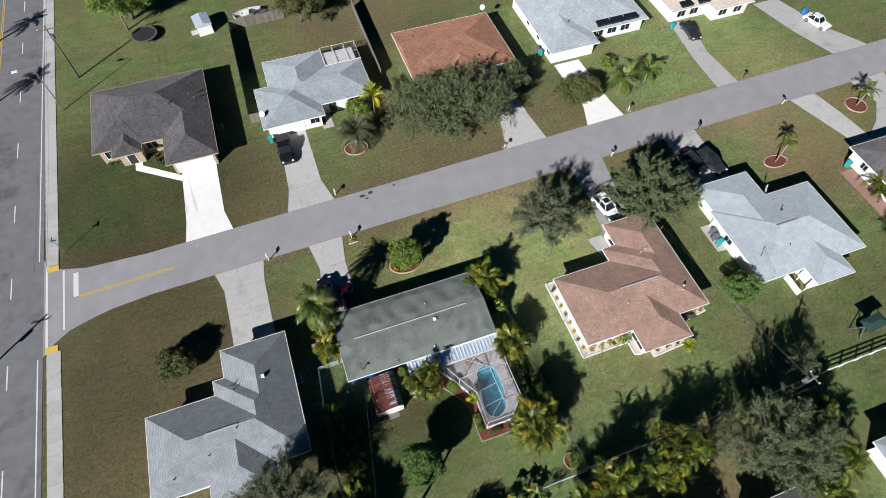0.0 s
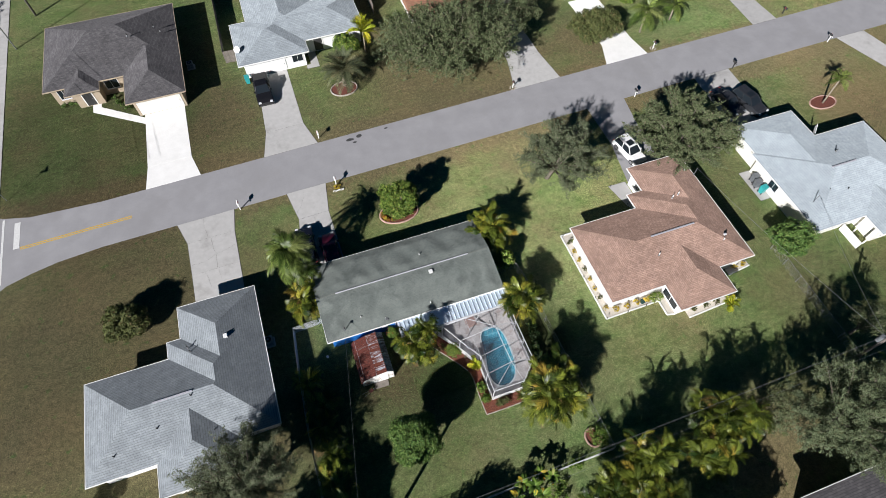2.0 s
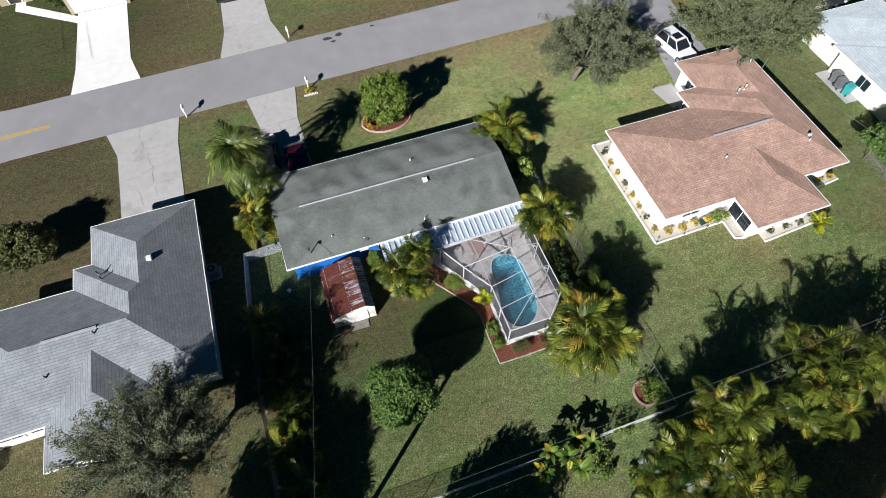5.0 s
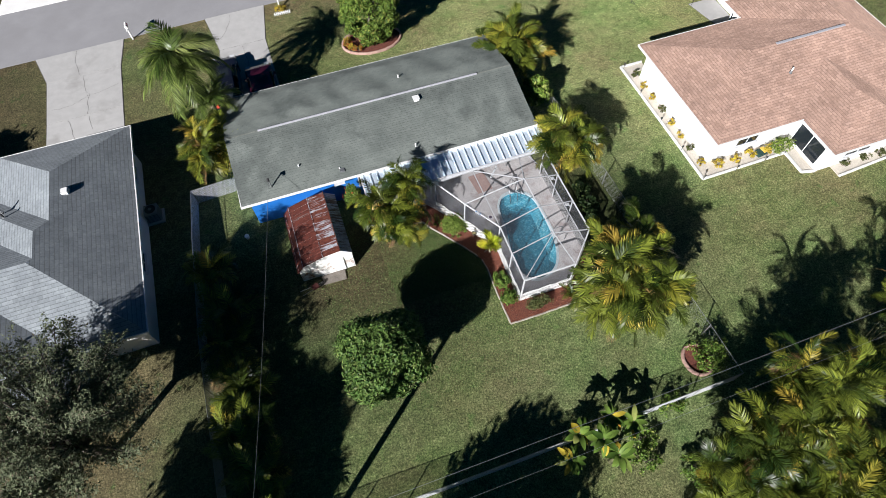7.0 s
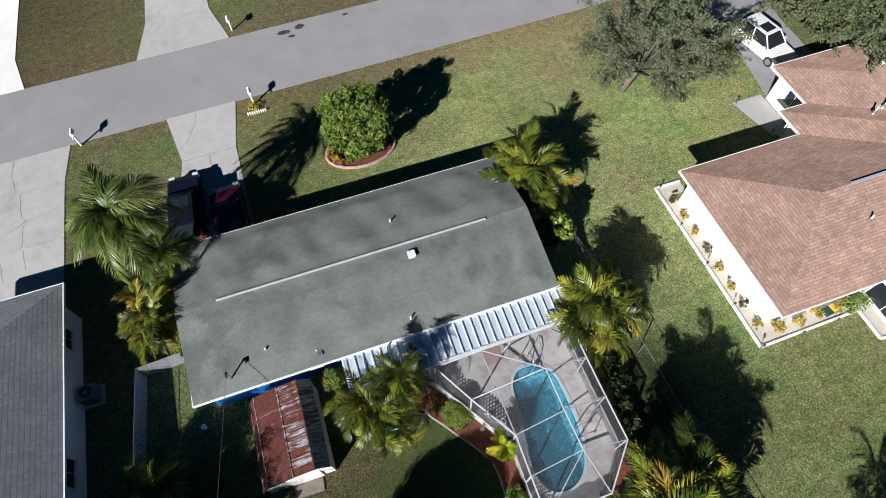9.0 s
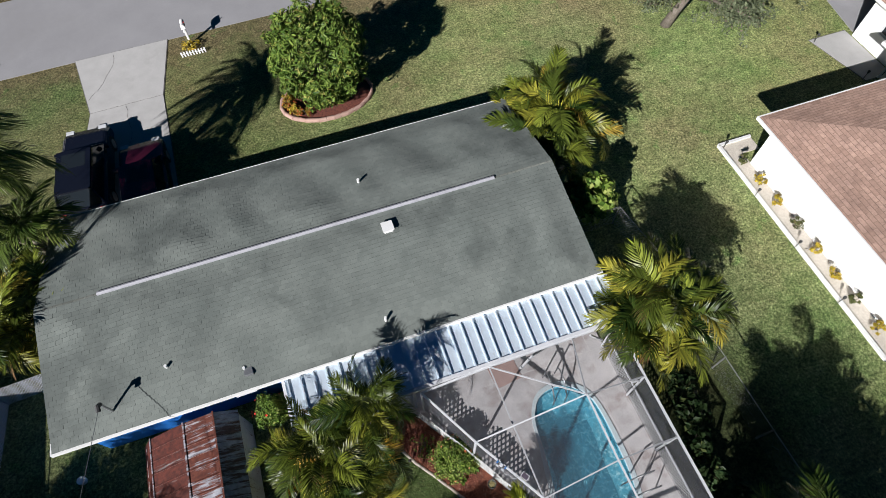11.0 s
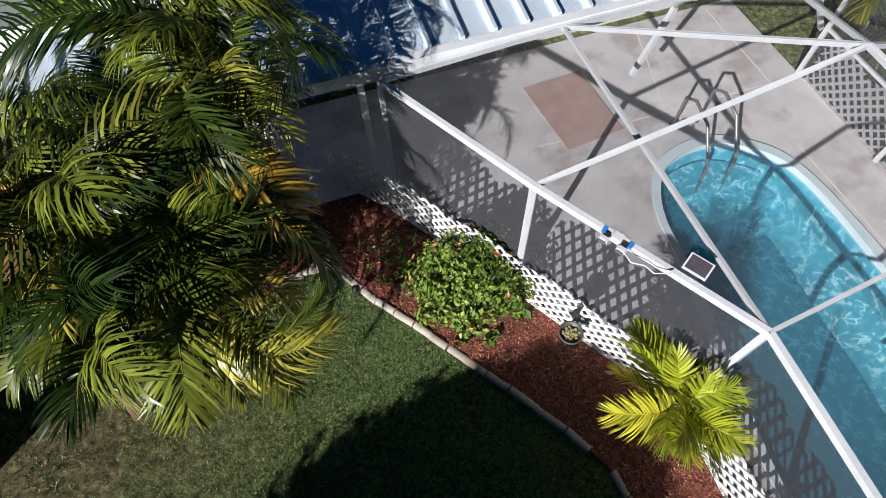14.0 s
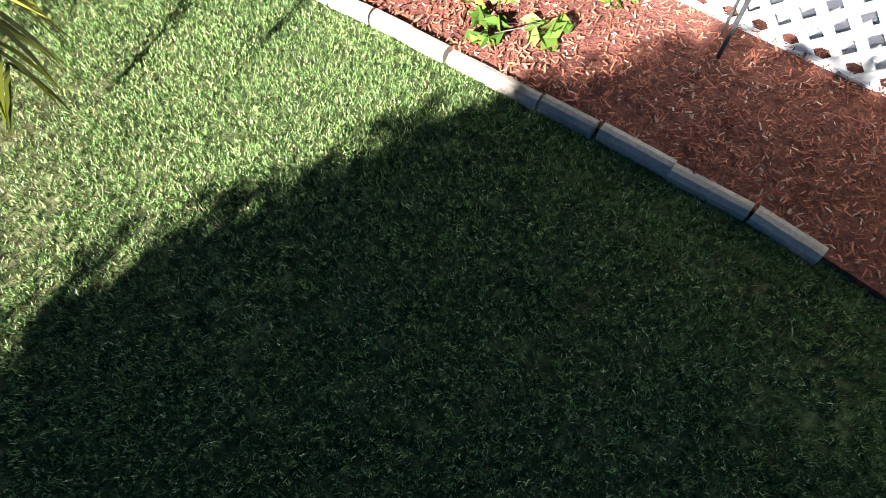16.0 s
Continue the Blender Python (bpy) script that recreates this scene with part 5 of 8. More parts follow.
for y in (SY0 + 0.03, SY1 - 0.06):
    gb = bmesh.new()
    rim_ = [(x, z - 0.03) for x, z in PROFILE] + [(1.0, 1.05)]
    f0 = [gb.verts.new((x, y, z)) for x, z in rim_]
    f1 = [gb.verts.new((x, y + 0.03, z)) for x, z in rim_]
    gb.faces.new(f0[::-1])
    gb.faces.new(f1)
    for a in range(6):
        gb.faces.new((f0[a], f0[(a + 1) % 6], f1[(a + 1) % 6], f1[a]))
    part("gable", gb, M["shed_white"], shed, "chalky white gable end")
for k, mt in enumerate(("rust", "rust", "half_rust", "grey_sheet")):
    (xa, za), (xb, zb) = PROFILE[k], PROFILE[k + 1]
    rows = 11
    for r in range(rows):
        ya = SY0 - 0.06 + (SY1 - SY0 + 0.12) * r / rows
        yb = SY0 - 0.06 + (SY1 - SY0 + 0.12) * (r + 1) / rows
        bm = bmesh.new()
        pts = []
        up = 0.02
        for y, dz in ((ya, 0.0), (ya + 0.012, up), (ya + 0.03, up), (ya + 0.042, 0.0), (yb - 0.003, 0.0)):
            pts.append((bm.verts.new((xa, y, za + dz)), bm.verts.new((xb, y, zb + dz))))
        for (a, b), (c, d) in zip(pts, pts[1:]):
            bm.faces.new((a, b, d, c))
        bm.normal_update()
        bmesh.ops.solidify(bm, geom=bm.faces[:], thickness=0.012)
        part("roof_sheet", bm, M[mt], shed)
for k in (1, 2, 3):
    x, z = PROFILE[k]
    part("flashing", bar(bmesh.new(), (x, SY0 - 0.08, z + 0.025), (x, SY1 + 0.08, z + 0.025), 0.05 if k > 1 else 0.03, 0.015), M["half_rust"], shed)
part("door", boxed(-0.9, 0.5, SY0 + 0.0, SY0 + 0.028, 0.05, 1.4), M["shed_white"], shed)
# dark board material paints the shade lying on a concrete ramp
part("ramp", slabbed([(-0.9, -25.0), (0.35, -25.05), (0.4, -24.45), (-0.9, -24.45)], 0.0, 0.09), M["wood_fence"], shed, "concrete ramp coloured dark for its shade")

# ---- planting beds ----
EDGE = [(4.48, -22.93), (5.0, -22.9), (5.4, -22.92), (5.83, -23.62), (6.19, -24.08), (6.65, -24.72), (7.01, -25.22), (7.44, -25.86), (7.74, -26.43), (7.80, -27.0), (7.76, -28.2), (7.75, -29.4), (7.76, -30.5), (9.4, -30.52), (11.1, -30.5), (12.9, -30.45)]
BED = EDGE + [(13.6, -30.4), (13.5, -27.6), (13.3, -27.6), (11.6, -29.2), (9.0, -29.2), (9.0, -26.0), (6.6, -22.0), (5.2, -21.3), (4.4, -21.3)]
bed = empty("planting_bed", 7.5, -25.0, 0, 0, "red mulch planting bed round the pool cage", "planting bed", kind="structure")
part("mulch", slabbed(BED, -0.1, 0.035), M["mulch"], bed)
rng = np.random.default_rng(5)


def inside(pts, poly):
    x, y = pts[:, 0], pts[:, 1]
    hit = np.zeros(len(pts), bool)
    for (x0, y0), (x1, y1) in zip(poly, poly[1:] + poly[:1]):
        cross = (y0 > y) != (y1 > y)
        with np.errstate(divide="ignore", invalid="ignore"):
            hit ^= cross & (x < (x1 - x0) * (y - y0) / (y1 - y0) + x0)
    return hit


def scatter(poly, count):
    lo, hi = np.min(poly, 0), np.max(poly, 0)
    pts = rng.uniform(lo, hi, (count, 2))
    return pts[inside(pts, poly)]


def chips(pts, z, length, width):
    """Flat bits lying at all angles: verts and faces."""
    k = len(pts)
    a, tilt = rng.uniform(0, 2 * np.pi, k), rng.normal(0, 0.35, k)
    l, w = rng.uniform(0.4, 1.0, k) * length / 2, rng.uniform(0.5, 1.0, k) * width / 2
    u = np.stack([np.cos(a) * np.cos(tilt), np.sin(a) * np.cos(tilt), np.sin(tilt)], 1) * l[:, None]
    v = np.stack([-np.sin(a), np.cos(a), rng.normal(0, 0.5, k)], 1) * w[:, None]
    c = np.c_[pts, z + rng.uniform(0, 0.018, k) + np.abs(u[:, 2])]
    vs = np.stack([c - u - v, c + u - v * 0.6, c + u + v, c - u + v * 0.7], 1).reshape(-1, 3)
    return vs.tolist(), np.arange(4 * k).reshape(-1, 4).tolist()


tagged(hang(new("chips", mesh_from("chips", *chips(scatter(BED, 150000), 0.036, 0.046, 0.011), M["chip"])), bed), kind="stuff")
tagged(hang(new("pale_chips", mesh_from("pale_chips", *chips(scatter(BED, 9500), 0.047, 0.036, 0.012), M["pale_chip"])), bed), kind="stuff")


def edging_run(points, parent, material="edging", piece=0.31, w=0.088, h=0.066):
    """Rounded concrete edging stones laid end to end along a line."""
    pts = [Vector(p) for p in points]
    for a, b in zip(pts, pts[1:]):
        d = b - a
        k = max(1, round(d.length / piece))
        for j in range(k):
            p, q = a + d * (j / k), a + d * ((j + 1) / k)
            if (p.lerp(q, 0.5) - Vector((7.67, -26.30))).length < 0.11:
                continue                       # a stone is missing here
            ln = (q - p).length - 0.012
            bm = bmesh.new()
            ring = []
            for x in (0, ln):
                ring.append([bm.verts.new((x, y, z)) for y, z in ((-w / 2, -0.05), (-w / 2, h * 0.55), (-w * 0.3, h * 0.92), (0, h), (w * 0.3, h * 0.92), (w / 2, h * 0.55), (w / 2, -0.05))])
            for i in range(6):
                bm.faces.new((ring[0][i], ring[1][i], ring[1][i + 1], ring[0][i + 1]))
            bm.faces.new(ring[0])
            bm.faces.new(ring[1][::-1])
            m = pose(p.x + random.uniform(-0.008, 0.008), p.y + random.uniform(-0.008, 0.008), random.uniform(-0.01, 0.01), 0, 0, math.degrees(math.atan2(d.y, d.x)) + random.uniform(-1.5, 1.5))
            bmesh.ops.transform(bm, matrix=m, verts=bm.verts[:])
            bmesh.ops.recalc_face_normals(bm, faces=bm.faces[:])
            part("edging_stone", bm, M[material], parent)


edging_run(EDGE, bed)


def ring_bed(x, y, rx, ry, material, stones, label, mulch="mulch"):
    b = empty("planting_bed", x, y, 0, 0, label, "planting bed", kind="structure")
    ring = [(x + rx * math.cos(a), y + ry * math.sin(a)) for a in (2 * math.pi * i / 20 for i in range(20))]
    part("mulch", slabbed(ring, -0.1, 0.05), M[mulch], b)
    edging_run(ring + ring[:1], b, material, stones, 0.16, 0.16)
    return b


ring_bed(6.85, -6.75, 2.15, 1.4, "scallop", 0.3, "mulched tree bed with scalloped pink edging")
ring_bed(15.75, -35.4, 0.68, 0.8, "scallop", 0.3, "small round bed edged with pinkish stones")
ring_bed(14.6, -41.0, 0.8, 0.8, "edging", 0.3, "round bed of white pebbles by the rear hedge", "pebble")
ring_bed(61.9, -8.2, 1.8, 1.05, "scallop", 0.4, "red mulch bed round a palm")
ring_bed(80.9, -2.8, 1.6, 1.6, "scallop", 0.4, "red mulch bed in the drive circle")
ring_bed(5.9, 14.3, 1.7, 1.3, "edging", 0.3, "stone-ringed bed of a date palm")
cb = empty("planting_bed", 25, -25.4, 0, 0, "white pebble beds with a kerb round the house", "planting bed", kind="structure")
for o in ([(22.2, -15.5), (22.2, -25.75), (28.0, -25.7), (28.0, -24.6), (22.95, -24.6), (22.95, -16.2), (23.8, -16.2), (23.8, -15.5)], [(27.98, -24.7), (27.98, -27.3), (28.8, -27.5), (28.8, -24.7)], [(29.9, -28.3), (35.5, -28.0), (35.5, -27.0), (29.9, -27.5)], [(36.3, -25.5), (38.95, -25.2), (38.95, -24.4), (36.3, -24.6)]):
    part("pebbles", slabbed(o, -0.1, 0.04), M["pebble"], cb)
for a, b in (((22.2, -15.5), (22.2, -25.75)), ((22.2, -25.75), (28.0, -25.7)), ((28.0, -25.7), (28.0, -27.3)), ((28.0, -27.3), (28.8, -27.5)), ((29.9, -28.3), (35.5, -28.0)), ((36.3, -25.5), (38.95, -25.2)), ((22.2, -15.5), (23.8, -15.5))):
    part("kerb", bar(bmesh.new(), (*a, 0.05), (*b, 0.05), 0.12, 0.14), M["white_paint"], cb)


# ---- plants ----
def leaf_quads(centres, normals, size, aspect=0.5, spread=0.9):
    """One pointed, folded leaf at each centre."""
    k = len(centres)
    nrm = normals + rng.normal(0, spread, (k, 3))
    nrm /= np.linalg.norm(nrm, axis=1)[:, None] + 1e-9
    ref = rng.normal(0, 1, (k, 3))
    u = np.cross(nrm, ref)
    u /= np.linalg.norm(u, axis=1)[:, None] + 1e-9
    v = np.cross(nrm, u)
    s = (size * rng.uniform(0.6, 1.25, k))[:, None]
    vs = np.stack([centres - u * s, centres - v * s * aspect + nrm * s * 0.12, centres + u * s, centres + v * s * aspect + nrm * s * 0.12], 1).reshape(-1, 3)
    return vs, np.arange(4 * k).reshape(-1, 4)


def crown(rx, ry, rz, clumps, per, leaf, clump_r, aspect=0.5, hollow=0.55, flat=0.0, gap=0.0):
    """Leaves in clumps over an uneven ellipsoid round the origin."""
    d = rng.normal(0, 1, (clumps, 3))
    d /= np.linalg.norm(d, axis=1)[:, None]
    d[:, 2] = np.abs(d[:, 2]) * (1 - flat) + d[:, 2] * flat
    rad = hollow + (1 - hollow) * rng.uniform(0, 1, clumps) ** 0.5
    bulge = 1 + 0.16 * np.sin(3 * d[:, 0] + 1.3) * np.cos(4 * d[:, 1]) + rng.normal(0, 0.06 + gap, clumps)
    c = d * np.array([rx, ry, rz]) * (rad * bulge)[:, None]
    idx = np.repeat(np.arange(clumps), per)
    off = rng.normal(0, 1, (len(idx), 3))
    off /= np.linalg.norm(off, axis=1)[:, None]
    off *= (clump_r * rng.uniform(0.25, 1, len(idx)) ** 0.5 * rng.uniform(0.6, 1.3, clumps)[idx])[:, None]
    p = c[idx] + off * [1, 1, 0.75]
    nrm = off / clump_r + d[idx] * 0.6 + [0, 0, 0.35]
    vs, fs = leaf_quads(p, nrm, leaf, aspect)
    return vs, fs, c


def tree(name, x, y, base, mid, rx, ry, rz, clumps, per, leaf, clump_r, leaf_mat, label, trunk_r=0.16, limbs=9, lean=(0, 0), category="tree", group="", aspect=0.5, hollow=0.55, flat=0.55, gap=0.0, bark="bark"):
    t = empty(name, x, y, base, 0, label, category, group)
    vs, fs, c = crown(rx, ry, rz, clumps, per, leaf, clump_r, aspect, hollow, flat, gap)
    top = Vector((lean[0], lean[1], mid))
    bm = bmesh.new()
    fork = top * 0.45
    tube(bm, [(0, 0, -0.1), tuple(fork * 0.5 + Vector((0.05, 0.03, 0))), tuple(fork)], [trunk_r * 1.25, trunk_r, trunk_r * 0.85], 9)
    part("trunk", bm, M[bark], t, placed=False, smooth=True)
    order = rng.permutation(len(c))[:limbs]
    for i in order:
        e = Vector(c[i]) + top
        m = fork.lerp(e, 0.5) + Vector(rng.normal(0, 0.12, 3))
        part("limb", tube(bmesh.new(), [tuple(fork), tuple(m), tuple(e)], [trunk_r * 0.55, trunk_r * 0.33, trunk_r * 0.1], 6), M[bark], t, placed=False, smooth=True)
    ob = new("crown", mesh_from("crown", (vs + np.array(top)).tolist(), fs.tolist(), M[leaf_mat]))
    hang(ob, t, False)
    return t


def branching_tree(x, y, mid, rx, ry, rz, limbs, twigs, per, leaf, leaf_mat, label, trunk_r=0.24, lean=(0, 0), name="oak_tree", aspect=0.45, fluff=0.16, low=-0.35):
    """A spreading tree: limbs fan out from the fork, twigs leave them all along, and small leaves sit on the twigs."""
    t = empty(name, x, y, 0, 0, label, "tree")
    top = np.array([lean[0], lean[1], mid])
    fork = top * 0.42
    part("trunk", tube(bmesh.new(), [(0, 0, -0.1), (fork[0] * 0.4 + 0.05, fork[1] * 0.4, fork[2] * 0.5), tuple(fork)], [trunk_r * 1.3, trunk_r, trunk_r * 0.85], 9), M["bark"], t, placed=False, smooth=True)
    starts, ways, longs = [], [], []
    for i in range(limbs):
        a = i * 2.39996 + rng.uniform(-0.25, 0.25)
        h = low + (1.0 - low) * (i + 0.5) / limbs
        r = math.sqrt(max(0.0, 1 - max(h, 0) ** 2)) * rng.uniform(0.78, 1.12)
        e = top + np.array([rx * r * math.cos(a), ry * r * math.sin(a), rz * h * rng.uniform(0.85, 1.1)])
        m = fork + (e - fork) * 0.5 + np.array([0, 0, 0.12 * rz]) + rng.normal(0, 0.12, 3)
        part("limb", tube(bmesh.new(), [tuple(fork), tuple(m), tuple(e)], [trunk_r * 0.5, trunk_r * 0.3, trunk_r * 0.07], 5), M["bark"], t, placed=False, smooth=True)
        s = rng.uniform(0.28, 1.0, twigs) ** 0.8
        b = ((1 - s) ** 2)[:, None] * fork + (2 * s * (1 - s))[:, None] * m + (s ** 2)[:, None] * e
        d = (e - fork) / np.linalg.norm(e - fork) * 0.75 + rng.normal(0, 0.55, (twigs, 3)) + [0, 0, 0.2]
        d /= np.linalg.norm(d, axis=1)[:, None]
        starts.append(b)
        ways.append(d)
        longs.append(max(rx, ry) * rng.uniform(0.14, 0.34, twigs))
    b, d, ln = np.concatenate(starts), np.concatenate(ways), np.concatenate(longs)
    k = len(b)
    tip = b + d * ln[:, None] - np.c_[np.zeros((k, 2)), 0.12 * ln]
    side = np.cross(d, rng.normal(0, 1, (k, 3)))
    side /= np.linalg.norm(side, axis=1)[:, None] / 0.014
    tv = np.stack([b - side, b + side, tip], 1).reshape(-1, 3)
    hang(new("twigwork", mesh_from("twigwork", tv.tolist(), np.arange(3 * k).reshape(-1, 3).tolist(), M["bark"])), t, False)
    idx = np.repeat(np.arange(k), per)
    u = rng.uniform(0.1, 1.05, len(idx)) ** 0.8
    off = rng.normal(0, 1, (len(idx), 3)) * (fluff * (0.5 + 0.8 * (1 - u)))[:, None]
    p = b[idx] + (tip - b)[idx] * u[:, None] + off
    vs, fs = leaf_quads(p, off / fluff * 0.4 + [-0.2, -0.2, 0.9], leaf, aspect, 0.5)
    hang(new("crown", mesh_from("crown", vs.tolist(), fs.tolist(), M[leaf_mat])), t, False)
    return t


def frond_mesh(name, length, droop, leaflet, pairs, material, lift=0.0, width=0.03, twist=0.0, stem=0.012, curl=0.6, seg=14, joints=3):
    """A feather frond along +x: arching rachis with two combs of leaflets that rise, swing forward and droop at the tips."""
    vs, fs, along = [], [], []
    pts = []
    for i in range(seg + 1):
        s = i / seg
        pts.append(np.array([length * (s - 0.10 * droop * s * s), twist * length * 0.12 * s * s, length * (lift * s - droop * 0.55 * s * s)]))
    def at(s):
        k = min(int(s * seg), seg - 1)
        f = s * seg - k
        p = pts[k] * (1 - f) + pts[k + 1] * f
        d = pts[k + 1] - pts[k]
        return p, d / np.linalg.norm(d)
    for i in range(seg):                      # rachis
        a, b = pts[i], pts[i + 1]
        wa, wb = stem * (1 - i / seg * 0.85), stem * (1 - (i + 1) / seg * 0.85)
        j = len(vs)
        vs += [a + [0, -wa, 0], a + [0, 0, wa], a + [0, wa, 0], b + [0, -wb, 0], b + [0, 0, wb], b + [0, wb, 0]]
        along += [0.0] * 6
        fs += [(j, j + 3, j + 4, j + 1), (j + 1, j + 4, j + 5, j + 2), (j, j + 2, j + 5, j + 3)]
    shape = ((0.0, 0.5), (0.35, 1.0), (0.7, 0.78), (1.0, 0.0)) if joints == 3 else ((0.0, 0.55), (0.5, 1.0), (1.0, 0.0))
    for i in range(pairs):
        s = 0.13 + 0.87 * i / (pairs - 1)
        p, d = at(min(s, 0.999))
        ln = leaflet * (0.42 + 0.72 * math.sin(math.pi * min(1, s * 0.84 + 0.13))) * random.uniform(0.88, 1.08)
        wide = width * (1.0 - 0.35 * s)
        for side in (-1, 1):
            ang = math.radians(random.gauss(60, 6) - 36 * s * s)
            bend = curl * random.uniform(0.55, 1.5)
            out = math.cos(ang) * d + np.array([0, side * math.sin(ang), 0]) + np.array([0, 0, 0.34 + random.uniform(-0.1, 0.1)])
            out /= np.linalg.norm(out)
            face = np.array([random.uniform(-0.15, 0.15), -side * 0.35, 1.0])
            j = len(vs)
            for u, w in shape:
                q = p + out * (ln * u) + d * (0.14 * ln * u * u) - np.array([0, 0, 0.36 * bend * ln * u ** 2.2])
                if w > 0:
                    wv = np.cross(out, face)
                    wv = wv / np.linalg.norm(wv) * (wide * w / 2)
                    vs += [q - wv, q + wv]
                    along += [u, u]
                else:
                    vs.append(q)
                    along.append(1.0)
            k = j
            for _ in range(len(shape) - 2):
                fs.append((k, k + 2, k + 3, k + 1))
                k += 2
            fs.append((k, k + 2, k + 1))
    me = mesh_from(name, [tuple(v) for v in vs], fs, material, True)
    me.attributes.new("along", "FLOAT", "POINT").data.foreach_set("value", along)
    return me


def frond_set(count, length, leaflet, pairs, material, width, droop=(0.5, 1.0), lift=(0.2, 0.7), curl=0.6, stem=0.014, seg=14, joints=3):
    return [frond_mesh("frond", length * random.uniform(0.85, 1.12), random.uniform(*droop), leaflet, pairs, M[material], random.uniform(*lift), width, random.uniform(-1, 1), stem, curl, seg, joints) for _ in range(count)]


ARECA = frond_set(6, 1.9, 0.50, 24, "frond_light", 0.062, (1.0, 1.7), (0.6, 1.1), 1.0, seg=6, joints=2)
ARECA_FINE = frond_set(9, 1.95, 0.48, 42, "frond", 0.039, (1.3, 2.3), (0.7, 1.3), 1.5, seg=9) + frond_set(1, 1.8, 0.46, 40, "frond_gold", 0.036, (1.5, 2.2), (0.6, 1.0), 1.4, seg=9)
ARECA_SUN = ARECA_FINE[:5] + frond_set(5, 1.9, 0.50, 40, "frond_gold", 0.040, (1.3, 2.1), (0.6, 1.1), 1.3, seg=9)
ARECA_MID = frond_set(7, 1.9, 0.52, 28, "frond_light", 0.066, (1.1, 2.0), (0.6, 1.2), 1.2, seg=8) + frond_set(3, 1.8, 0.50, 28, "frond_gold", 0.064, (1.2, 2.0), (0.6, 1.1), 1.2, seg=8)
ARECA_OLD = frond_set(2, 1.6, 0.46, 24, "dead_frond", 0.036, (1.5, 2.0), (0.3, 0.6), joints=2)
ARECA_GOLD = frond_set(4, 1.7, 0.48, 24, "frond_gold", 0.060, (1.0, 1.7), (0.5, 1.0), 1.0, seg=6, joints=2)
BRIGHT = frond_set(5, 1.05, 0.38, 34, "frond_bright", 0.030, (0.6, 1.1), (0.5, 1.1))
QUEEN = frond_set(4, 2.4, 0.66, 40, "frond_green", 0.055, (0.9, 1.4), (0.4, 0.8), 1.2, joints=2)
PLUME = frond_set(6, 2.6, 0.80, 46, "frond_green", 0.062, (1.5, 2.4), (0.6, 1.1), 1.9, 0.03)
DATE = frond_set(4, 2.2, 0.42, 46, "frond_grey", 0.03, (0.5, 1.0), (0.15, 0.9), 0.35, joints=2)


def put_frond(palm, me, x, y, z, az, pitch, scale=1.0, roll=0.0):
    ob = new("frond", me)
    ob.parent = palm
    ob.matrix_basis = pose(x, y, z, 0, 0, math.degrees(az)) @ pose(0, 0, 0, roll, -math.degrees(pitch), 0) @ Matrix.Diagonal((scale, scale, scale, 1))
    return ob


def areca(x, y, radius, high, stems, label="clump of yellow-green areca palms", fronds=6, scale=1.0, meshes=None, group="areca palms", old=0.12, name="areca_palm", category="palm", least=0.55, pitches=(-0.15, 0.75)):
    """A clump of canes, each topped with arching fronds."""
    t = empty(name, x, y, 0, random.uniform(0, 360), label, category, group)
    for i in range(stems):
        a, r = random.uniform(0, 2 * math.pi), radius * random.uniform(0.05, 1) ** 0.6
        bx, by = 0.35 * r * math.cos(a), 0.35 * r * math.sin(a)
        h = high * random.uniform(least, 1.0) * (1 - 0.25 * r / max(radius, 0.01))
        tx, ty = r * math.cos(a), r * math.sin(a)
        part("cane", tube(bmesh.new(), [(bx, by, -0.05), (bx * 0.6 + tx * 0.4, by * 0.6 + ty * 0.4, h * 0.55), (tx, ty, h)], [0.03, 0.026, 0.02], 5), M["cane"], t, placed=False, smooth=True)
        a0 = random.uniform(0, 6.28)
        for k in range(fronds):
            pick = random.random()
            me = random.choice(ARECA_OLD if pick < old * 0.4 else meshes if meshes else ARECA_GOLD if pick < 0.05 else ARECA)
            put_frond(t, me, tx, ty, h - 0.03 * k, a0 + k * 2.4 + random.uniform(-0.3, 0.3), random.uniform(*pitches), scale * random.uniform(0.72, 1.1), random.gauss(0, 30))
    return t


def palm(x, y, high, meshes, fronds, label, trunk_r=0.15, lean=(0, 0), scale=1.0, name="palm_tree", low=-0.7, high_pitch=1.1, dead=0, group=""):
    """A single trunk with a round head of feather fronds."""
    t = empty(name, x, y, 0, 0, label, "palm", group)
    pts = [(lean[0] * s * s, lean[1] * s * s, high * s - 0.05) for s in (0, 0.35, 0.7, 1)]
    part("trunk", tube(bmesh.new(), pts, [trunk_r * 1.3, trunk_r, trunk_r * 0.95, trunk_r * 1.05], 10), M["palm_trunk"], t, placed=False, smooth=True)
    for k in range(fronds):
        s = k / max(1, fronds - 1)
        put_frond(t, random.choice(meshes), lean[0], lean[1], high - 0.1 + 0.1 * s, k * 2.39996 + random.uniform(-0.2, 0.2), low + (high_pitch - low) * s + random.uniform(-0.12, 0.12), scale * random.uniform(0.88, 1.08), random.uniform(-12, 12))
    for k in range(dead):
        put_frond(t, random.choice(ARECA_OLD), lean[0], lean[1], high - 0.2, random.uniform(0, 6.28), -1.2, scale * 0.9)
    return t


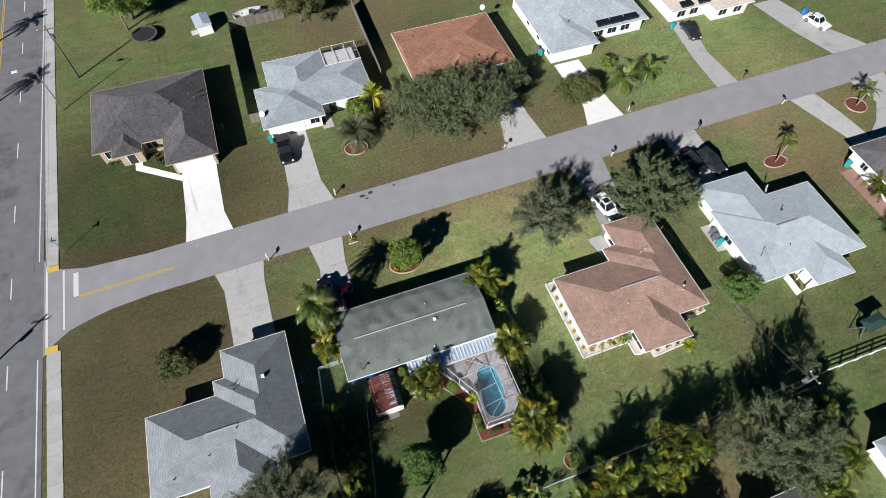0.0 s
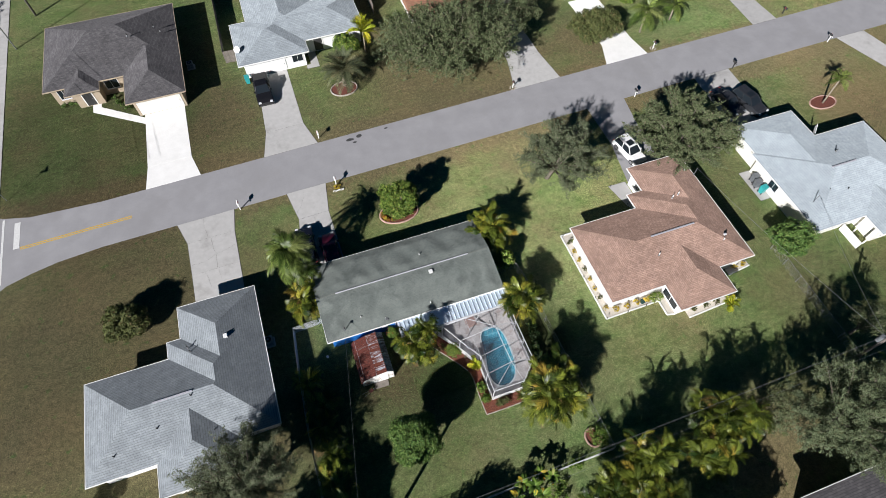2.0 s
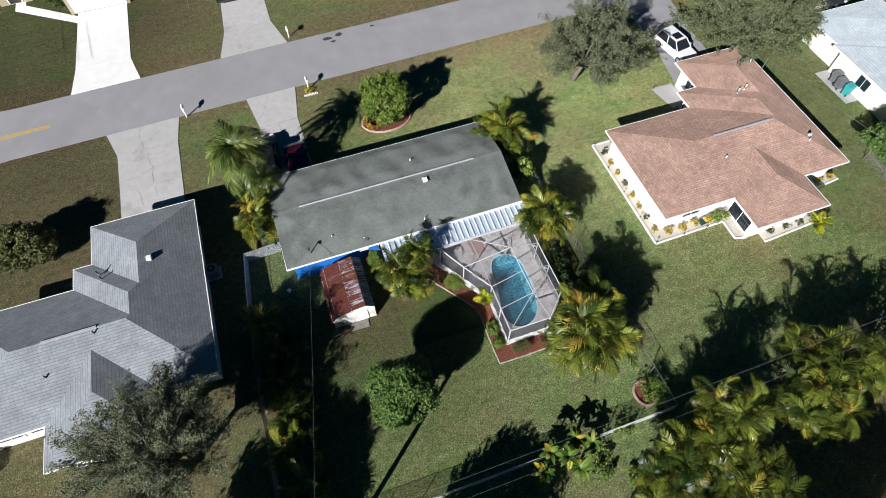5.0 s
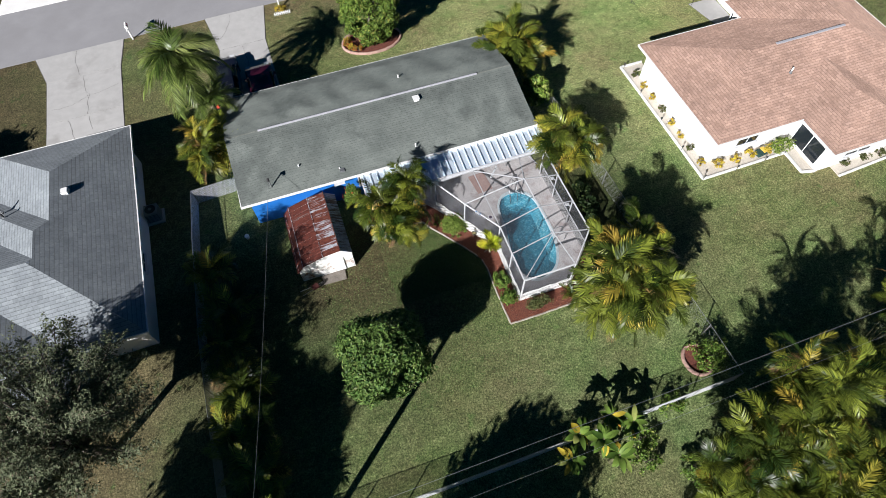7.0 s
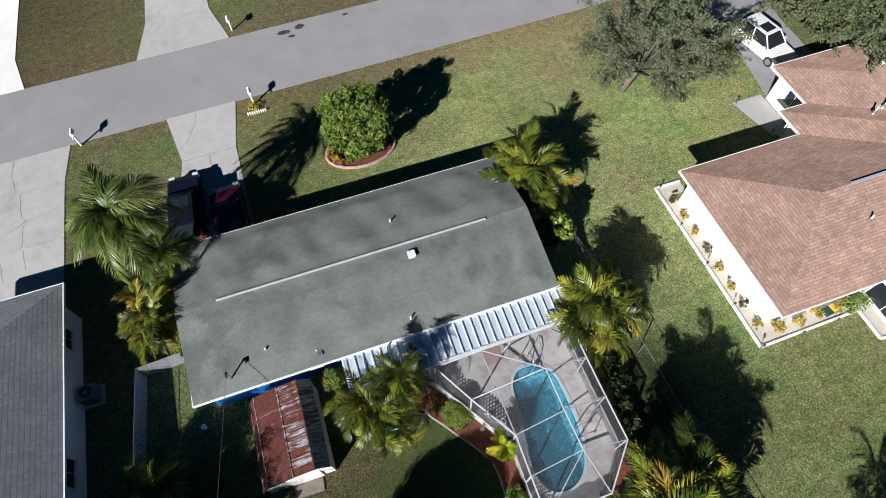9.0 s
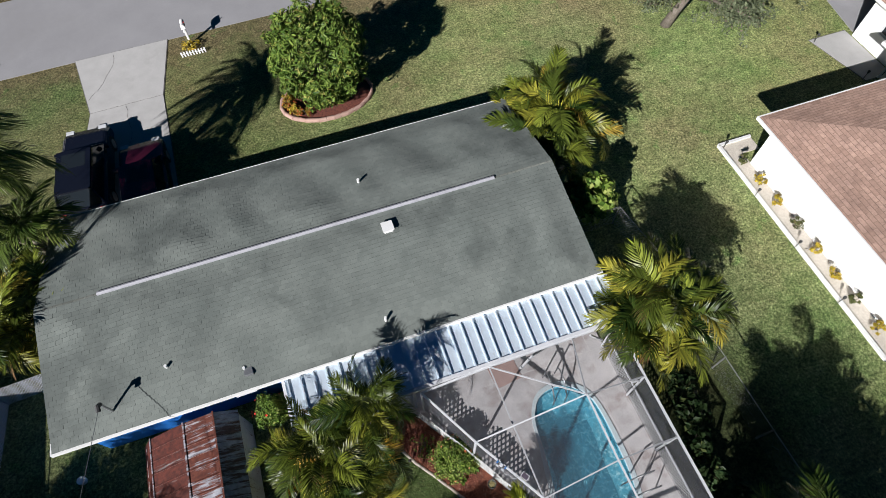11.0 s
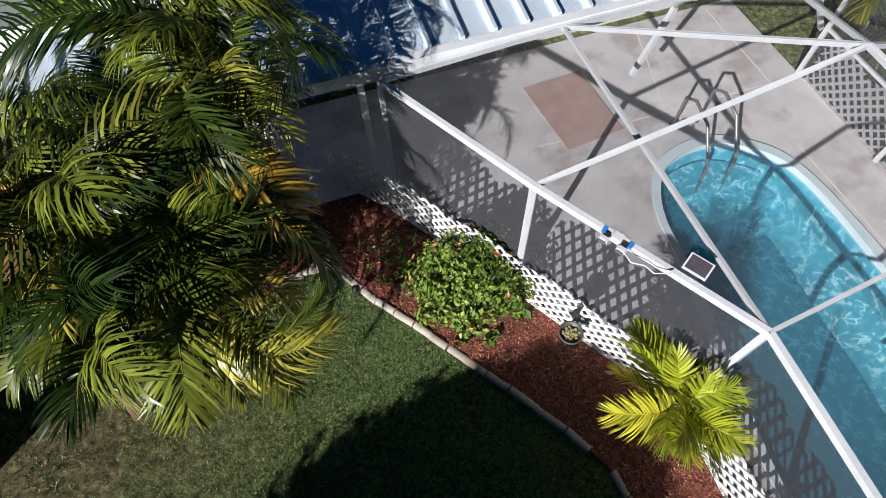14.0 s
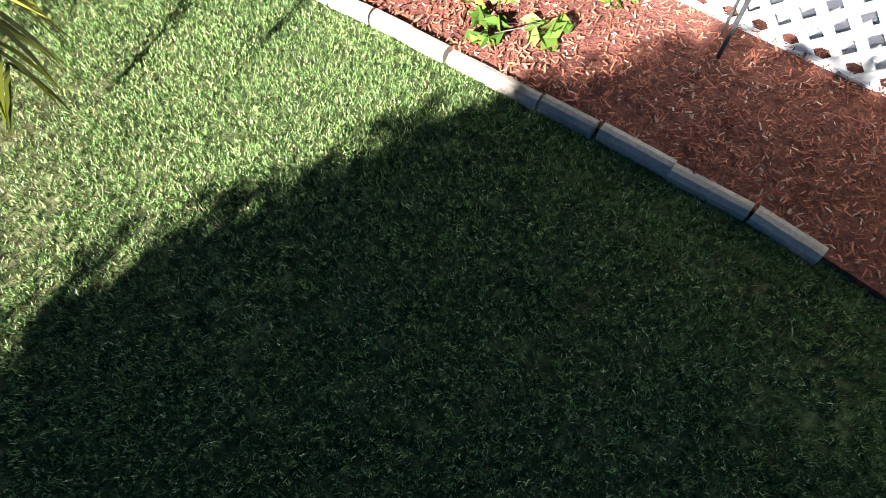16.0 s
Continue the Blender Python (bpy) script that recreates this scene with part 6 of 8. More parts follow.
def shrub(x, y, rx, ry, rz, leaf_mat, label, clumps=40, per=40, leaf=0.06, name="shrub", z=0.0, category="shrub", group="", mid=None, trunk_r=0.03, limbs=5, clump_r=None, flowers=None, aspect=0.5):
    t = tree(name, x, y, z, mid if mid is not None else rz * 0.85, rx, ry, rz, clumps, per, leaf, clump_r or max(rx, ry) * 0.3, leaf_mat, label, trunk_r, limbs, category=category, group=group, aspect=aspect, hollow=0.5, flat=0.6)
    if flowers:
        mt, k, s = flowers
        d = rng.normal(0, 1, (k, 3))
        d[:, 2] = np.abs(d[:, 2]) + 0.3
        d /= np.linalg.norm(d, axis=1)[:, None]
        m = mid if mid is not None else rz * 0.85
        for q in d:
            bm = bmesh.new()
            c = bm.verts.new((0, 0, -0.01))
            ring = [bm.verts.new((s * (1 if i % 2 else 0.45) * math.cos(i * math.pi / 5), s * (1 if i % 2 else 0.45) * math.sin(i * math.pi / 5), 0.012)) for i in range(10)]
            for i in range(10):
                bm.faces.new((c, ring[i], ring[(i + 1) % 10]))
            at = Vector((q[0] * rx * 1.12, q[1] * ry * 1.12, q[2] * rz * 1.15 + m))
            bmesh.ops.transform(bm, matrix=Matrix.Translation(at) @ Vector(q).to_track_quat("Z", "Y").to_matrix().to_4x4(), verts=bm.verts[:])
            part("flower", bm, M[mt], t, placed=False)
    return t


# the lot of the pool
tree("citrus_tree", 1.09, -31.05, 0, 2.95, 2.0, 2.0, 1.7, 720, 64, 0.09, 0.34, "round_leaf", "dense round dark-green citrus tree on the lawn", 0.14, 10, hollow=0.68, flat=0.8, gap=-0.05)
tree("mango_tree", 6.9, -6.95, 0.05, 2.55, 2.05, 1.8, 2.15, 260, 90, 0.125, 0.36, "mango_leaf", "bushy bright green mango tree in a ring bed", 0.13, 10, hollow=0.68, flat=1.0, aspect=0.33)
areca(3.62, -22.86, 1.15, 3.4, 17, "large clump of yellow-green areca palms by the canopy", 7, 0.9, ARECA_FINE, least=0.5, pitches=(-0.35, 0.75))
areca(5.05, -22.15, 0.45, 3.85, 5, "tall areca palms beside the canopy edge", 6, 0.85, ARECA_FINE, least=0.9, pitches=(0.0, 0.9))
areca(3.75, -23.0, 0.6, 1.9, 5, "low yellowing areca palms at the corner of the mulch bed", 6, 0.8, ARECA_SUN, least=0.6, pitches=(-0.4, 0.6))
areca(14.6, -13.6, 1.5, 3.5, 22, "clump of golden areca palms at the house corner", 8, 1.0, ARECA_MID)
areca(14.3, -22.1, 1.05, 3.4, 12, "clump of areca palms beside the screen cage", 8, 1.0, ARECA_MID)
areca(13.95, -30.8, 1.8, 4.7, 24, "wide clump of areca palms behind the pool cage", 8, 1.05, ARECA_MID, least=0.3)
areca(13.1, -31.5, 1.3, 4.3, 20, "tall areca palms behind the pool cage", 9, 1.15, least=0.3)
areca(14.9, -21.6, 0.9, 3.4, 9, "clump of areca palms beside the screen cage", 8, 1.0, least=0.3)
areca(-4.75, -15.6, 1.0, 3.7, 15, "clump of areca palms at the gable wall", 7, 0.95, ARECA_MID)
palm(-5.2, -12.0, 5.6, PLUME, 28, "feathery queen palm beside the driveway", 0.16, (0.2, 0.2), 0.98, dead=3, low=-0.45)
palm(-4.3, -12.9, 3.2, PLUME, 14, "low queen palm at the house wall", 0.14, (0.1, 0.0), 0.8)
small_palm = areca(8.34, -26.08, 0.14, 1.2, 3, "small golden-green palm in the mulch bed", 8, 0.79, BRIGHT, "", 0.0, "palm_plant")
shrub(6.98, -23.85, 0.70, 0.66, 0.42, "hibiscus_leaf", "flowering hibiscus shrub with orange blooms in the mulch", 120, 80, 0.036, flowers=("flower", 16, 0.045), aspect=0.6)
shrub(6.2, -23.15, 0.45, 0.42, 0.2, "hibiscus_leaf", "thin straggly plants in the mulch", 20, 8, 0.045)
for x, y in ((6.72, -24.42), (7.05, -24.52), (7.5, -24.35), (6.35, -23.35)):
    shrub(x, y, 0.12, 0.12, 0.07, "hedge_leaf", "broad-leaved seedling at the edge of the mulch", 6, 3, 0.085, aspect=0.6, group="seedlings in the mulch", limbs=3, trunk_r=0.008)
shrub(8.15, -28.1, 0.42, 0.5, 0.42, "hedge_leaf", "bright green shrub in the mulch bed", 36, 40, 0.06)
shrub(8.15, -29.2, 0.48, 0.42, 0.42, "hedge_leaf", "bright green shrub in the mulch bed", 36, 40, 0.06)
shrub(9.6, -29.95, 0.7, 0.32, 0.35, "bush_leaf", "mixed low shrubs behind the lattice", 40, 30, 0.06)
shrub(12.7, -29.7, 0.5, 0.4, 0.4, "yellow_leaf", "golden low shrub in the mulch bed", 30, 30, 0.06)
areca(11.4, -30.0, 0.1, 0.35, 2, "small tufted palm in the mulch bed", 7, 0.5, ARECA, "", 0.1, "palm_plant")
shrub(2.02, -20.82, 0.5, 0.46, 0.85, "hedge_leaf", "hibiscus bush with red flowers by the wall", 110, 50, 0.05, mid=1.4, flowers=("red_flower", 11, 0.05))
shrub(14.95, -16.85, 0.95, 0.95, 0.95, "hibiscus_leaf", "large-leaved green bush at the gable", 130, 18, 0.14, aspect=0.8, mid=1.4)
shrub(16.15, -35.5, 0.95, 0.85, 0.65, "hedge_leaf", "green shrub growing in a ring bed", 45, 40, 0.07)
for i in range(6):
    shrub(14.7 + random.uniform(-0.5, 0.8), -24 - i * 0.95, 0.6, 0.5, 0.34, "shade_leaf", "broad-leaved plants along the fence, coloured as in shade", 18, 16, 0.12, aspect=0.6, group="plants along the fence")
for i in range(6):
    a = 2.9 + i * 0.22
    shrub(6.85 + 1.75 * math.cos(a), -6.75 + 1.08 * math.sin(a), 0.30, 0.26, 0.24, "croton_leaf" if i % 3 else "yellow_leaf", "low orange and yellow croton in the tree bed", 14, 20, 0.06, group="crotons in the tree bed", z=0.04, limbs=3)
# corner lot
shrub(-21.6, -11.3, 2.0, 1.9, 1.6, "bush_leaf", "round yellowish-green bush on the dry lawn", 190, 80, 0.12, mid=1.3, category="bush", clump_r=0.45)
branching_tree(-12.4, -30.4, 5.6, 3.9, 3.6, 2.9, 46, 28, 54, 0.062, "thin_leaf", "sparse grey-green tree beside the hipped roof", 0.22)
shrub(-25.3, -27.2, 1.1, 1.0, 0.9, "bush_leaf", "bush at the house corner", 50, 50, 0.08, category="bush")
for x, y, r, h in ((-6.5, -22.5, 0.8, 1.5), (-5.9, -25.2, 0.9, 2.0), (-6.0, -27.4, 0.7, 1.6), (-5.8, -29.6, 0.8, 1.9), (-5.8, -31.7, 0.9, 2.3), (-5.8, -33.9, 1.0, 2.6), (-5.7, -35.8, 0.9, 2.6)):
    areca(x, y, r * 0.85, h * 0.72, round(9 * r), "dark areca palms in a row along the boundary fence", 6, 0.9)
tree("oak_tree", -2.9, -45.0, 0, 5.6, 3.2, 3.0, 2.2, 260, 60, 0.15, 0.6, "oak_leaf", "oak beyond the rear fence", 0.24, 12)
# out-of-view tree, added so its shadow darkens the boundary row
tree("oak_tree", -16.2, -41.8, 0, 7.0, 3.4, 3.2, 2.8, 420, 90, 0.16, 0.8, "oak_leaf", "tall unseen oak added to shade the boundary palms", 0.3, 14)
# brown-roofed house and its neighbours
branching_tree(24.2, -7.7, 4.0, 4.4, 4.2, 2.7, 30, 24, 44, 0.085, "thin_leaf", "spreading grey-green oak with thin foliage", 0.22, (1.0, -0.7))
branching_tree(39.2, -9.4, 4.3, 5.2, 5.0, 2.9, 44, 26, 50, 0.105, "oak_leaf", "dense grey-green oak by the driveway", 0.28)
branching_tree(20.8, 14.3, 4.1, 9.0, 5.0, 3.1, 56, 26, 46, 0.135, "oak_leaf", "wide grey-green oak on the far verge", 0.3, fluff=0.24)
shrub(40.6, 12.8, 3.4, 2.8, 2.1, "bush_leaf", "olive-green spreading bush by a driveway", 220, 80, 0.15, category="bush", clump_r=0.6)
shrub(43.4, -24.6, 2.2, 2.0, 1.9, "round_leaf", "bushy dark green tree at the fence", 170, 70, 0.12, category="tree", mid=2.0, clump_r=0.42, trunk_r=0.1)
palm(6.3, 15.0, 2.3, DATE, 70, "stout grey-green date palm", 0.35, scale=1.45, low=-0.5, high_pitch=1.35)
shrub(8.0, 21.0, 1.7, 1.3, 1.3, "mango_leaf", "green shrub beside the porch", 110, 70, 0.15, category="bush")
palm(10.4, 20.4, 3.2, BRIGHT, 16, "yellow-green palm by the porch", 0.1, scale=1.9)
palm(47.3, 11.6, 3.2, QUEEN, 18, "green palm at the driveway edge", 0.14, scale=1.2)
palm(52.6, 12.6, 2.4, QUEEN, 16, "green palm on the lawn", 0.13, scale=1.05)
shrub(48.6, 17.8, 1.4, 1.2, 1.2, "mango_leaf", "green shrubs before the porch", 60, 40, 0.1, category="bush")
palm(61.8, -8.3, 3.4, QUEEN, 16, "slender palm in a ring bed", 0.10, (0.5, 0.3), scale=0.72)
palm(80.9, -2.9, 3.0, QUEEN, 14, "palm in the drive circle", 0.11, scale=0.8)
areca(45.6, -10.2, 0.9, 2.2, 8, "yellow palms at the house corner")
areca(70.5, -17.5, 1.3, 2.6, 9, "yellow palms by the terrace")
areca(67.0, -25.5, 1.6, 2.6, 10, "yellow palms at the garden edge")
areca(34.2, -28.4, 0.35, 0.9, 5, "bright yellow-green palm at the house wall", 6, 0.8, BRIGHT)
shrub(27.75, -25.35, 0.72, 0.5, 0.55, "hibiscus_leaf", "bright green shrub by the kerb", 30, 40, 0.06)
for i in range(8):
    y = -16.6 - i * 1.16
    shrub(22.62, y, 0.27, 0.27, 0.26, "yellow_leaf" if i % 3 else "bush_leaf", "small golden shrub in the pebble bed", 12, 30, 0.045, group="golden shrubs along the wall", z=0.04)
for i in range(4):
    shrub(23.5 + i * 1.15, -25.2, 0.36, 0.33, 0.32, "yellow_leaf", "small golden shrub in the pebble bed", 14, 34, 0.05, group="golden shrubs along the wall", z=0.04)
for x in (30.6, 32.0, 33.2, 37.2, 38.2):
    shrub(x, -27.75 if x < 35 else -24.95, 0.32, 0.25, 0.3, "yellow_leaf" if x > 35 else "bush_leaf", "small shrub in the pebble bed", 12, 30, 0.05, group="golden shrubs along the wall", z=0.04)
# rear boundary
for x, y, r, h in ((12.8, -41.0, 1.3, 3.6), (15.4, -39.8, 1.6, 4.6), (18.2, -38.9, 1.7, 5.0), (14.5, -43.2, 1.4, 3.8), (17.5, -42.4, 1.5, 4.6), (24.4, -37.8, 1.7, 5.0), (26.6, -38.8, 1.6, 5.2), (23.4, -40.0, 1.4, 4.4), (37.9, -46.4, 1.4, 3.8), (40.4, -44.6, 1.6, 4.2), (39.3, -42.2, 1.4, 4.0), (41.8, -39.8, 1.2, 3.6), (12.2, -45.5, 1.3, 3.2)):
    areca(x, y, r, h * 1.18, round(12 * r), "yellow-green areca palms along the rear boundary", 8, 0.82)
branching_tree(34.9, -41.5, 5.0, 5.3, 4.4, 3.2, 42, 26, 46, 0.105, "olive_leaf", "broad silvery-green tree near the rear fence", 0.28, name="olive_tree", aspect=0.32)
tree("oak_tree", 29.8, -38.8, 0, 3.0, 2.2, 1.8, 1.9, 110, 45, 0.09, 0.55, "oak_leaf", "dark tree behind the fence", 0.18, 12)
tree("oak_tree", 43.5, -34.8, 0, 3.0, 1.6, 1.6, 1.6, 70, 45, 0.09, 0.5, "oak_leaf", "tree at the boundary", 0.16, 10)
# never in view; added to cast shade among the rear palms
tree("oak_tree", 14.8, -50.8, 0, 7.2, 3.6, 3.4, 2.6, 260, 60, 0.16, 0.75, "oak_leaf", "tall unseen oak added to shade the rear lawn", 0.28, 12)
for x, y in ((-21.5, 21.2), (-20.9, 20.4), (-20.4, 19.7), (-22.0, 22.2), (-20.0, 21.6), (-19.8, 20.6), (-27.9, 22.8), (-27.0, 22.8), (-26.3, 22.7)):
    shrub(x, y, 0.4, 0.35, 0.32, "round_leaf", "small dark shrub by the white garden path", 16, 26, 0.06, group="shrubs by the white garden path")
# behind the first houses over the road
branching_tree(-23.0, 56.5, 4.5, 6.0, 4.0, 3.2, 34, 20, 18, 0.19, "mango_leaf", "tall yellow-green tree behind a lawn", 0.3, fluff=0.35)
palm(-24, 53.5, 4.5, QUEEN, 14, "palm beside a trampoline", 0.15)
branching_tree(4.5, 46.0, 4.0, 4.6, 3.8, 3.0, 26, 18, 18, 0.16, "bush_leaf", "half-bare olive-green tree in a back garden", 0.25, fluff=0.3)
branching_tree(9.0, 51.0, 4.0, 4.2, 3.4, 2.8, 24, 18, 18, 0.16, "bush_leaf", "half-bare olive-green tree in a back garden", 0.25, fluff=0.3)
tree("oak_tree", 32.0, 17.5, 0, 3.2, 2.0, 2.6, 2.0, 90, 50, 0.15, 0.55, "oak_leaf", "dark tree beside the terracotta roof", 0.18, 10)

# ---- banana plants ----
def banana(x, y, high, leaves, label="banana plant with split yellowing leaves"):
    t = empty("banana_plant", x, y, 0, random.uniform(0, 360), label, "plant", "banana plants")
    part("stem", tube(bmesh.new(), [(0, 0, -0.05), (0.03, 0.02, high * 0.6), (0, 0, high)], [0.12, 0.09, 0.05], 8), M["cane"], t, placed=False, smooth=True)
    for k in range(leaves):
        bm = bmesh.new()
        ln, w = random.uniform(0.5, 0.85), random.uniform(0.11, 0.17)
        lift, dr = random.uniform(0.4, 0.9), random.uniform(0.9, 1.4)
        rows = []
        for i in range(9):
            s = i / 8
            ww = w * math.sin(math.pi * min(1, 0.12 + s * 0.9)) ** 0.6
            z = ln * (lift * s - dr * 0.5 * s * s)
            rows.append([bm.verts.new((ln * s, q * ww, z + abs(q) * 0.25 * ww)) for q in (-1, 0, 1)])
        for a, b in zip(rows, rows[1:]):
            for q in (0, 1):
                bm.faces.new((a[q], b[q], b[q + 1], a[q + 1]))
        ob = part("leaf", bm, M["yellow_leaf" if random.random() < 0.15 else "hedge_leaf"], t, placed=False, smooth=True)
        ob.matrix_basis = pose(0, 0, high - 0.05, 0, 0, k * 137.5 + random.uniform(-15, 15))


for x, y, h in ((8.2, -36.9, 1.6), (9.0, -37.5, 1.9), (9.9, -36.7, 1.5), (9.4, -38.3, 1.7), (7.4, -37.8, 1.5), (10.8, -37.2, 1.3)):
    banana(x, y, h, 14)
for i in range(8):
    shrub(11.6 + random.uniform(-0.8, 1.8), -37 - i * 0.9, 0.7, 0.6, 0.45, "hedge_leaf", "weedy green plants along the rear fence", 18, 26, 0.08, group="weeds along the rear fence")
for i in range(16):
    r = random.uniform(0.0, 0.36)
    a = random.uniform(0, 6.28)
    bm = bmesh.new()
    bmesh.ops.create_icosphere(bm, subdivisions=1, radius=random.uniform(0.007, 0.016), matrix=pose(8.18 + r * math.cos(a), -25.95 + r * math.sin(a), 0.05, 0, 0, i * 40) @ Matrix.Diagonal((1.4, 1, 0.6, 1)))
    tagged(part("stone", bm, M["white_paint"]), "small white stone lying on the mulch", "stone", "white stones on the mulch")
part("trunk", tube(bmesh.new(), [(8.30, -26.12, 0.0), (8.31, -26.12, 0.10), (8.29, -26.07, 0.5), (8.26, -26.0, 1.15)], [0.07, 0.055, 0.04, 0.03], 10), M["palm_trunk"], small_palm, "ringed grey trunk base", smooth=True)


# ---- vehicles ----
def wheel(parent, x, y, r, w):
    tyre = part("wheel", tube(bmesh.new(), [(x, y - w / 2, r), (x, y - w * 0.42, r), (x, y + w * 0.42, r), (x, y + w / 2, r)], [r * 0.9, r, r, r * 0.9], 18), M["rubber"], parent, placed=False, smooth=False)
    s = 1 if y > 0 else -1
    part("rim", tube(bmesh.new(), [(x, y + s * w * 0.3, r), (x, y + s * (w / 2 + 0.012), r)], [r * 0.66, r * 0.6], 14), M["steel"], tyre, placed=False)


def car(x, y, heading, paint_name, colour, label, style="suv", size=(4.5, 1.8, 1.65), category="car"):
    """A car along +x: lower body, glazed cabin, roof, wheels, lamps, mirrors."""
    L, W, H = size
    pm = car_paint(paint_name, colour)
    c = empty("car" if category == "car" else "pickup_truck", x, y, 0.03, heading, label, category)
    shoulder = H * 0.58
    prof = [(-L / 2, 0.35), (-L / 2 + 0.05, shoulder * 0.92), (-L / 2 + 0.35, shoulder), (L * 0.18, shoulder), (L * 0.40, shoulder * 0.90), (L / 2 - 0.04, shoulder * 0.72), (L / 2, 0.35), (L / 2 - 0.2, 0.25), (-L / 2 + 0.2, 0.25)]
    bm = bmesh.new()
    rings = []
    for yy, k in ((-W / 2, 0.97), (-W / 2 + 0.12, 1.0), (W / 2 - 0.12, 1.0), (W / 2, 0.97)):
        rings.append([bm.verts.new((px * (1 if abs(yy) < W / 2 else 0.985), yy, pz * (1 if abs(yy) < W / 2 else k * 0.96))) for px, pz in prof])
    n_ = len(prof)
    for a, b in zip(rings, rings[1:]):
        for i in range(n_):
            bm.faces.new((a[i], a[(i + 1) % n_], b[(i + 1) % n_], b[i]))
    bm.faces.new(rings[0][::-1])
    bm.faces.new(rings[-1])
    bmesh.ops.recalc_face_normals(bm, faces=bm.faces[:])
    bmesh.ops.bevel(bm, geom=bm.edges[:], offset=0.03, segments=2, affect="EDGES")
    body = part("body", bm, pm, c, placed=False)
    x0, x1 = {"suv": (-L * 0.46, L * 0.22), "sedan": (-L * 0.36, L * 0.2), "pickup": (-L * 0.12, L * 0.22)}[style]
    t0, t1 = {"suv": (-L * 0.40, L * 0.06), "sedan": (-L * 0.22, L * 0.05), "pickup": (-L * 0.08, L * 0.10)}[style]
    b, t = W / 2 - 0.09, W / 2 - 0.27
    g = bmesh.new()
    lo = [g.verts.new(v) for v in ((x0, -b, shoulder - 0.03), (x1, -b, shoulder - 0.05), (x1, b, shoulder - 0.05), (x0, b, shoulder - 0.03))]
    hi = [g.verts.new(v) for v in ((t0, -t, H - 0.07), (t1, -t, H - 0.07), (t1, t, H - 0.07), (t0, t, H - 0.07))]
    for i in range(4):
        g.faces.new((lo[i], lo[(i + 1) % 4], hi[(i + 1) % 4], hi[i]))
    g.faces.new(hi)
    part("window", g, M["glass"], c, "dark tinted glass", placed=False)
    r = box(bmesh.new(), t0 - 0.04, t1 + 0.04, -t - 0.03, t + 0.03, H - 0.068, H)
    bmesh.ops.bevel(r, geom=r.edges[:], offset=0.03, segments=2, affect="EDGES")
    roof = part("roof", r, pm, c, placed=False)
    if style == "suv":
        part("sunroof", boxed(t1 - 0.95, t1 - 0.2, -t + 0.2, t - 0.2, H - 0.01, H + 0.006), M["glass"], roof, placed=False)
    for (ax, az), (bx_, bz) in (((x0, shoulder), (t0, H - 0.05)), ((x1, shoulder), (t1, H - 0.05)), (((x0 + x1) / 2, shoulder), ((t0 + t1) / 2, H - 0.05))):
        for s in (-1, 1):
            part("pillar", bar(bmesh.new(), (ax, s * (b + 0.004), az - 0.03), (bx_, s * (t + 0.004), bz), 0.07, 0.05), pm, c, placed=False)
    if style == "pickup":
        part("load_bed", boxed(-L / 2 + 0.15, -L * 0.13, -W / 2 + 0.16, W / 2 - 0.16, shoulder - 0.2, shoulder + 0.012), M["dark_metal"], c, "dark covered load bed", placed=False)
    for wx in (-L * 0.31, L * 0.32):
        for s in (-1, 1):
            wheel(c, wx, s * (W / 2 - 0.09), 0.34, 0.22)
    for s in (-1, 1):
        part("headlight", boxed(L / 2 - 0.22, L / 2 - 0.01, s * W * 0.36 - 0.16, s * W * 0.36 + 0.16, shoulder * 0.66, shoulder * 0.80), M["aluminium"], c, placed=False)
        part("tail_light", boxed(-L / 2 - 0.01, -L / 2 + 0.1, s * W * 0.4 - 0.1, s * W * 0.4 + 0.1, shoulder * 0.65, shoulder * 0.9), M["red_flower"], c, placed=False)
        part("mirror", boxed(x1 - 0.35, x1 - 0.22, s * (W / 2 + 0.06) - 0.08, s * (W / 2 + 0.06) + 0.08, shoulder, shoulder + 0.15), pm, c, placed=False)
    part("bumper", boxed(L / 2 - 0.12, L / 2 + 0.03, -W / 2 + 0.12, W / 2 - 0.12, 0.3, 0.48), M["dark_metal"], c, placed=False)
    return c


car(34.75, -7.6, -80, "white_car_paint", (0.80, 0.80, 0.80), "white estate car parked on the asphalt drive", "suv", (4.25, 1.78, 1.6))
car(-3.95, 17.0, -90, "black_car_paint", (0.012, 0.012, 0.014), "black pickup truck parked on a pale drive", "pickup", (5.5, 1.95, 1.8), "pickup")
car(-1.3, -9.6, 92, "maroon_car_paint", (0.045, 0.006, 0.016), "dark maroon car parked in the house's shade", "suv", (4.6, 1.8, 1.6))
car(-3.6, -8.1, 88, "dark_blue_car_paint", (0.008, 0.010, 0.018), "dark blue car parked under the palms", "suv", (4.7, 1.85, 1.65))
car(52.6, -5.5, -78, "grey_car_paint", (0.03, 0.032, 0.036), "dark grey estate car beside the oak", "suv", (4.8, 1.85, 1.7))
car(50.2, -4.6, -80, "grey_car_paint", (0.03, 0.032, 0.036), "dark grey saloon half hidden by the oak", "sedan", (4.6, 1.8, 1.45))
car(66.3, 20.8, -95, "grey_car_paint", (0.03, 0.032, 0.036), "dark grey saloon on a concrete drive", "sedan", (4.7, 1.85, 1.5))
car(88.3, 15.6, -75, "white_car_paint", (0.80, 0.80, 0.80), "white car with a blue cover behind it", "sedan", (4.6, 1.85, 1.5))


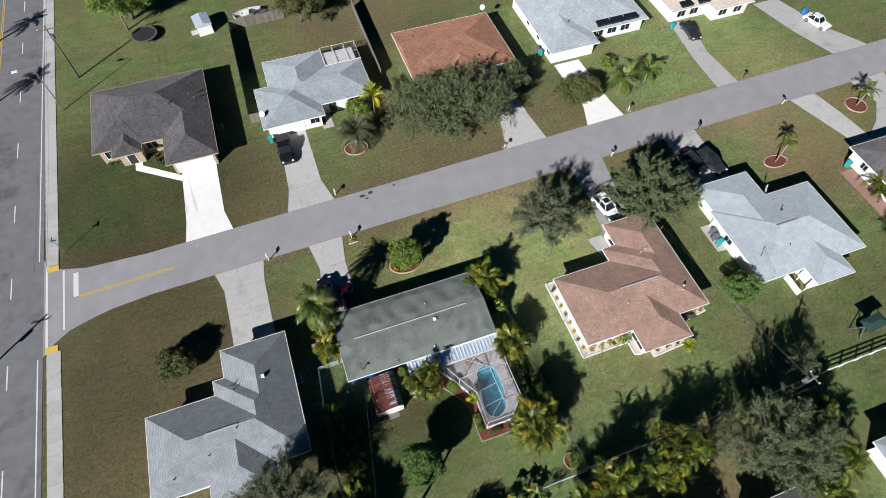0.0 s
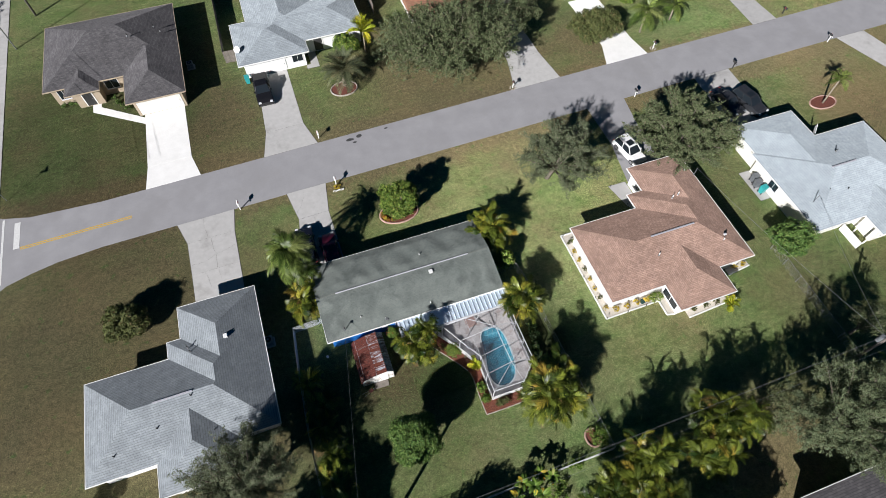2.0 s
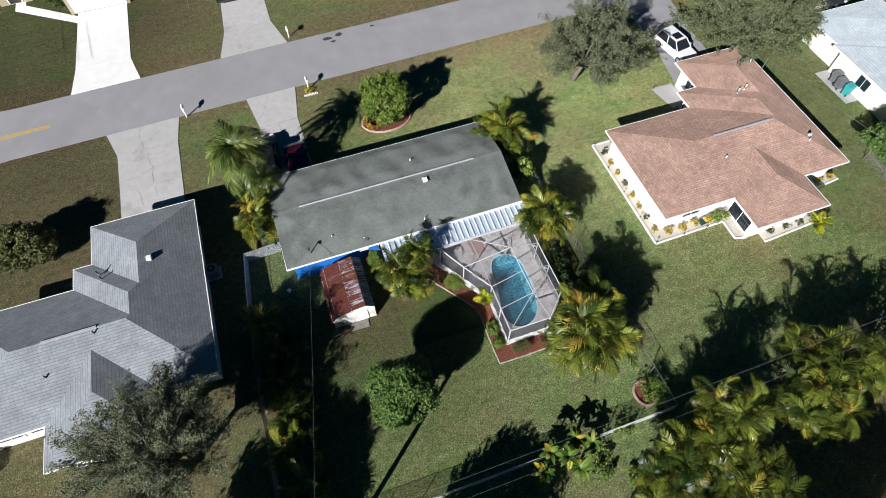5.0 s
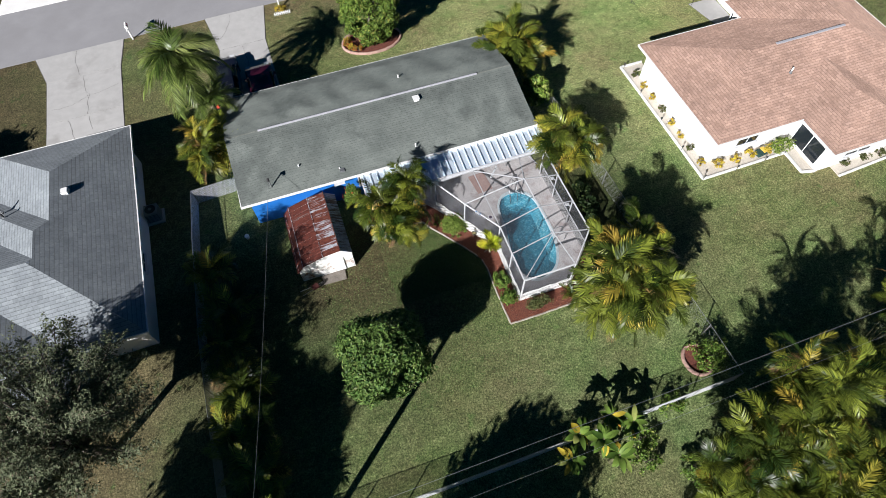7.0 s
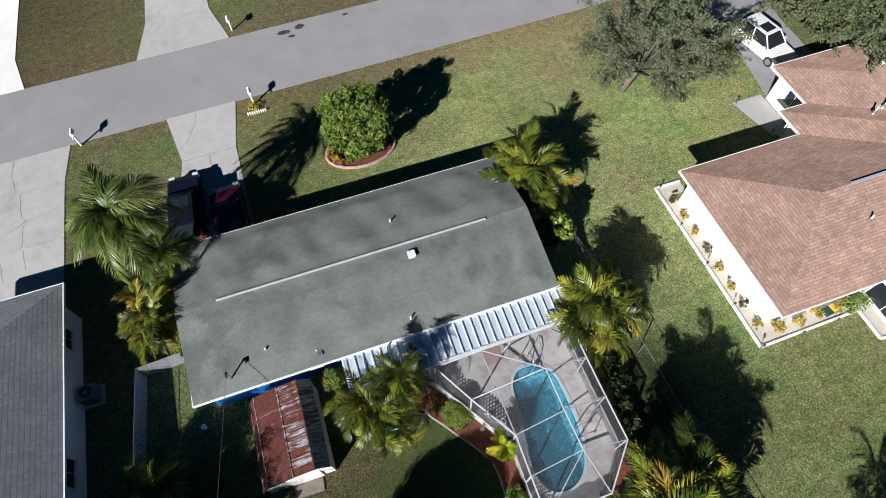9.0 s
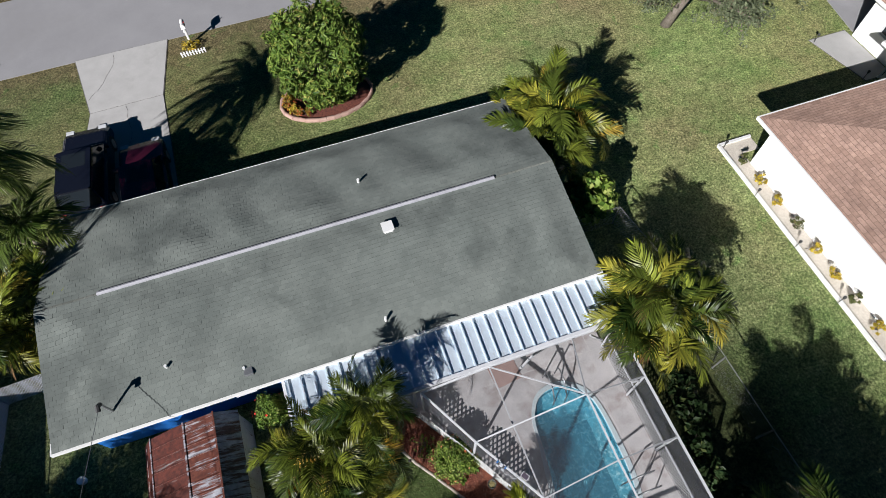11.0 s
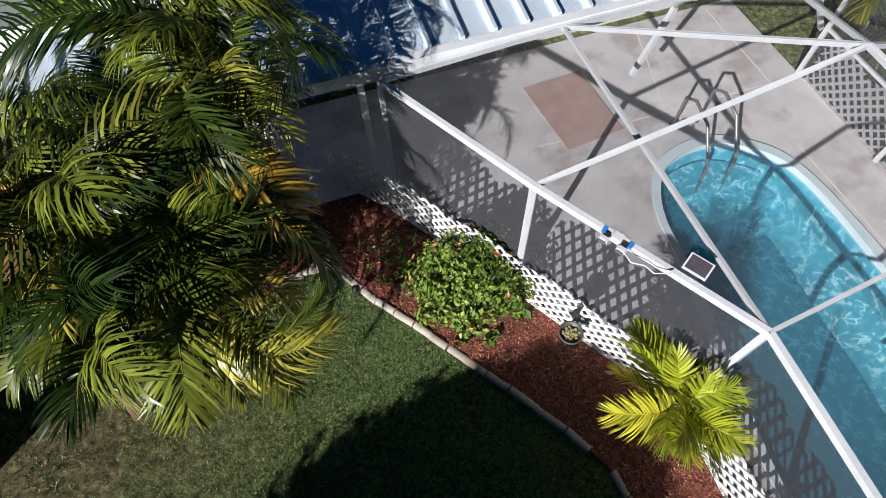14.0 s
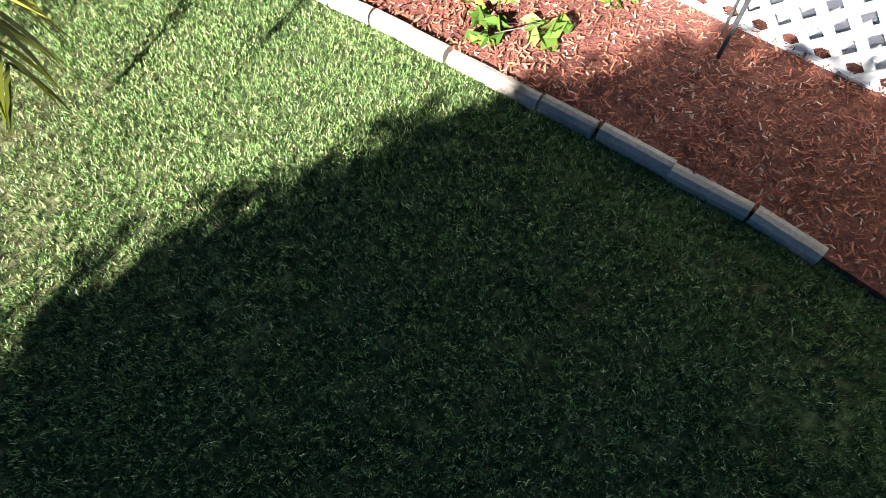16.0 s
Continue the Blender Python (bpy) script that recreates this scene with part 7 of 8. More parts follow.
# ---- street furniture ----
def mailbox(x, y, side, post_mat, box_mat, label, ring=False):
    """A curved-top letter box on a post, its door towards the road."""
    t = empty("mailbox", x, y, 0, 0 if side > 0 else 180, label, "mailbox", "mailboxes along the street")
    part("post", boxed(-0.05, 0.05, -0.05, 0.05, -0.1, 1.0, bevel=0.008), M[post_mat], t, placed=False)
    part("arm", boxed(-0.04, 0.04, -0.3, 0.35, 0.88, 0.95), M[post_mat], t, placed=False)
    bm = bmesh.new()
    pr = [(-0.1, 0.955), (0.1, 0.955), (0.1, 1.09)] + [(0.1 * math.cos(a), 1.09 + 0.1 * math.sin(a)) for a in (0.5, 1.1, 1.57, 2.04, 2.64)] + [(-0.1, 1.09)]
    f = [[bm.verts.new((px, yy, pz)) for px, pz in pr] for yy in (-0.12, 0.38)]
    k = len(pr)
    for i in range(k):
        bm.faces.new((f[0][i], f[0][(i + 1) % k], f[1][(i + 1) % k], f[1][i]))
    bm.faces.new(f[0][::-1])
    bm.faces.new(f[1])
    b = part("letter_box", bm, M[box_mat], t, placed=False)
    part("flag", boxed(0.102, 0.112, 0.1, 0.14, 1.0, 1.2), M["red_flower"], b, placed=False)
    if ring:
        for i in range(7):
            a = i * 0.9
            part("border_stone", boxed(0.35 * math.cos(a) - 0.09, 0.35 * math.cos(a) + 0.09, 0.35 * math.sin(a) - 0.07, 0.35 * math.sin(a) + 0.07, -0.05, 0.1, bevel=0.02), M["edging"], t, placed=False)
    return t


mailbox(1.25, -0.75, 1, "white_paint", "white_paint", "white mailbox in a small flower bed")
mailbox(-9.55, -0.5, 1, "white_paint", "white_paint", "white mailbox on a white post")
mailbox(0.95, 7.0, -1, "white_paint", "white_paint", "white mailbox beside the drive apron")
mailbox(40.2, 0.55, 1, "white_paint", "dark_metal", "dark mailbox on a white post")
mailbox(26.35, 7.25, -1, "white_paint", "dark_metal", "dark mailbox with a stone-edged foot", True)
mailbox(47.2, 7.95, -1, "white_paint", "dark_metal", "dark mailbox on a pale post", True)
mailbox(54.9, 0.9, 1, "dark_metal", "dark_metal", "black mailbox on a dark post")
mailbox(70.3, 1.2, 1, "white_paint", "dark_metal", "dark mailbox at the drive mouth")
mailbox(68.3, 8.3, -1, "dark_metal", "dark_metal", "black mailbox on the verge")
shrub(1.25, -1.15, 0.45, 0.35, 0.22, "yellow_leaf", "golden flowers round the mailbox foot", 16, 26, 0.05)
pf = empty("picket_fence", 1.3, -1.6, 0, 0, "tiny white picket fence before a flower bed", "fence")
for i in range(9):
    part("picket", boxed(0.72 + i * 0.14, 0.79 + i * 0.14, -1.62, -1.6, 0, 0.28), M["white_paint"], pf)
part("rail", boxed(0.7, 1.94, -1.598, -1.58, 0.12, 0.16), M["white_paint"], pf)

sg = empty("street_sign", -34.0, 9.4, 0, 0, "green street name sign on a steel post", "street sign")
part("post", tube(bmesh.new(), [(-34.0, 9.4, -0.1), (-34.0, 9.4, 2.9)], 0.035, 8), M["steel"], sg)
part("blade", boxed(-34.4, -33.6, 9.38, 9.42, 2.65, 2.85), M["teal_plastic"], sg)
part("blade", boxed(-34.02, -33.98, 9.0, 9.8, 2.86, 3.06), M["teal_plastic"], sg)

def utility_pole(x, y, high, arm, turn, label="wooden utility pole with a crossarm"):
    t = empty("utility_pole", x, y, 0, turn, label, "utility pole", "utility poles")
    part("pole", tube(bmesh.new(), [(0, 0, -0.2), (0, 0, high)], [0.16, 0.11], 10), M["pole_wood"], t, placed=False, smooth=True)
    part("crossarm", boxed(-arm / 2, arm / 2, -0.045, 0.045, high - 0.58, high - 0.47), M["pole_wood"], t, placed=False)
    for s in (-0.45, 0.05, 0.45):
        part("insulator", tube(bmesh.new(), [(s * arm, 0, high - 0.47), (s * arm, 0, high - 0.27)], [0.06, 0.04], 8), M["white_paint"], t, placed=False)
    part("transformer", tube(bmesh.new(), [(0.28, 0, high - 2.2), (0.28, 0, high - 1.4)], 0.2, 12), M["grey_plastic"], t, placed=False)
    return t


utility_pole(39.6, -37.35, 8.6, 1.4, 90)
utility_pole(-4.7, -37.7, 8.6, 1.6, 90)
utility_pole(-32.0, 43.7, 9.4, 2.6, 0, "tall wooden utility pole beside the main road")
utility_pole(84.5, -37.0, 8.6, 2.0, 90)
# unseen pole placed for its shadow line, standing in for a lamp post
utility_pole(-48.4, -9.6, 9.0, 2.0, 0, "tall wooden utility pole beside the main road")


def street_lamp(x, y, high, reach, label="street lamp with a flat white head"):
    t = empty("street_lamp", x, y, 0, 0, label, "street lamp")
    part("pole", tube(bmesh.new(), [(0, 0, -0.1), (0, 0, high * 0.7), (0, 0, high)], [0.09, 0.07, 0.055], 10), M["steel"], t, placed=False)
    a = part("arm", tube(bmesh.new(), [(0, 0, high - 0.1), (reach * 0.5, 0, high + 0.25), (reach, 0, high + 0.3)], 0.035, 8), M["steel"], t, placed=False)
    part("head", boxed(reach - 0.35 if reach > 0 else reach - 0.5, reach + 0.5 if reach > 0 else reach + 0.35, -0.22, 0.22, high + 0.24, high + 0.36, bevel=0.03), M["white_paint"], a, placed=False)


street_lamp(-34.3, 36.8, 7.6, -2.2)
wires = empty("power_line", 10, -37.4, 7.9, 0, "sagging overhead power cables", "cable")


def cable(a, b, sag, r=0.011):
    a, b = Vector(a), Vector(b)
    pts = [tuple(a.lerp(b, s) + Vector((0, 0, -4 * sag * s * (1 - s)))) for s in (i / 16 for i in range(17))]
    part("cable", tube(bmesh.new(), pts, r, 5), M["steel"], wires)


for dy, z, r in ((-0.75, 8.35, 0.005), (0.1, 8.35, 0.005), (0.3, 7.0, 0.009)):
    cable((39.6, -37.35 + dy, z), (-4.7, -37.7 + dy, z), 0.7, r)
    cable((-4.7, -37.7 + dy, z), (-50, -38.0 + dy, z), 0.7, r)
    cable((39.6, -37.35 + dy, z), (84.5, -37.0 + dy, z), 0.7, r)
cable((-4.7, -37.6, 7.4), (-2.05, -19.92, 3.56), 0.35, 0.008)
cable((39.6, -37.2, 7.4), (38.2, -14.4, 3.6), 0.35, 0.012)
cable((39.6, -37.2, 7.4), (47.5, -22.0, 4.2), 0.35, 0.012)
for dx in (-1.2, 0.0, 1.2):
    cable((-32 + dx, 43.7, 9.1), (-33.5 + dx, 120, 9.1), 0.8, 0.015)
    cable((-32 + dx, 43.7, 9.1), (-31.0 + dx, 0, 9.1), 0.5, 0.015)
part("service_mast", tube(bmesh.new(), [(38.2, -14.4, 2.3), (38.2, -14.4, 3.65)], 0.035, 8), M["steel"], C, "electric service mast")
part("service_mast", tube(bmesh.new(), [(47.5, -22.0, 2.5), (47.5, -22.0, 4.25)], 0.035, 8), M["steel"], D, "electric service mast")


# ---- fences ----
def chain_fence(points, label="galvanised chain-link fence with steel posts", high=1.2, step=2.4):
    pts = [Vector(p) for p in points]
    f = empty("chain_link_fence", pts[0].x, pts[0].y, 0, 0, label, "fence", "chain-link fences")
    for a, b in zip(pts, pts[1:]):
        d = b - a
        k = max(1, round(d.length / step))
        for j in range(k + 1):
            p = a + d * j / k
            part("post", tube(bmesh.new(), [(p.x, p.y, -0.1), (p.x, p.y, high + 0.03)], 0.028, 7), M["steel"], f)
        part("top_rail", tube(bmesh.new(), [(*a, high), (*b, high)], 0.014, 6), M["steel"], f)
        u = d.normalized()
        vs, fs = [], []
        pitch = 0.11
        for way in (1, -1):
            x = -high
            while x < d.length:
                s0, s1 = max(0, x), min(d.length, x + high)
                if s1 > s0:
                    z0, z1 = (s0 - x), (s1 - x)
                    if way < 0:
                        z0, z1 = high - z0, high - z1
                    p, q = a + u * s0, a + u * s1
                    nrm = Vector((-u.y, u.x)) * 0.004
                    i = len(vs)
                    vs += [(p.x + nrm.x, p.y + nrm.y, z0), (p.x - nrm.x, p.y - nrm.y, z0 + 0.015), (q.x - nrm.x, q.y - nrm.y, z1 + 0.015), (q.x + nrm.x, q.y + nrm.y, z1)]
                    fs.append((i, i + 1, i + 2, i + 3))
                x += pitch
        ob = new("wire_mesh", mesh_from("wire_mesh", vs, fs, M["wire"]))
        tagged(hang(ob, f), kind="stuff")


chain_fence([(-4.0, -16.95), (-6.75, -17.1), (-7.05, -20.5), (-7.4, -26.5), (-7.5, -36.9)])
chain_fence([(13.5, -17.6), (16.0, -17.5), (16.25, -19.0), (16.45, -26.5), (16.8, -36.9)])
chain_fence([(16.8, -36.9), (5.0, -36.95), (-7.5, -36.9)])
chain_fence([(42.3, -24.2), (42.15, -30.5), (42.1, -36.9)])


def board_fence(a, b, high=1.8, label="weathered wooden board fence"):
    a, b = Vector(a), Vector(b)
    d = b - a
    f = empty("board_fence", a.x, a.y, 0, math.degrees(math.atan2(d.y, d.x)), label, "fence", "board fences")
    k = int(d.length / 0.155)
    me = mesh_from("board", *((lambda w, t, h: ([(0, -t, 0), (w, -t, 0), (w, t, 0), (0, t, 0), (0, -t, h), (w, -t, h), (w, t, h), (0, t, h)], [(3, 2, 1, 0), (4, 5, 6, 7), (0, 1, 5, 4), (1, 2, 6, 5), (2, 3, 7, 6), (3, 0, 4, 7)]))(0.145, 0.011, high)), M["wood_fence"])
    for j in range(k):
        ob = new("board", me)
        ob.parent = f
        ob.matrix_basis = pose(j * 0.155, random.uniform(-0.006, 0.006), random.uniform(-0.02, 0.03))
    for z in (0.35, 1.45):
        part("rail", boxed(0, d.length, 0.014, 0.055, z, z + 0.09), M["wood_fence"], f, placed=False)
    return f


board_fence((-7.5, 47.6), (-7.7, 24.3))
board_fence((-7.7, 24.3), (-5.5, 24.3))
board_fence((13.7, 46.8), (13.6, 27.6))
board_fence((-7.4, 47.7), (2.0, 47.9))
wf = empty("rail_fence", 54, -36.4, 0, 0, "white vinyl rail fence at the rear boundary", "fence")
for i in range(12):
    part("post", boxed(47.0 + i * 2.2, 47.14 + i * 2.2, -36.47, -36.33, 0, 1.3), M["white_paint"], wf)
for z in (0.35, 0.75, 1.15):
    part("rail", boxed(47.0, 71.4, -36.42, -36.38, z, z + 0.13), M["white_paint"], wf)


# ---- yard things ----
def ac_unit(x, y, rz=0):
    t = empty("air_conditioner", x, y, 0, rz, "grey air-conditioning condenser on a pad", "air conditioner", "air conditioners")
    part("pad", boxed(-0.5, 0.5, -0.5, 0.5, -0.05, 0.08), M["concrete"], t, placed=False)
    part("casing", boxed(-0.38, 0.38, -0.38, 0.38, 0.08, 0.85, bevel=0.03), M["steel"], t, placed=False)
    fg = part("fan_guard", tube(bmesh.new(), [(0, 0, 0.852), (0, 0, 0.875)], 0.3, 18), M["dark_metal"], t, placed=False)
    part("hub", tube(bmesh.new(), [(0, 0, 0.876), (0, 0, 0.89)], 0.1, 12), M["steel"], fg, placed=False)
    for i in range(6):
        part("louvre", boxed(-0.34, 0.34, -0.392, -0.381, 0.18 + i * 0.1, 0.22 + i * 0.1), M["grey_plastic"], t, placed=False)


ac_unit(-9.22, -17.3)
ac_unit(-12.2, 25.0)


def bin_(x, y, mat_name, rz, label):
    t = empty("wheelie_bin", x, y, 0.03, rz, label, "bin", "wheelie bins")
    bm = bmesh.new()
    lo = [bm.verts.new(v) for v in ((-0.22, -0.25, 0.04), (0.22, -0.25, 0.04), (0.22, 0.25, 0.04), (-0.22, 0.25, 0.04))]
    hi = [bm.verts.new(v) for v in ((-0.29, -0.34, 0.95), (0.29, -0.34, 0.95), (0.29, 0.34, 0.98), (-0.29, 0.34, 0.98))]
    for i in range(4):
        bm.faces.new((lo[i], lo[(i + 1) % 4], hi[(i + 1) % 4], hi[i]))
    bm.faces.new(lo[::-1])
    bm.faces.new(hi)
    part("bin_body", bm, M[mat_name], t, placed=False)
    part("lid", boxed(-0.31, 0.31, -0.38, 0.37, 0.985, 1.05, bevel=0.025), M[mat_name], t, placed=False)
    for s in (-0.25, 0.25):
        part("wheel", tube(bmesh.new(), [(s - 0.03, 0.26, 0.1), (s + 0.03, 0.26, 0.1)], 0.1, 10), M["rubber"], t, placed=False)


bin_(46.0, -15.9, "grey_plastic", 90, "dark grey wheelie bin by the wall")
bin_(45.8, -16.7, "grey_plastic", 80, "dark grey wheelie bin by the wall")
bin_(45.9, -17.6, "teal_plastic", 95, "teal wheelie bin by the wall")
bin_(-5.5, 19.5, "teal_plastic", 0, "teal wheelie bin by the garage")
bin_(39.7, 24.0, "teal_plastic", 0, "teal wheelie bin beside the white house")
bin_(39.6, 25.0, "grey_plastic", 0, "grey wheelie bin beside the white house")
bin_(64.0, 22.8, "teal_plastic", 0, "teal wheelie bin by the porch")
bin_(70.8, -12.4, "teal_plastic", 0, "teal wheelie bin by the garage wall")
bin_(88.0, 18.6, "blue_plastic", 0, "blue wheelie bin behind the white car")
drive([[(45.2, -14.5), (46.5, -14.5), (46.5, -18.6), (45.2, -18.6)]], "concrete", "pale concrete bin pad by the wall", 0.03, "path")
drive([[(30.2, -11.2), (32.3, -11.2), (32.3, -14.4), (30.9, -14.4)]], "concrete", "pale concrete doorstep slab beside the garage", 0.03, "path")
drive([[(69.3, -13.0), (71.4, -13.0), (71.4, -21.0), (69.3, -21.0)]], "paver", "reddish paved side terrace of a house", 0.03, "terrace")
drive([[(2.3, 19.6), (3.9, 19.6), (3.9, 22.6), (2.9, 22.6), (2.9, 20.3), (2.3, 20.3)]], "concrete", "pale concrete porch step by the garage", 0.05, "path")

tr = empty("trampoline", -21.3, 50.3, 0, 0, "round black trampoline with a pale rim", "trampoline")
part("mat", tube(bmesh.new(), [(-21.3, 50.3, 0.82), (-21.3, 50.3, 0.83)], 1.85, 28), M["dark_metal"], tr)
rim = bmesh.new()
for i in range(28):
    a, b = 2 * math.pi * i / 28, 2 * math.pi * (i + 1) / 28
    q = [rim.verts.new((-21.3 + r * math.cos(t), 50.3 + r * math.sin(t), z)) for r, t, z in ((1.86, a, 0.84), (2.15, a, 0.84), (2.15, b, 0.84), (1.86, b, 0.84))]
    rim.faces.new(q)
bmesh.ops.remove_doubles(rim, verts=rim.verts[:], dist=1e-4)
bmesh.ops.solidify(rim, geom=rim.faces[:], thickness=0.04)
part("pad", rim, M["steel"], tr)
for i in range(6):
    a = i * math.pi / 3
    part("leg", tube(bmesh.new(), [(-21.3 + 2.1 * math.cos(a), 50.3 + 2.1 * math.sin(a), 0), (-21.3 + 2.1 * math.cos(a), 50.3 + 2.1 * math.sin(a), 0.82)], 0.03, 6), M["steel"], tr)
ws = empty("garden_shed", -11.6, 49.2, 0, 8, "small white garden shed with a ramp", "shed")
part("wall", boxed(-1.2, 1.2, -1.5, 1.5, 0, 1.9), M["white_paint"], ws, placed=False)
part("roof", hip(bmesh.new(), -1.35, 1.35, -1.65, 1.65, 1.95, 0.25, "sn"), M["white_metal"], ws, placed=False)
part("ramp", boxed(-2.3, -1.25, -0.6, 0.6, 0, 0.08), M["concrete"], ws, placed=False)
tl = empty("boat_trailer", -4.0, 50.3, 0, 15, "white boat on a trailer in a back garden", "boat")
hb = bmesh.new()
secs = []
for px, w, z in ((-2.4, 0.8, 0.5), (-1, 0.95, 0.45), (0.8, 0.9, 0.45), (2.0, 0.5, 0.55), (2.6, 0.05, 0.75)):
    secs.append([hb.verts.new(v) for v in ((px, -w, 1.1), (px, -w * 0.75, z), (px, 0, z - 0.15), (px, w * 0.75, z), (px, w, 1.1))])
for a, b in zip(secs, secs[1:]):
    for i in range(4):
        hb.faces.new((a[i], b[i], b[i + 1], a[i + 1]))
hb.faces.new(secs[0])
bmesh.ops.solidify(hb, geom=hb.faces[:], thickness=0.05)
part("hull", hb, M["white_paint"], tl, placed=False)
part("trailer_frame", boxed(-2.4, 3.2, -0.5, 0.5, 0.25, 0.35), M["steel"], tl, placed=False)
part("console", boxed(-0.6, 0.3, -0.3, 0.3, 0.5, 1.4, bevel=0.05), M["white_paint"], tl, placed=False)
for s in (-0.75, 0.75):
    wheel(tl, -0.6, s, 0.3, 0.18)

swing = empty("garden_swing", 55.2, -33.6, 0, 5, "wooden garden swing with a dark green canopy", "swing")
for x in (-1.5, 1.5):
    for s in (-0.8, 0.8):
        part("leg", bar(bmesh.new(), (x, s, 0), (x, 0, 2.0), 0.09), M["pole_wood"], swing, placed=False)
part("top_beam", bar(bmesh.new(), (-1.6, 0, 2.0), (1.6, 0, 2.0), 0.1), M["pole_wood"], swing, placed=False)
part("canopy", hip(bmesh.new(), -1.5, 1.5, -0.8, 0.8, 2.1, 0.3, "", 0.05), M["canvas"], swing, placed=False)
part("seat", boxed(-1.1, 1.1, -0.35, 0.3, 0.45, 0.55, bevel=0.03), M["canvas"], swing, placed=False)
part("backrest", boxed(-1.1, 1.1, 0.3, 0.38, 0.5, 1.0, bevel=0.02), M["canvas"], swing, placed=False)


def dish(x, y, z, aim, h):
    t = part("satellite_dish", tube(bmesh.new(), [(x, y, z), (x + 0.05 * math.cos(aim), y + 0.05 * math.sin(aim), z + 0.04), (x + 0.14 * math.cos(aim), y + 0.14 * math.sin(aim), z + 0.12)], [0.03, 0.25, 0.42], 14), M["white_paint"], h, "pale satellite dish")
    part("mast", tube(bmesh.new(), [(x, y, z - 0.6), (x, y, z)], 0.03, 6), M["steel"], t)


dish(-5.6, 22.3, 3.1, 4.2, F)
dish(33.6, 34.8, 3.3, 4.0, G)
part("flag_pole", bar(bmesh.new(), (54.6, -14.2, 1.6), (55.6, -12.8, 2.8), 0.04), M["white_paint"], D)
part("flag", bar(bmesh.new(), (55.1, -13.5, 1.9), (55.65, -12.75, 2.5), 0.03, 0.6), M["white_paint"], D)
for i, (x, y) in enumerate(((51.9, -25.4), (51.9, -26.9))):
    part("porch_post", boxed(x - 0.06, x + 0.06, y - 0.06, y + 0.06, 0, 2.2), M["white_paint"], D)
part("porch_rail", boxed(50.7, 50.8, -27.2, -24.6, 0.0, 1.0), M["white_paint"], D)

# dish garden on a stake beside the lattice
pp = empty("bird_bath", 7.78, -25.0, 0.03, 0, "dark bowl of dry moss on a stake", "bird bath")
bw = bmesh.new()
prof = [(0.02, 0.50), (0.085, 0.52), (0.13, 0.58), (0.14, 0.63), (0.127, 0.63), (0.11, 0.58), (0.02, 0.55)]
rings = [[bw.verts.new((r * math.cos(2 * math.pi * i / 20), r * math.sin(2 * math.pi * i / 20), z)) for i in range(20)] for r, z in prof]
for a, b in zip(rings, rings[1:]):
    for i in range(20):
        bw.faces.new((a[i], a[(i + 1) % 20], b[(i + 1) % 20], b[i]))
bowl = part("bowl", bw, M["pot"], pp, placed=False, smooth=True)
for i in range(14):
    a, r = i * 2.4, 0.095 * math.sqrt((i + 0.5) / 14)
    ms_ = bmesh.new()
    bmesh.ops.create_icosphere(ms_, subdivisions=2, radius=random.uniform(0.016, 0.032), matrix=Matrix.Translation((r * math.cos(a), r * math.sin(a), 0.592)) @ Matrix.Diagonal((1, 1, 0.6, 1)))
    for v in ms_.verts:
        v.co += Vector((random.uniform(-1, 1), random.uniform(-1, 1), random.uniform(-1, 1))) * 0.007
    part("moss_clump", ms_, M["straw"], bowl, placed=False)
part("stake", tube(bmesh.new(), [(0, 0, -0.1), (0, 0, 0.52)], 0.012, 8), M["dark_metal"], pp, placed=False)
orn = part("ornament_stake", tube(bmesh.new(), [(0.1, 0.14, 0.0), (0.1, 0.14, 1.0)], 0.008, 6), M["dark_metal"], pp, placed=False)
part("figure", boxed(0.06, 0.14, 0.11, 0.17, 0.72, 0.86, bevel=0.02), M["dark_metal"], orn, placed=False)
for x, y, r in ((2.56, -22.66, 12), (2.9, -22.72, -8), (3.22, -22.68, 25), (3.0, -22.42, 4)):
    tagged(part("paving_stone", box(bmesh.new(), -0.15, 0.15, -0.1, 0.1, 0.0, 0.05, pose(x, y, 0.0, 0, 0, r)), M["edging"]), "loose grey paving stone at the palm foot", "paving stone", "loose paving stones")
sl = empty("garden_light", 5.62, -23.45, 0, 0, "small dark solar path light at the edging", "garden light")
part("stake", tube(bmesh.new(), [(0, 0, 0), (0, 0, 0.18)], 0.012, 6), M["dark_metal"], sl, placed=False)
part("lamp_head", tube(bmesh.new(), [(0, 0, 0.18), (0, 0, 0.22), (0, 0, 0.24)], [0.05, 0.055, 0.01], 10), M["dark_metal"], sl, placed=False)
for x, y in ((22.3, -15.7), (22.1, -18.3), (22.1, -20.9), (22.1, -23.4), (22.15, -25.8), (24.4, -25.85), (26.4, -25.85), (30.3, -11.4), (30.8, -14.3)):
    pl_ = empty("path_light", x, y, 0, 0, "black post light beside the pebble bed", "garden light", "post lights round the brown-roofed house")
    part("post", tube(bmesh.new(), [(0, 0, 0), (0, 0, 0.42)], 0.015, 6), M["dark_metal"], pl_, placed=False)
    part("lamp_head", tube(bmesh.new(), [(0, 0, 0.42), (0, 0, 0.52), (0, 0, 0.56)], [0.05, 0.06, 0.02], 10), M["dark_metal"], pl_, placed=False)
rc = empty("garden_tool", -1.35, -25.1, 0, 20, "small dark red barrow beside the shed", "barrow")
part("tray", boxed(-0.2, 0.2, -0.15, 0.15, 0.25, 0.4, bevel=0.04), M["old_red"], rc, placed=False)
part("wheel", tube(bmesh.new(), [(0.4, -0.04, 0.16), (0.4, 0.04, 0.16)], 0.16, 12), M["rubber"], rc, placed=False)
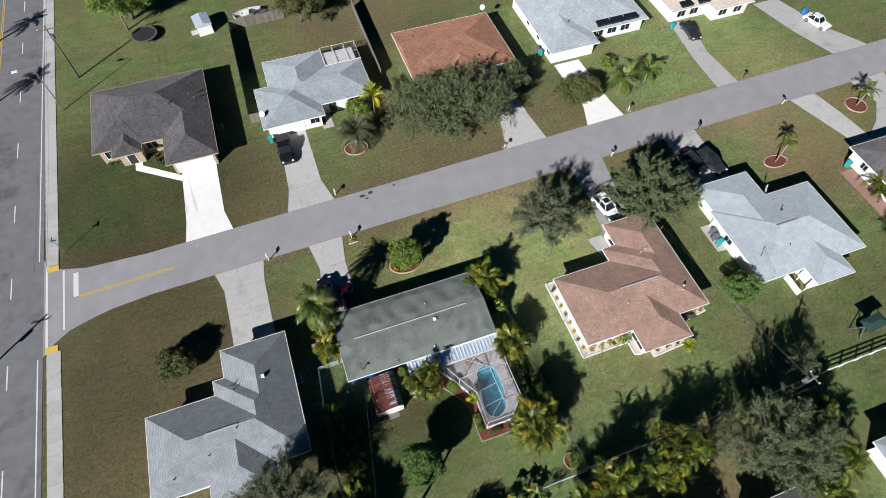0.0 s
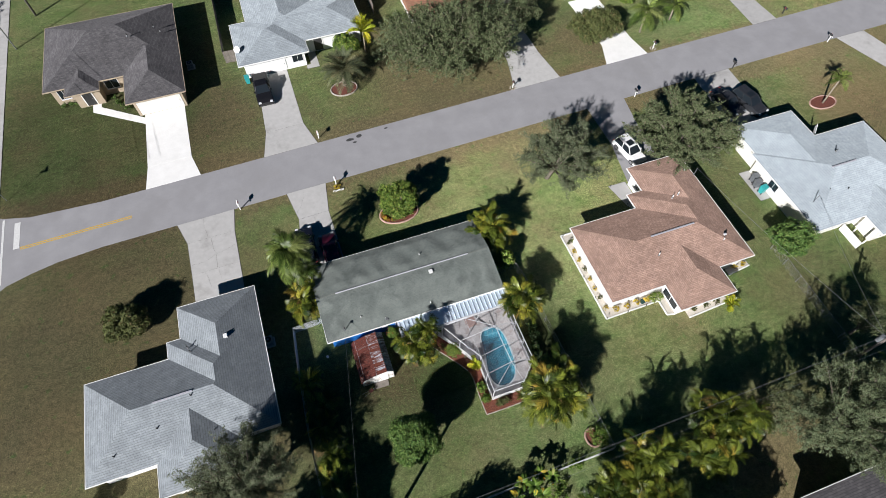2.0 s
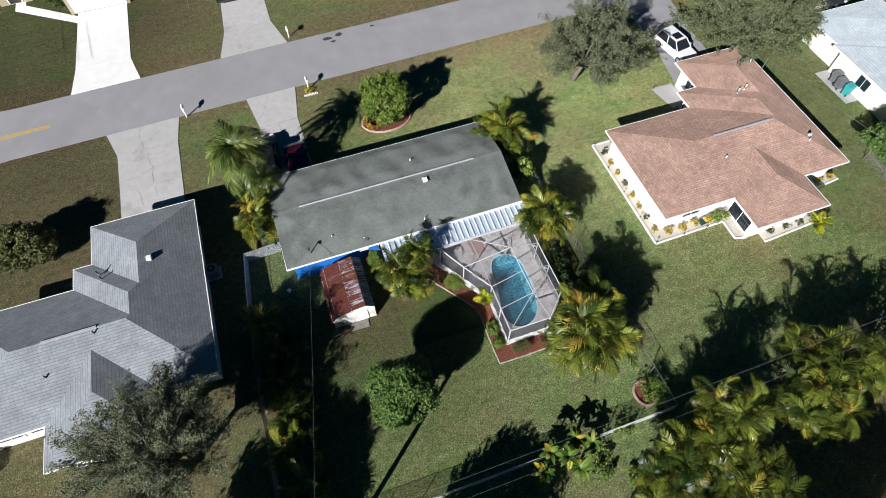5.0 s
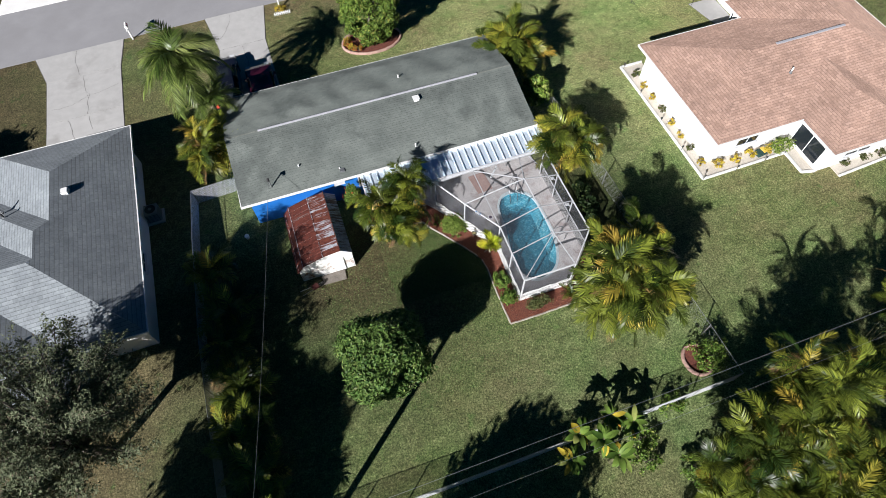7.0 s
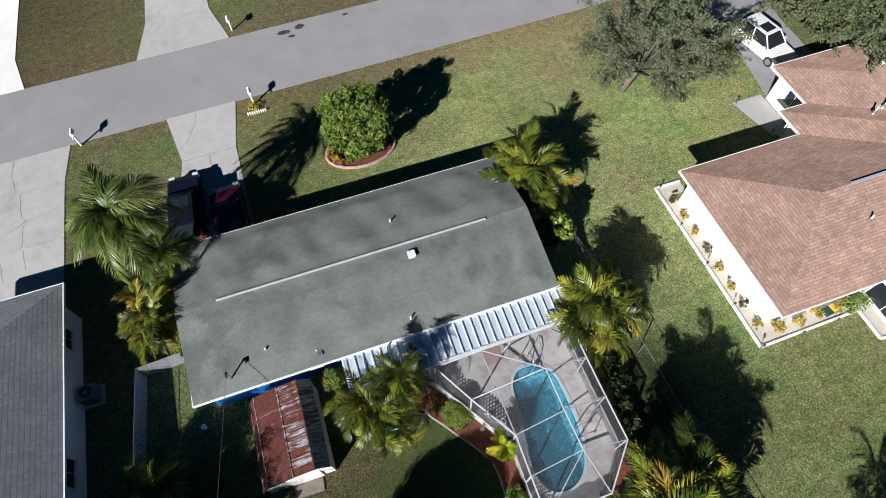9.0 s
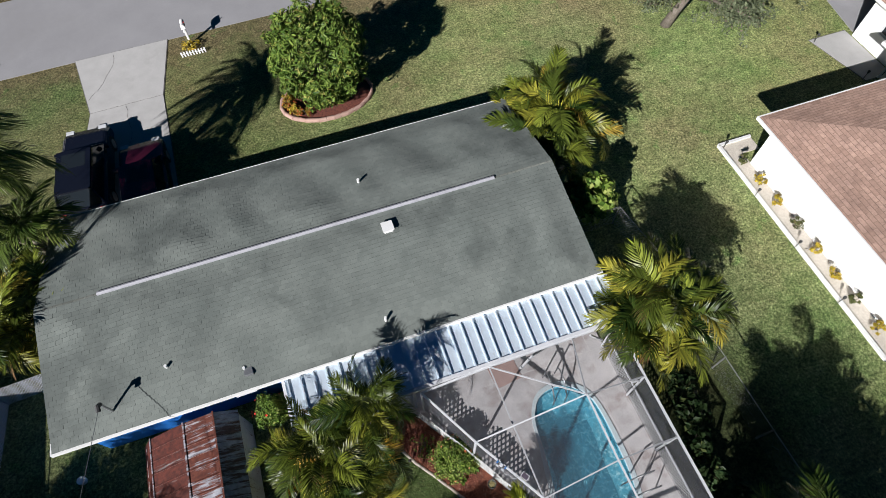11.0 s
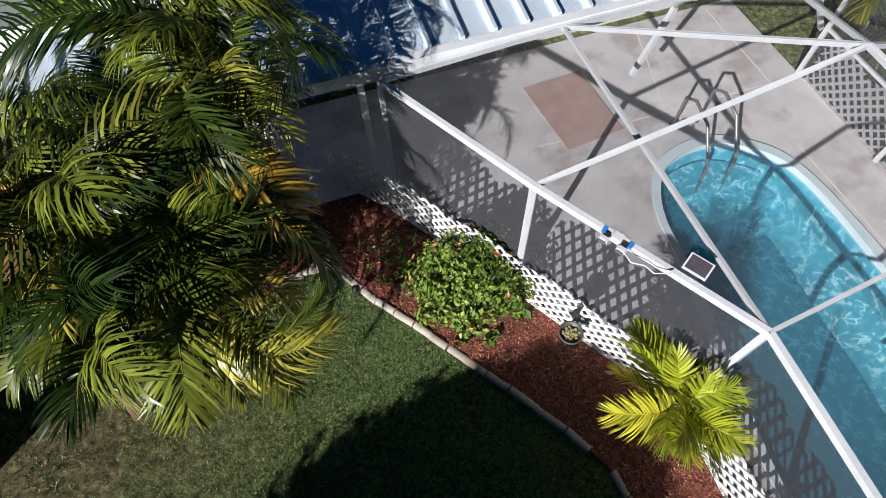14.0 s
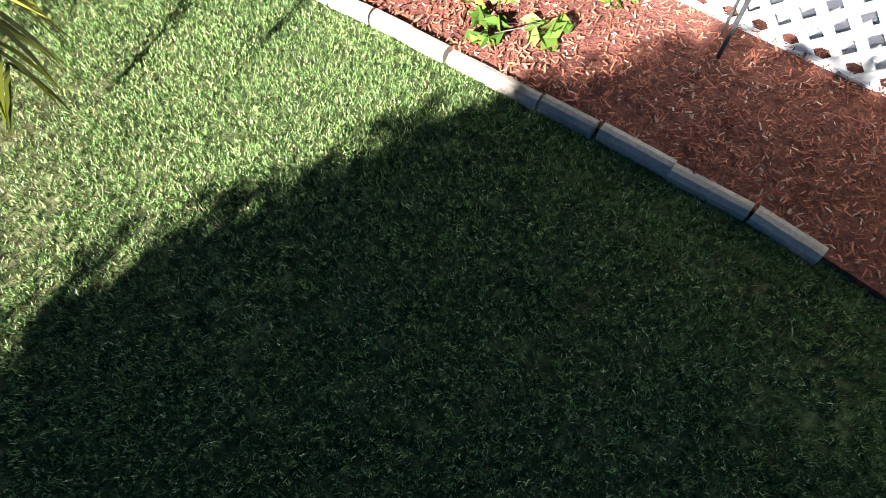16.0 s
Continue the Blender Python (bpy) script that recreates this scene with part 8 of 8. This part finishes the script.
for s in (-0.15, 0.15):
    part("handle", bar(bmesh.new(), (-0.8, s, 0.5), (0.4, s * 0.3, 0.2), 0.03), M["steel"], rc, placed=False)
bk = empty("bucket", -4.35, -20.55, 0, 0, "small white bucket on the grass by the house", "bucket")
part("pail", tube(bmesh.new(), [(0, 0, 0), (0, 0, 0.24), (0, 0, 0.25), (0, 0, 0.22)], [0.10, 0.13, 0.12, 0.11], 14), M["white_paint"], bk, placed=False)
part("handle", tube(bmesh.new(), [(-0.13, 0, 0.24), (-0.1, 0.07, 0.27), (0, 0.12, 0.27), (0.1, 0.07, 0.27), (0.13, 0, 0.24)], 0.006, 5), M["steel"], bk, placed=False)
gx = empty("storage_box", 26.5, -25.25, 0.04, 8, "dark green plastic box with a yellow lid in the pebbles", "box")
part("tray", boxed(-0.3, 0.3, -0.22, 0.22, 0, 0.3, bevel=0.03), M["canvas"], gx, placed=False)
part("lid", boxed(0.02, 0.3, -0.22, 0.22, 0.302, 0.34, bevel=0.01), M["tactile"], gx, placed=False)
pb = empty("water_butt", 1.75, -20.2, 0, 0, "dark round tub under the eaves", "tub")
part("tub", tube(bmesh.new(), [(0, 0, 0), (0, 0, 0.5), (0, 0, 0.52)], [0.26, 0.33, 0.30], 16), M["dark_metal"], pb, placed=False)
# palms on the far side of the main road
for x, y in ((-50.6, 52.6), (-49.8, 37.0)):
    palm(x, y, 7.6, QUEEN, 18, "tall palm on the main road's verge", 0.17)

# ---- shingles of the pool house, course by course ----
def shingle_box(w, d, t):
    return [(0, 0, 0.002), (w, 0, 0.002), (w, d, -0.004), (0, d, -0.004), (0, 0, t), (w, 0, t), (w, d, 0.003), (0, d, 0.003)], [(4, 5, 6, 7), (0, 1, 5, 4), (1, 2, 6, 5), (3, 0, 4, 7)]


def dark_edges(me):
    """Black asphalt on the cut edges, painting the shadow line under each course."""
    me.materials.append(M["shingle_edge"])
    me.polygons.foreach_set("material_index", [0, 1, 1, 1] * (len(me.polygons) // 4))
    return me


pitch_deg = math.degrees(math.atan(ASL))
COURSE, TAB = 0.145, 0.225
slope_len = (AYR - AY0) / math.cos(math.radians(pitch_deg))
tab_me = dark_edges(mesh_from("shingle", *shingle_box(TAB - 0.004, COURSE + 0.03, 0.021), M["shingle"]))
loose = {1: ([], []), -1: ([], [])}
singles = 0


def sagging(x, s, side):
    """The old roof deck dips between its rafters, and lies true along its edges."""
    e = max(0.0, min(1.0, (x - AX0) / 1.6, (AX1 - x) / 1.6, s / 1.1, (slope_len - s) / 1.1))
    return (0.11 * noise.noise(Vector((x * 0.8 - s * 0.25, s * 0.3, 7.3 * side))) + 0.11) * e * e * (3 - 2 * e)


for side in (1, -1):
    m0 = pose(0, AY0 if side > 0 else AY1, AZ + 0.004, 0, 0, 0) @ (pose(0, 0, 0, pitch_deg) if side > 0 else pose(0, 0, 0, 0, 0, 180) @ pose(0, 0, 0, pitch_deg))
    for r in range(int(slope_len / COURSE)):
        x = AX0 - (r % 2) * TAB / 2 - random.uniform(0, 0.04)
        while x < AX1:
            xa, xb = max(x, AX0), min(x + TAB, AX1)
            x += TAB
            if xb - xa < 0.03:
                continue
            jig = random.uniform(-0.006, 0.006)
            full = xb - xa > TAB - 0.01
            sx = xa if side > 0 else -xb
            if side > 0 and full and 4.2 < xa < 8.2 and r < 18 and singles < 300:
                h0, hx, hs = (sagging(xa + dx, r * COURSE + ds, side) for dx, ds in ((0, 0), (TAB, 0), (0, COURSE)))
                ob = new("shingle", tab_me)
                ob.matrix_basis = m0 @ pose(xa, r * COURSE + jig, h0 + random.uniform(0, 0.003), math.degrees((hs - h0) / COURSE), -math.degrees((hx - h0) / TAB))
                hang(ob, roof_a)
                singles += 1
            else:
                vs, fs = shingle_box(xb - xa - random.uniform(0.002, 0.005), COURSE + 0.03, random.uniform(0.015, 0.023))
                dz = random.uniform(0, 0.003)
                i = len(loose[side][0])
                loose[side][0].extend(tuple(m0 @ Vector((sx + vx, r * COURSE + jig + vy, vz + dz + sagging((sx + vx) * side, r * COURSE + vy, side)))) for vx, vy, vz in vs)
                loose[side][1].extend(tuple(i + q for q in f) for f in fs)
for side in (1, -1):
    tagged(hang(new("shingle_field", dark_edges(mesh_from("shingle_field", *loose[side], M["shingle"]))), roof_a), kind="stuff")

# ---- turf blades where the lawn is seen close ----
def turf(poly, count, high, name):
    p = scatter(poly, count // 7)
    p = np.repeat(p, 7, 0)                              # blades stand in tufts
    tuft = np.repeat(rng.uniform(0.6, 1.4, len(p) // 7), 7)
    p = p + rng.normal(0, 0.42 * high, p.shape)
    keep = ~inside(p, BED)
    p, tuft = p[keep], tuft[keep]
    bare = np.hypot(p[:, 0] - 3.3, p[:, 1] + 24.3)              # thin turf over sand beside the palms
    keep = (bare > 1.3) | (rng.uniform(0, 1, len(p)) < 0.25 + 0.5 * np.clip(bare - 0.5, 0, 1))
    p, tuft = p[keep], tuft[keep]
    k = len(p)
    a = rng.uniform(0, 2 * np.pi, k)
    lean, h, w = rng.uniform(0.1, 1.1, k), high * tuft * rng.uniform(0.5, 1.2, k), high * rng.uniform(0.11, 0.20, k)
    d = np.stack([np.cos(a), np.sin(a)], 1)
    twist = a + rng.normal(0, 0.5, k)
    s = np.stack([-np.sin(twist), np.cos(twist)], 1) * w[:, None]
    foot, tip = np.c_[p, np.zeros(k)], np.c_[p + d * (lean * h)[:, None], h * np.clip(1.0 - 0.3 * lean, 0.5, 1)]
    s3 = np.c_[s, np.zeros(k)]
    vs = np.stack([foot - s3 * 0.7, foot + s3, tip + s3 * 0.45, tip - s3 * 0.3], 1).reshape(-1, 3)
    fs = np.arange(4 * k).reshape(-1, 4).tolist()
    ob = new(name, mesh_from(name, vs.tolist(), fs, M["blade"]))
    return tagged(ob, "short green blades of coarse turf", "grass", kind="stuff")


turf([(2.6, -22.7), (5.6, -22.8), (8.1, -26.0), (8.1, -27.6), (2.6, -27.6)], 480000, 0.020, "grass")
turf([(0.6, -22.6), (2.6, -22.7), (2.6, -27.6), (8.0, -27.6), (7.9, -33.0), (0.0, -33.0), (-1.2, -25.4)], 100000, 0.034, "grass")
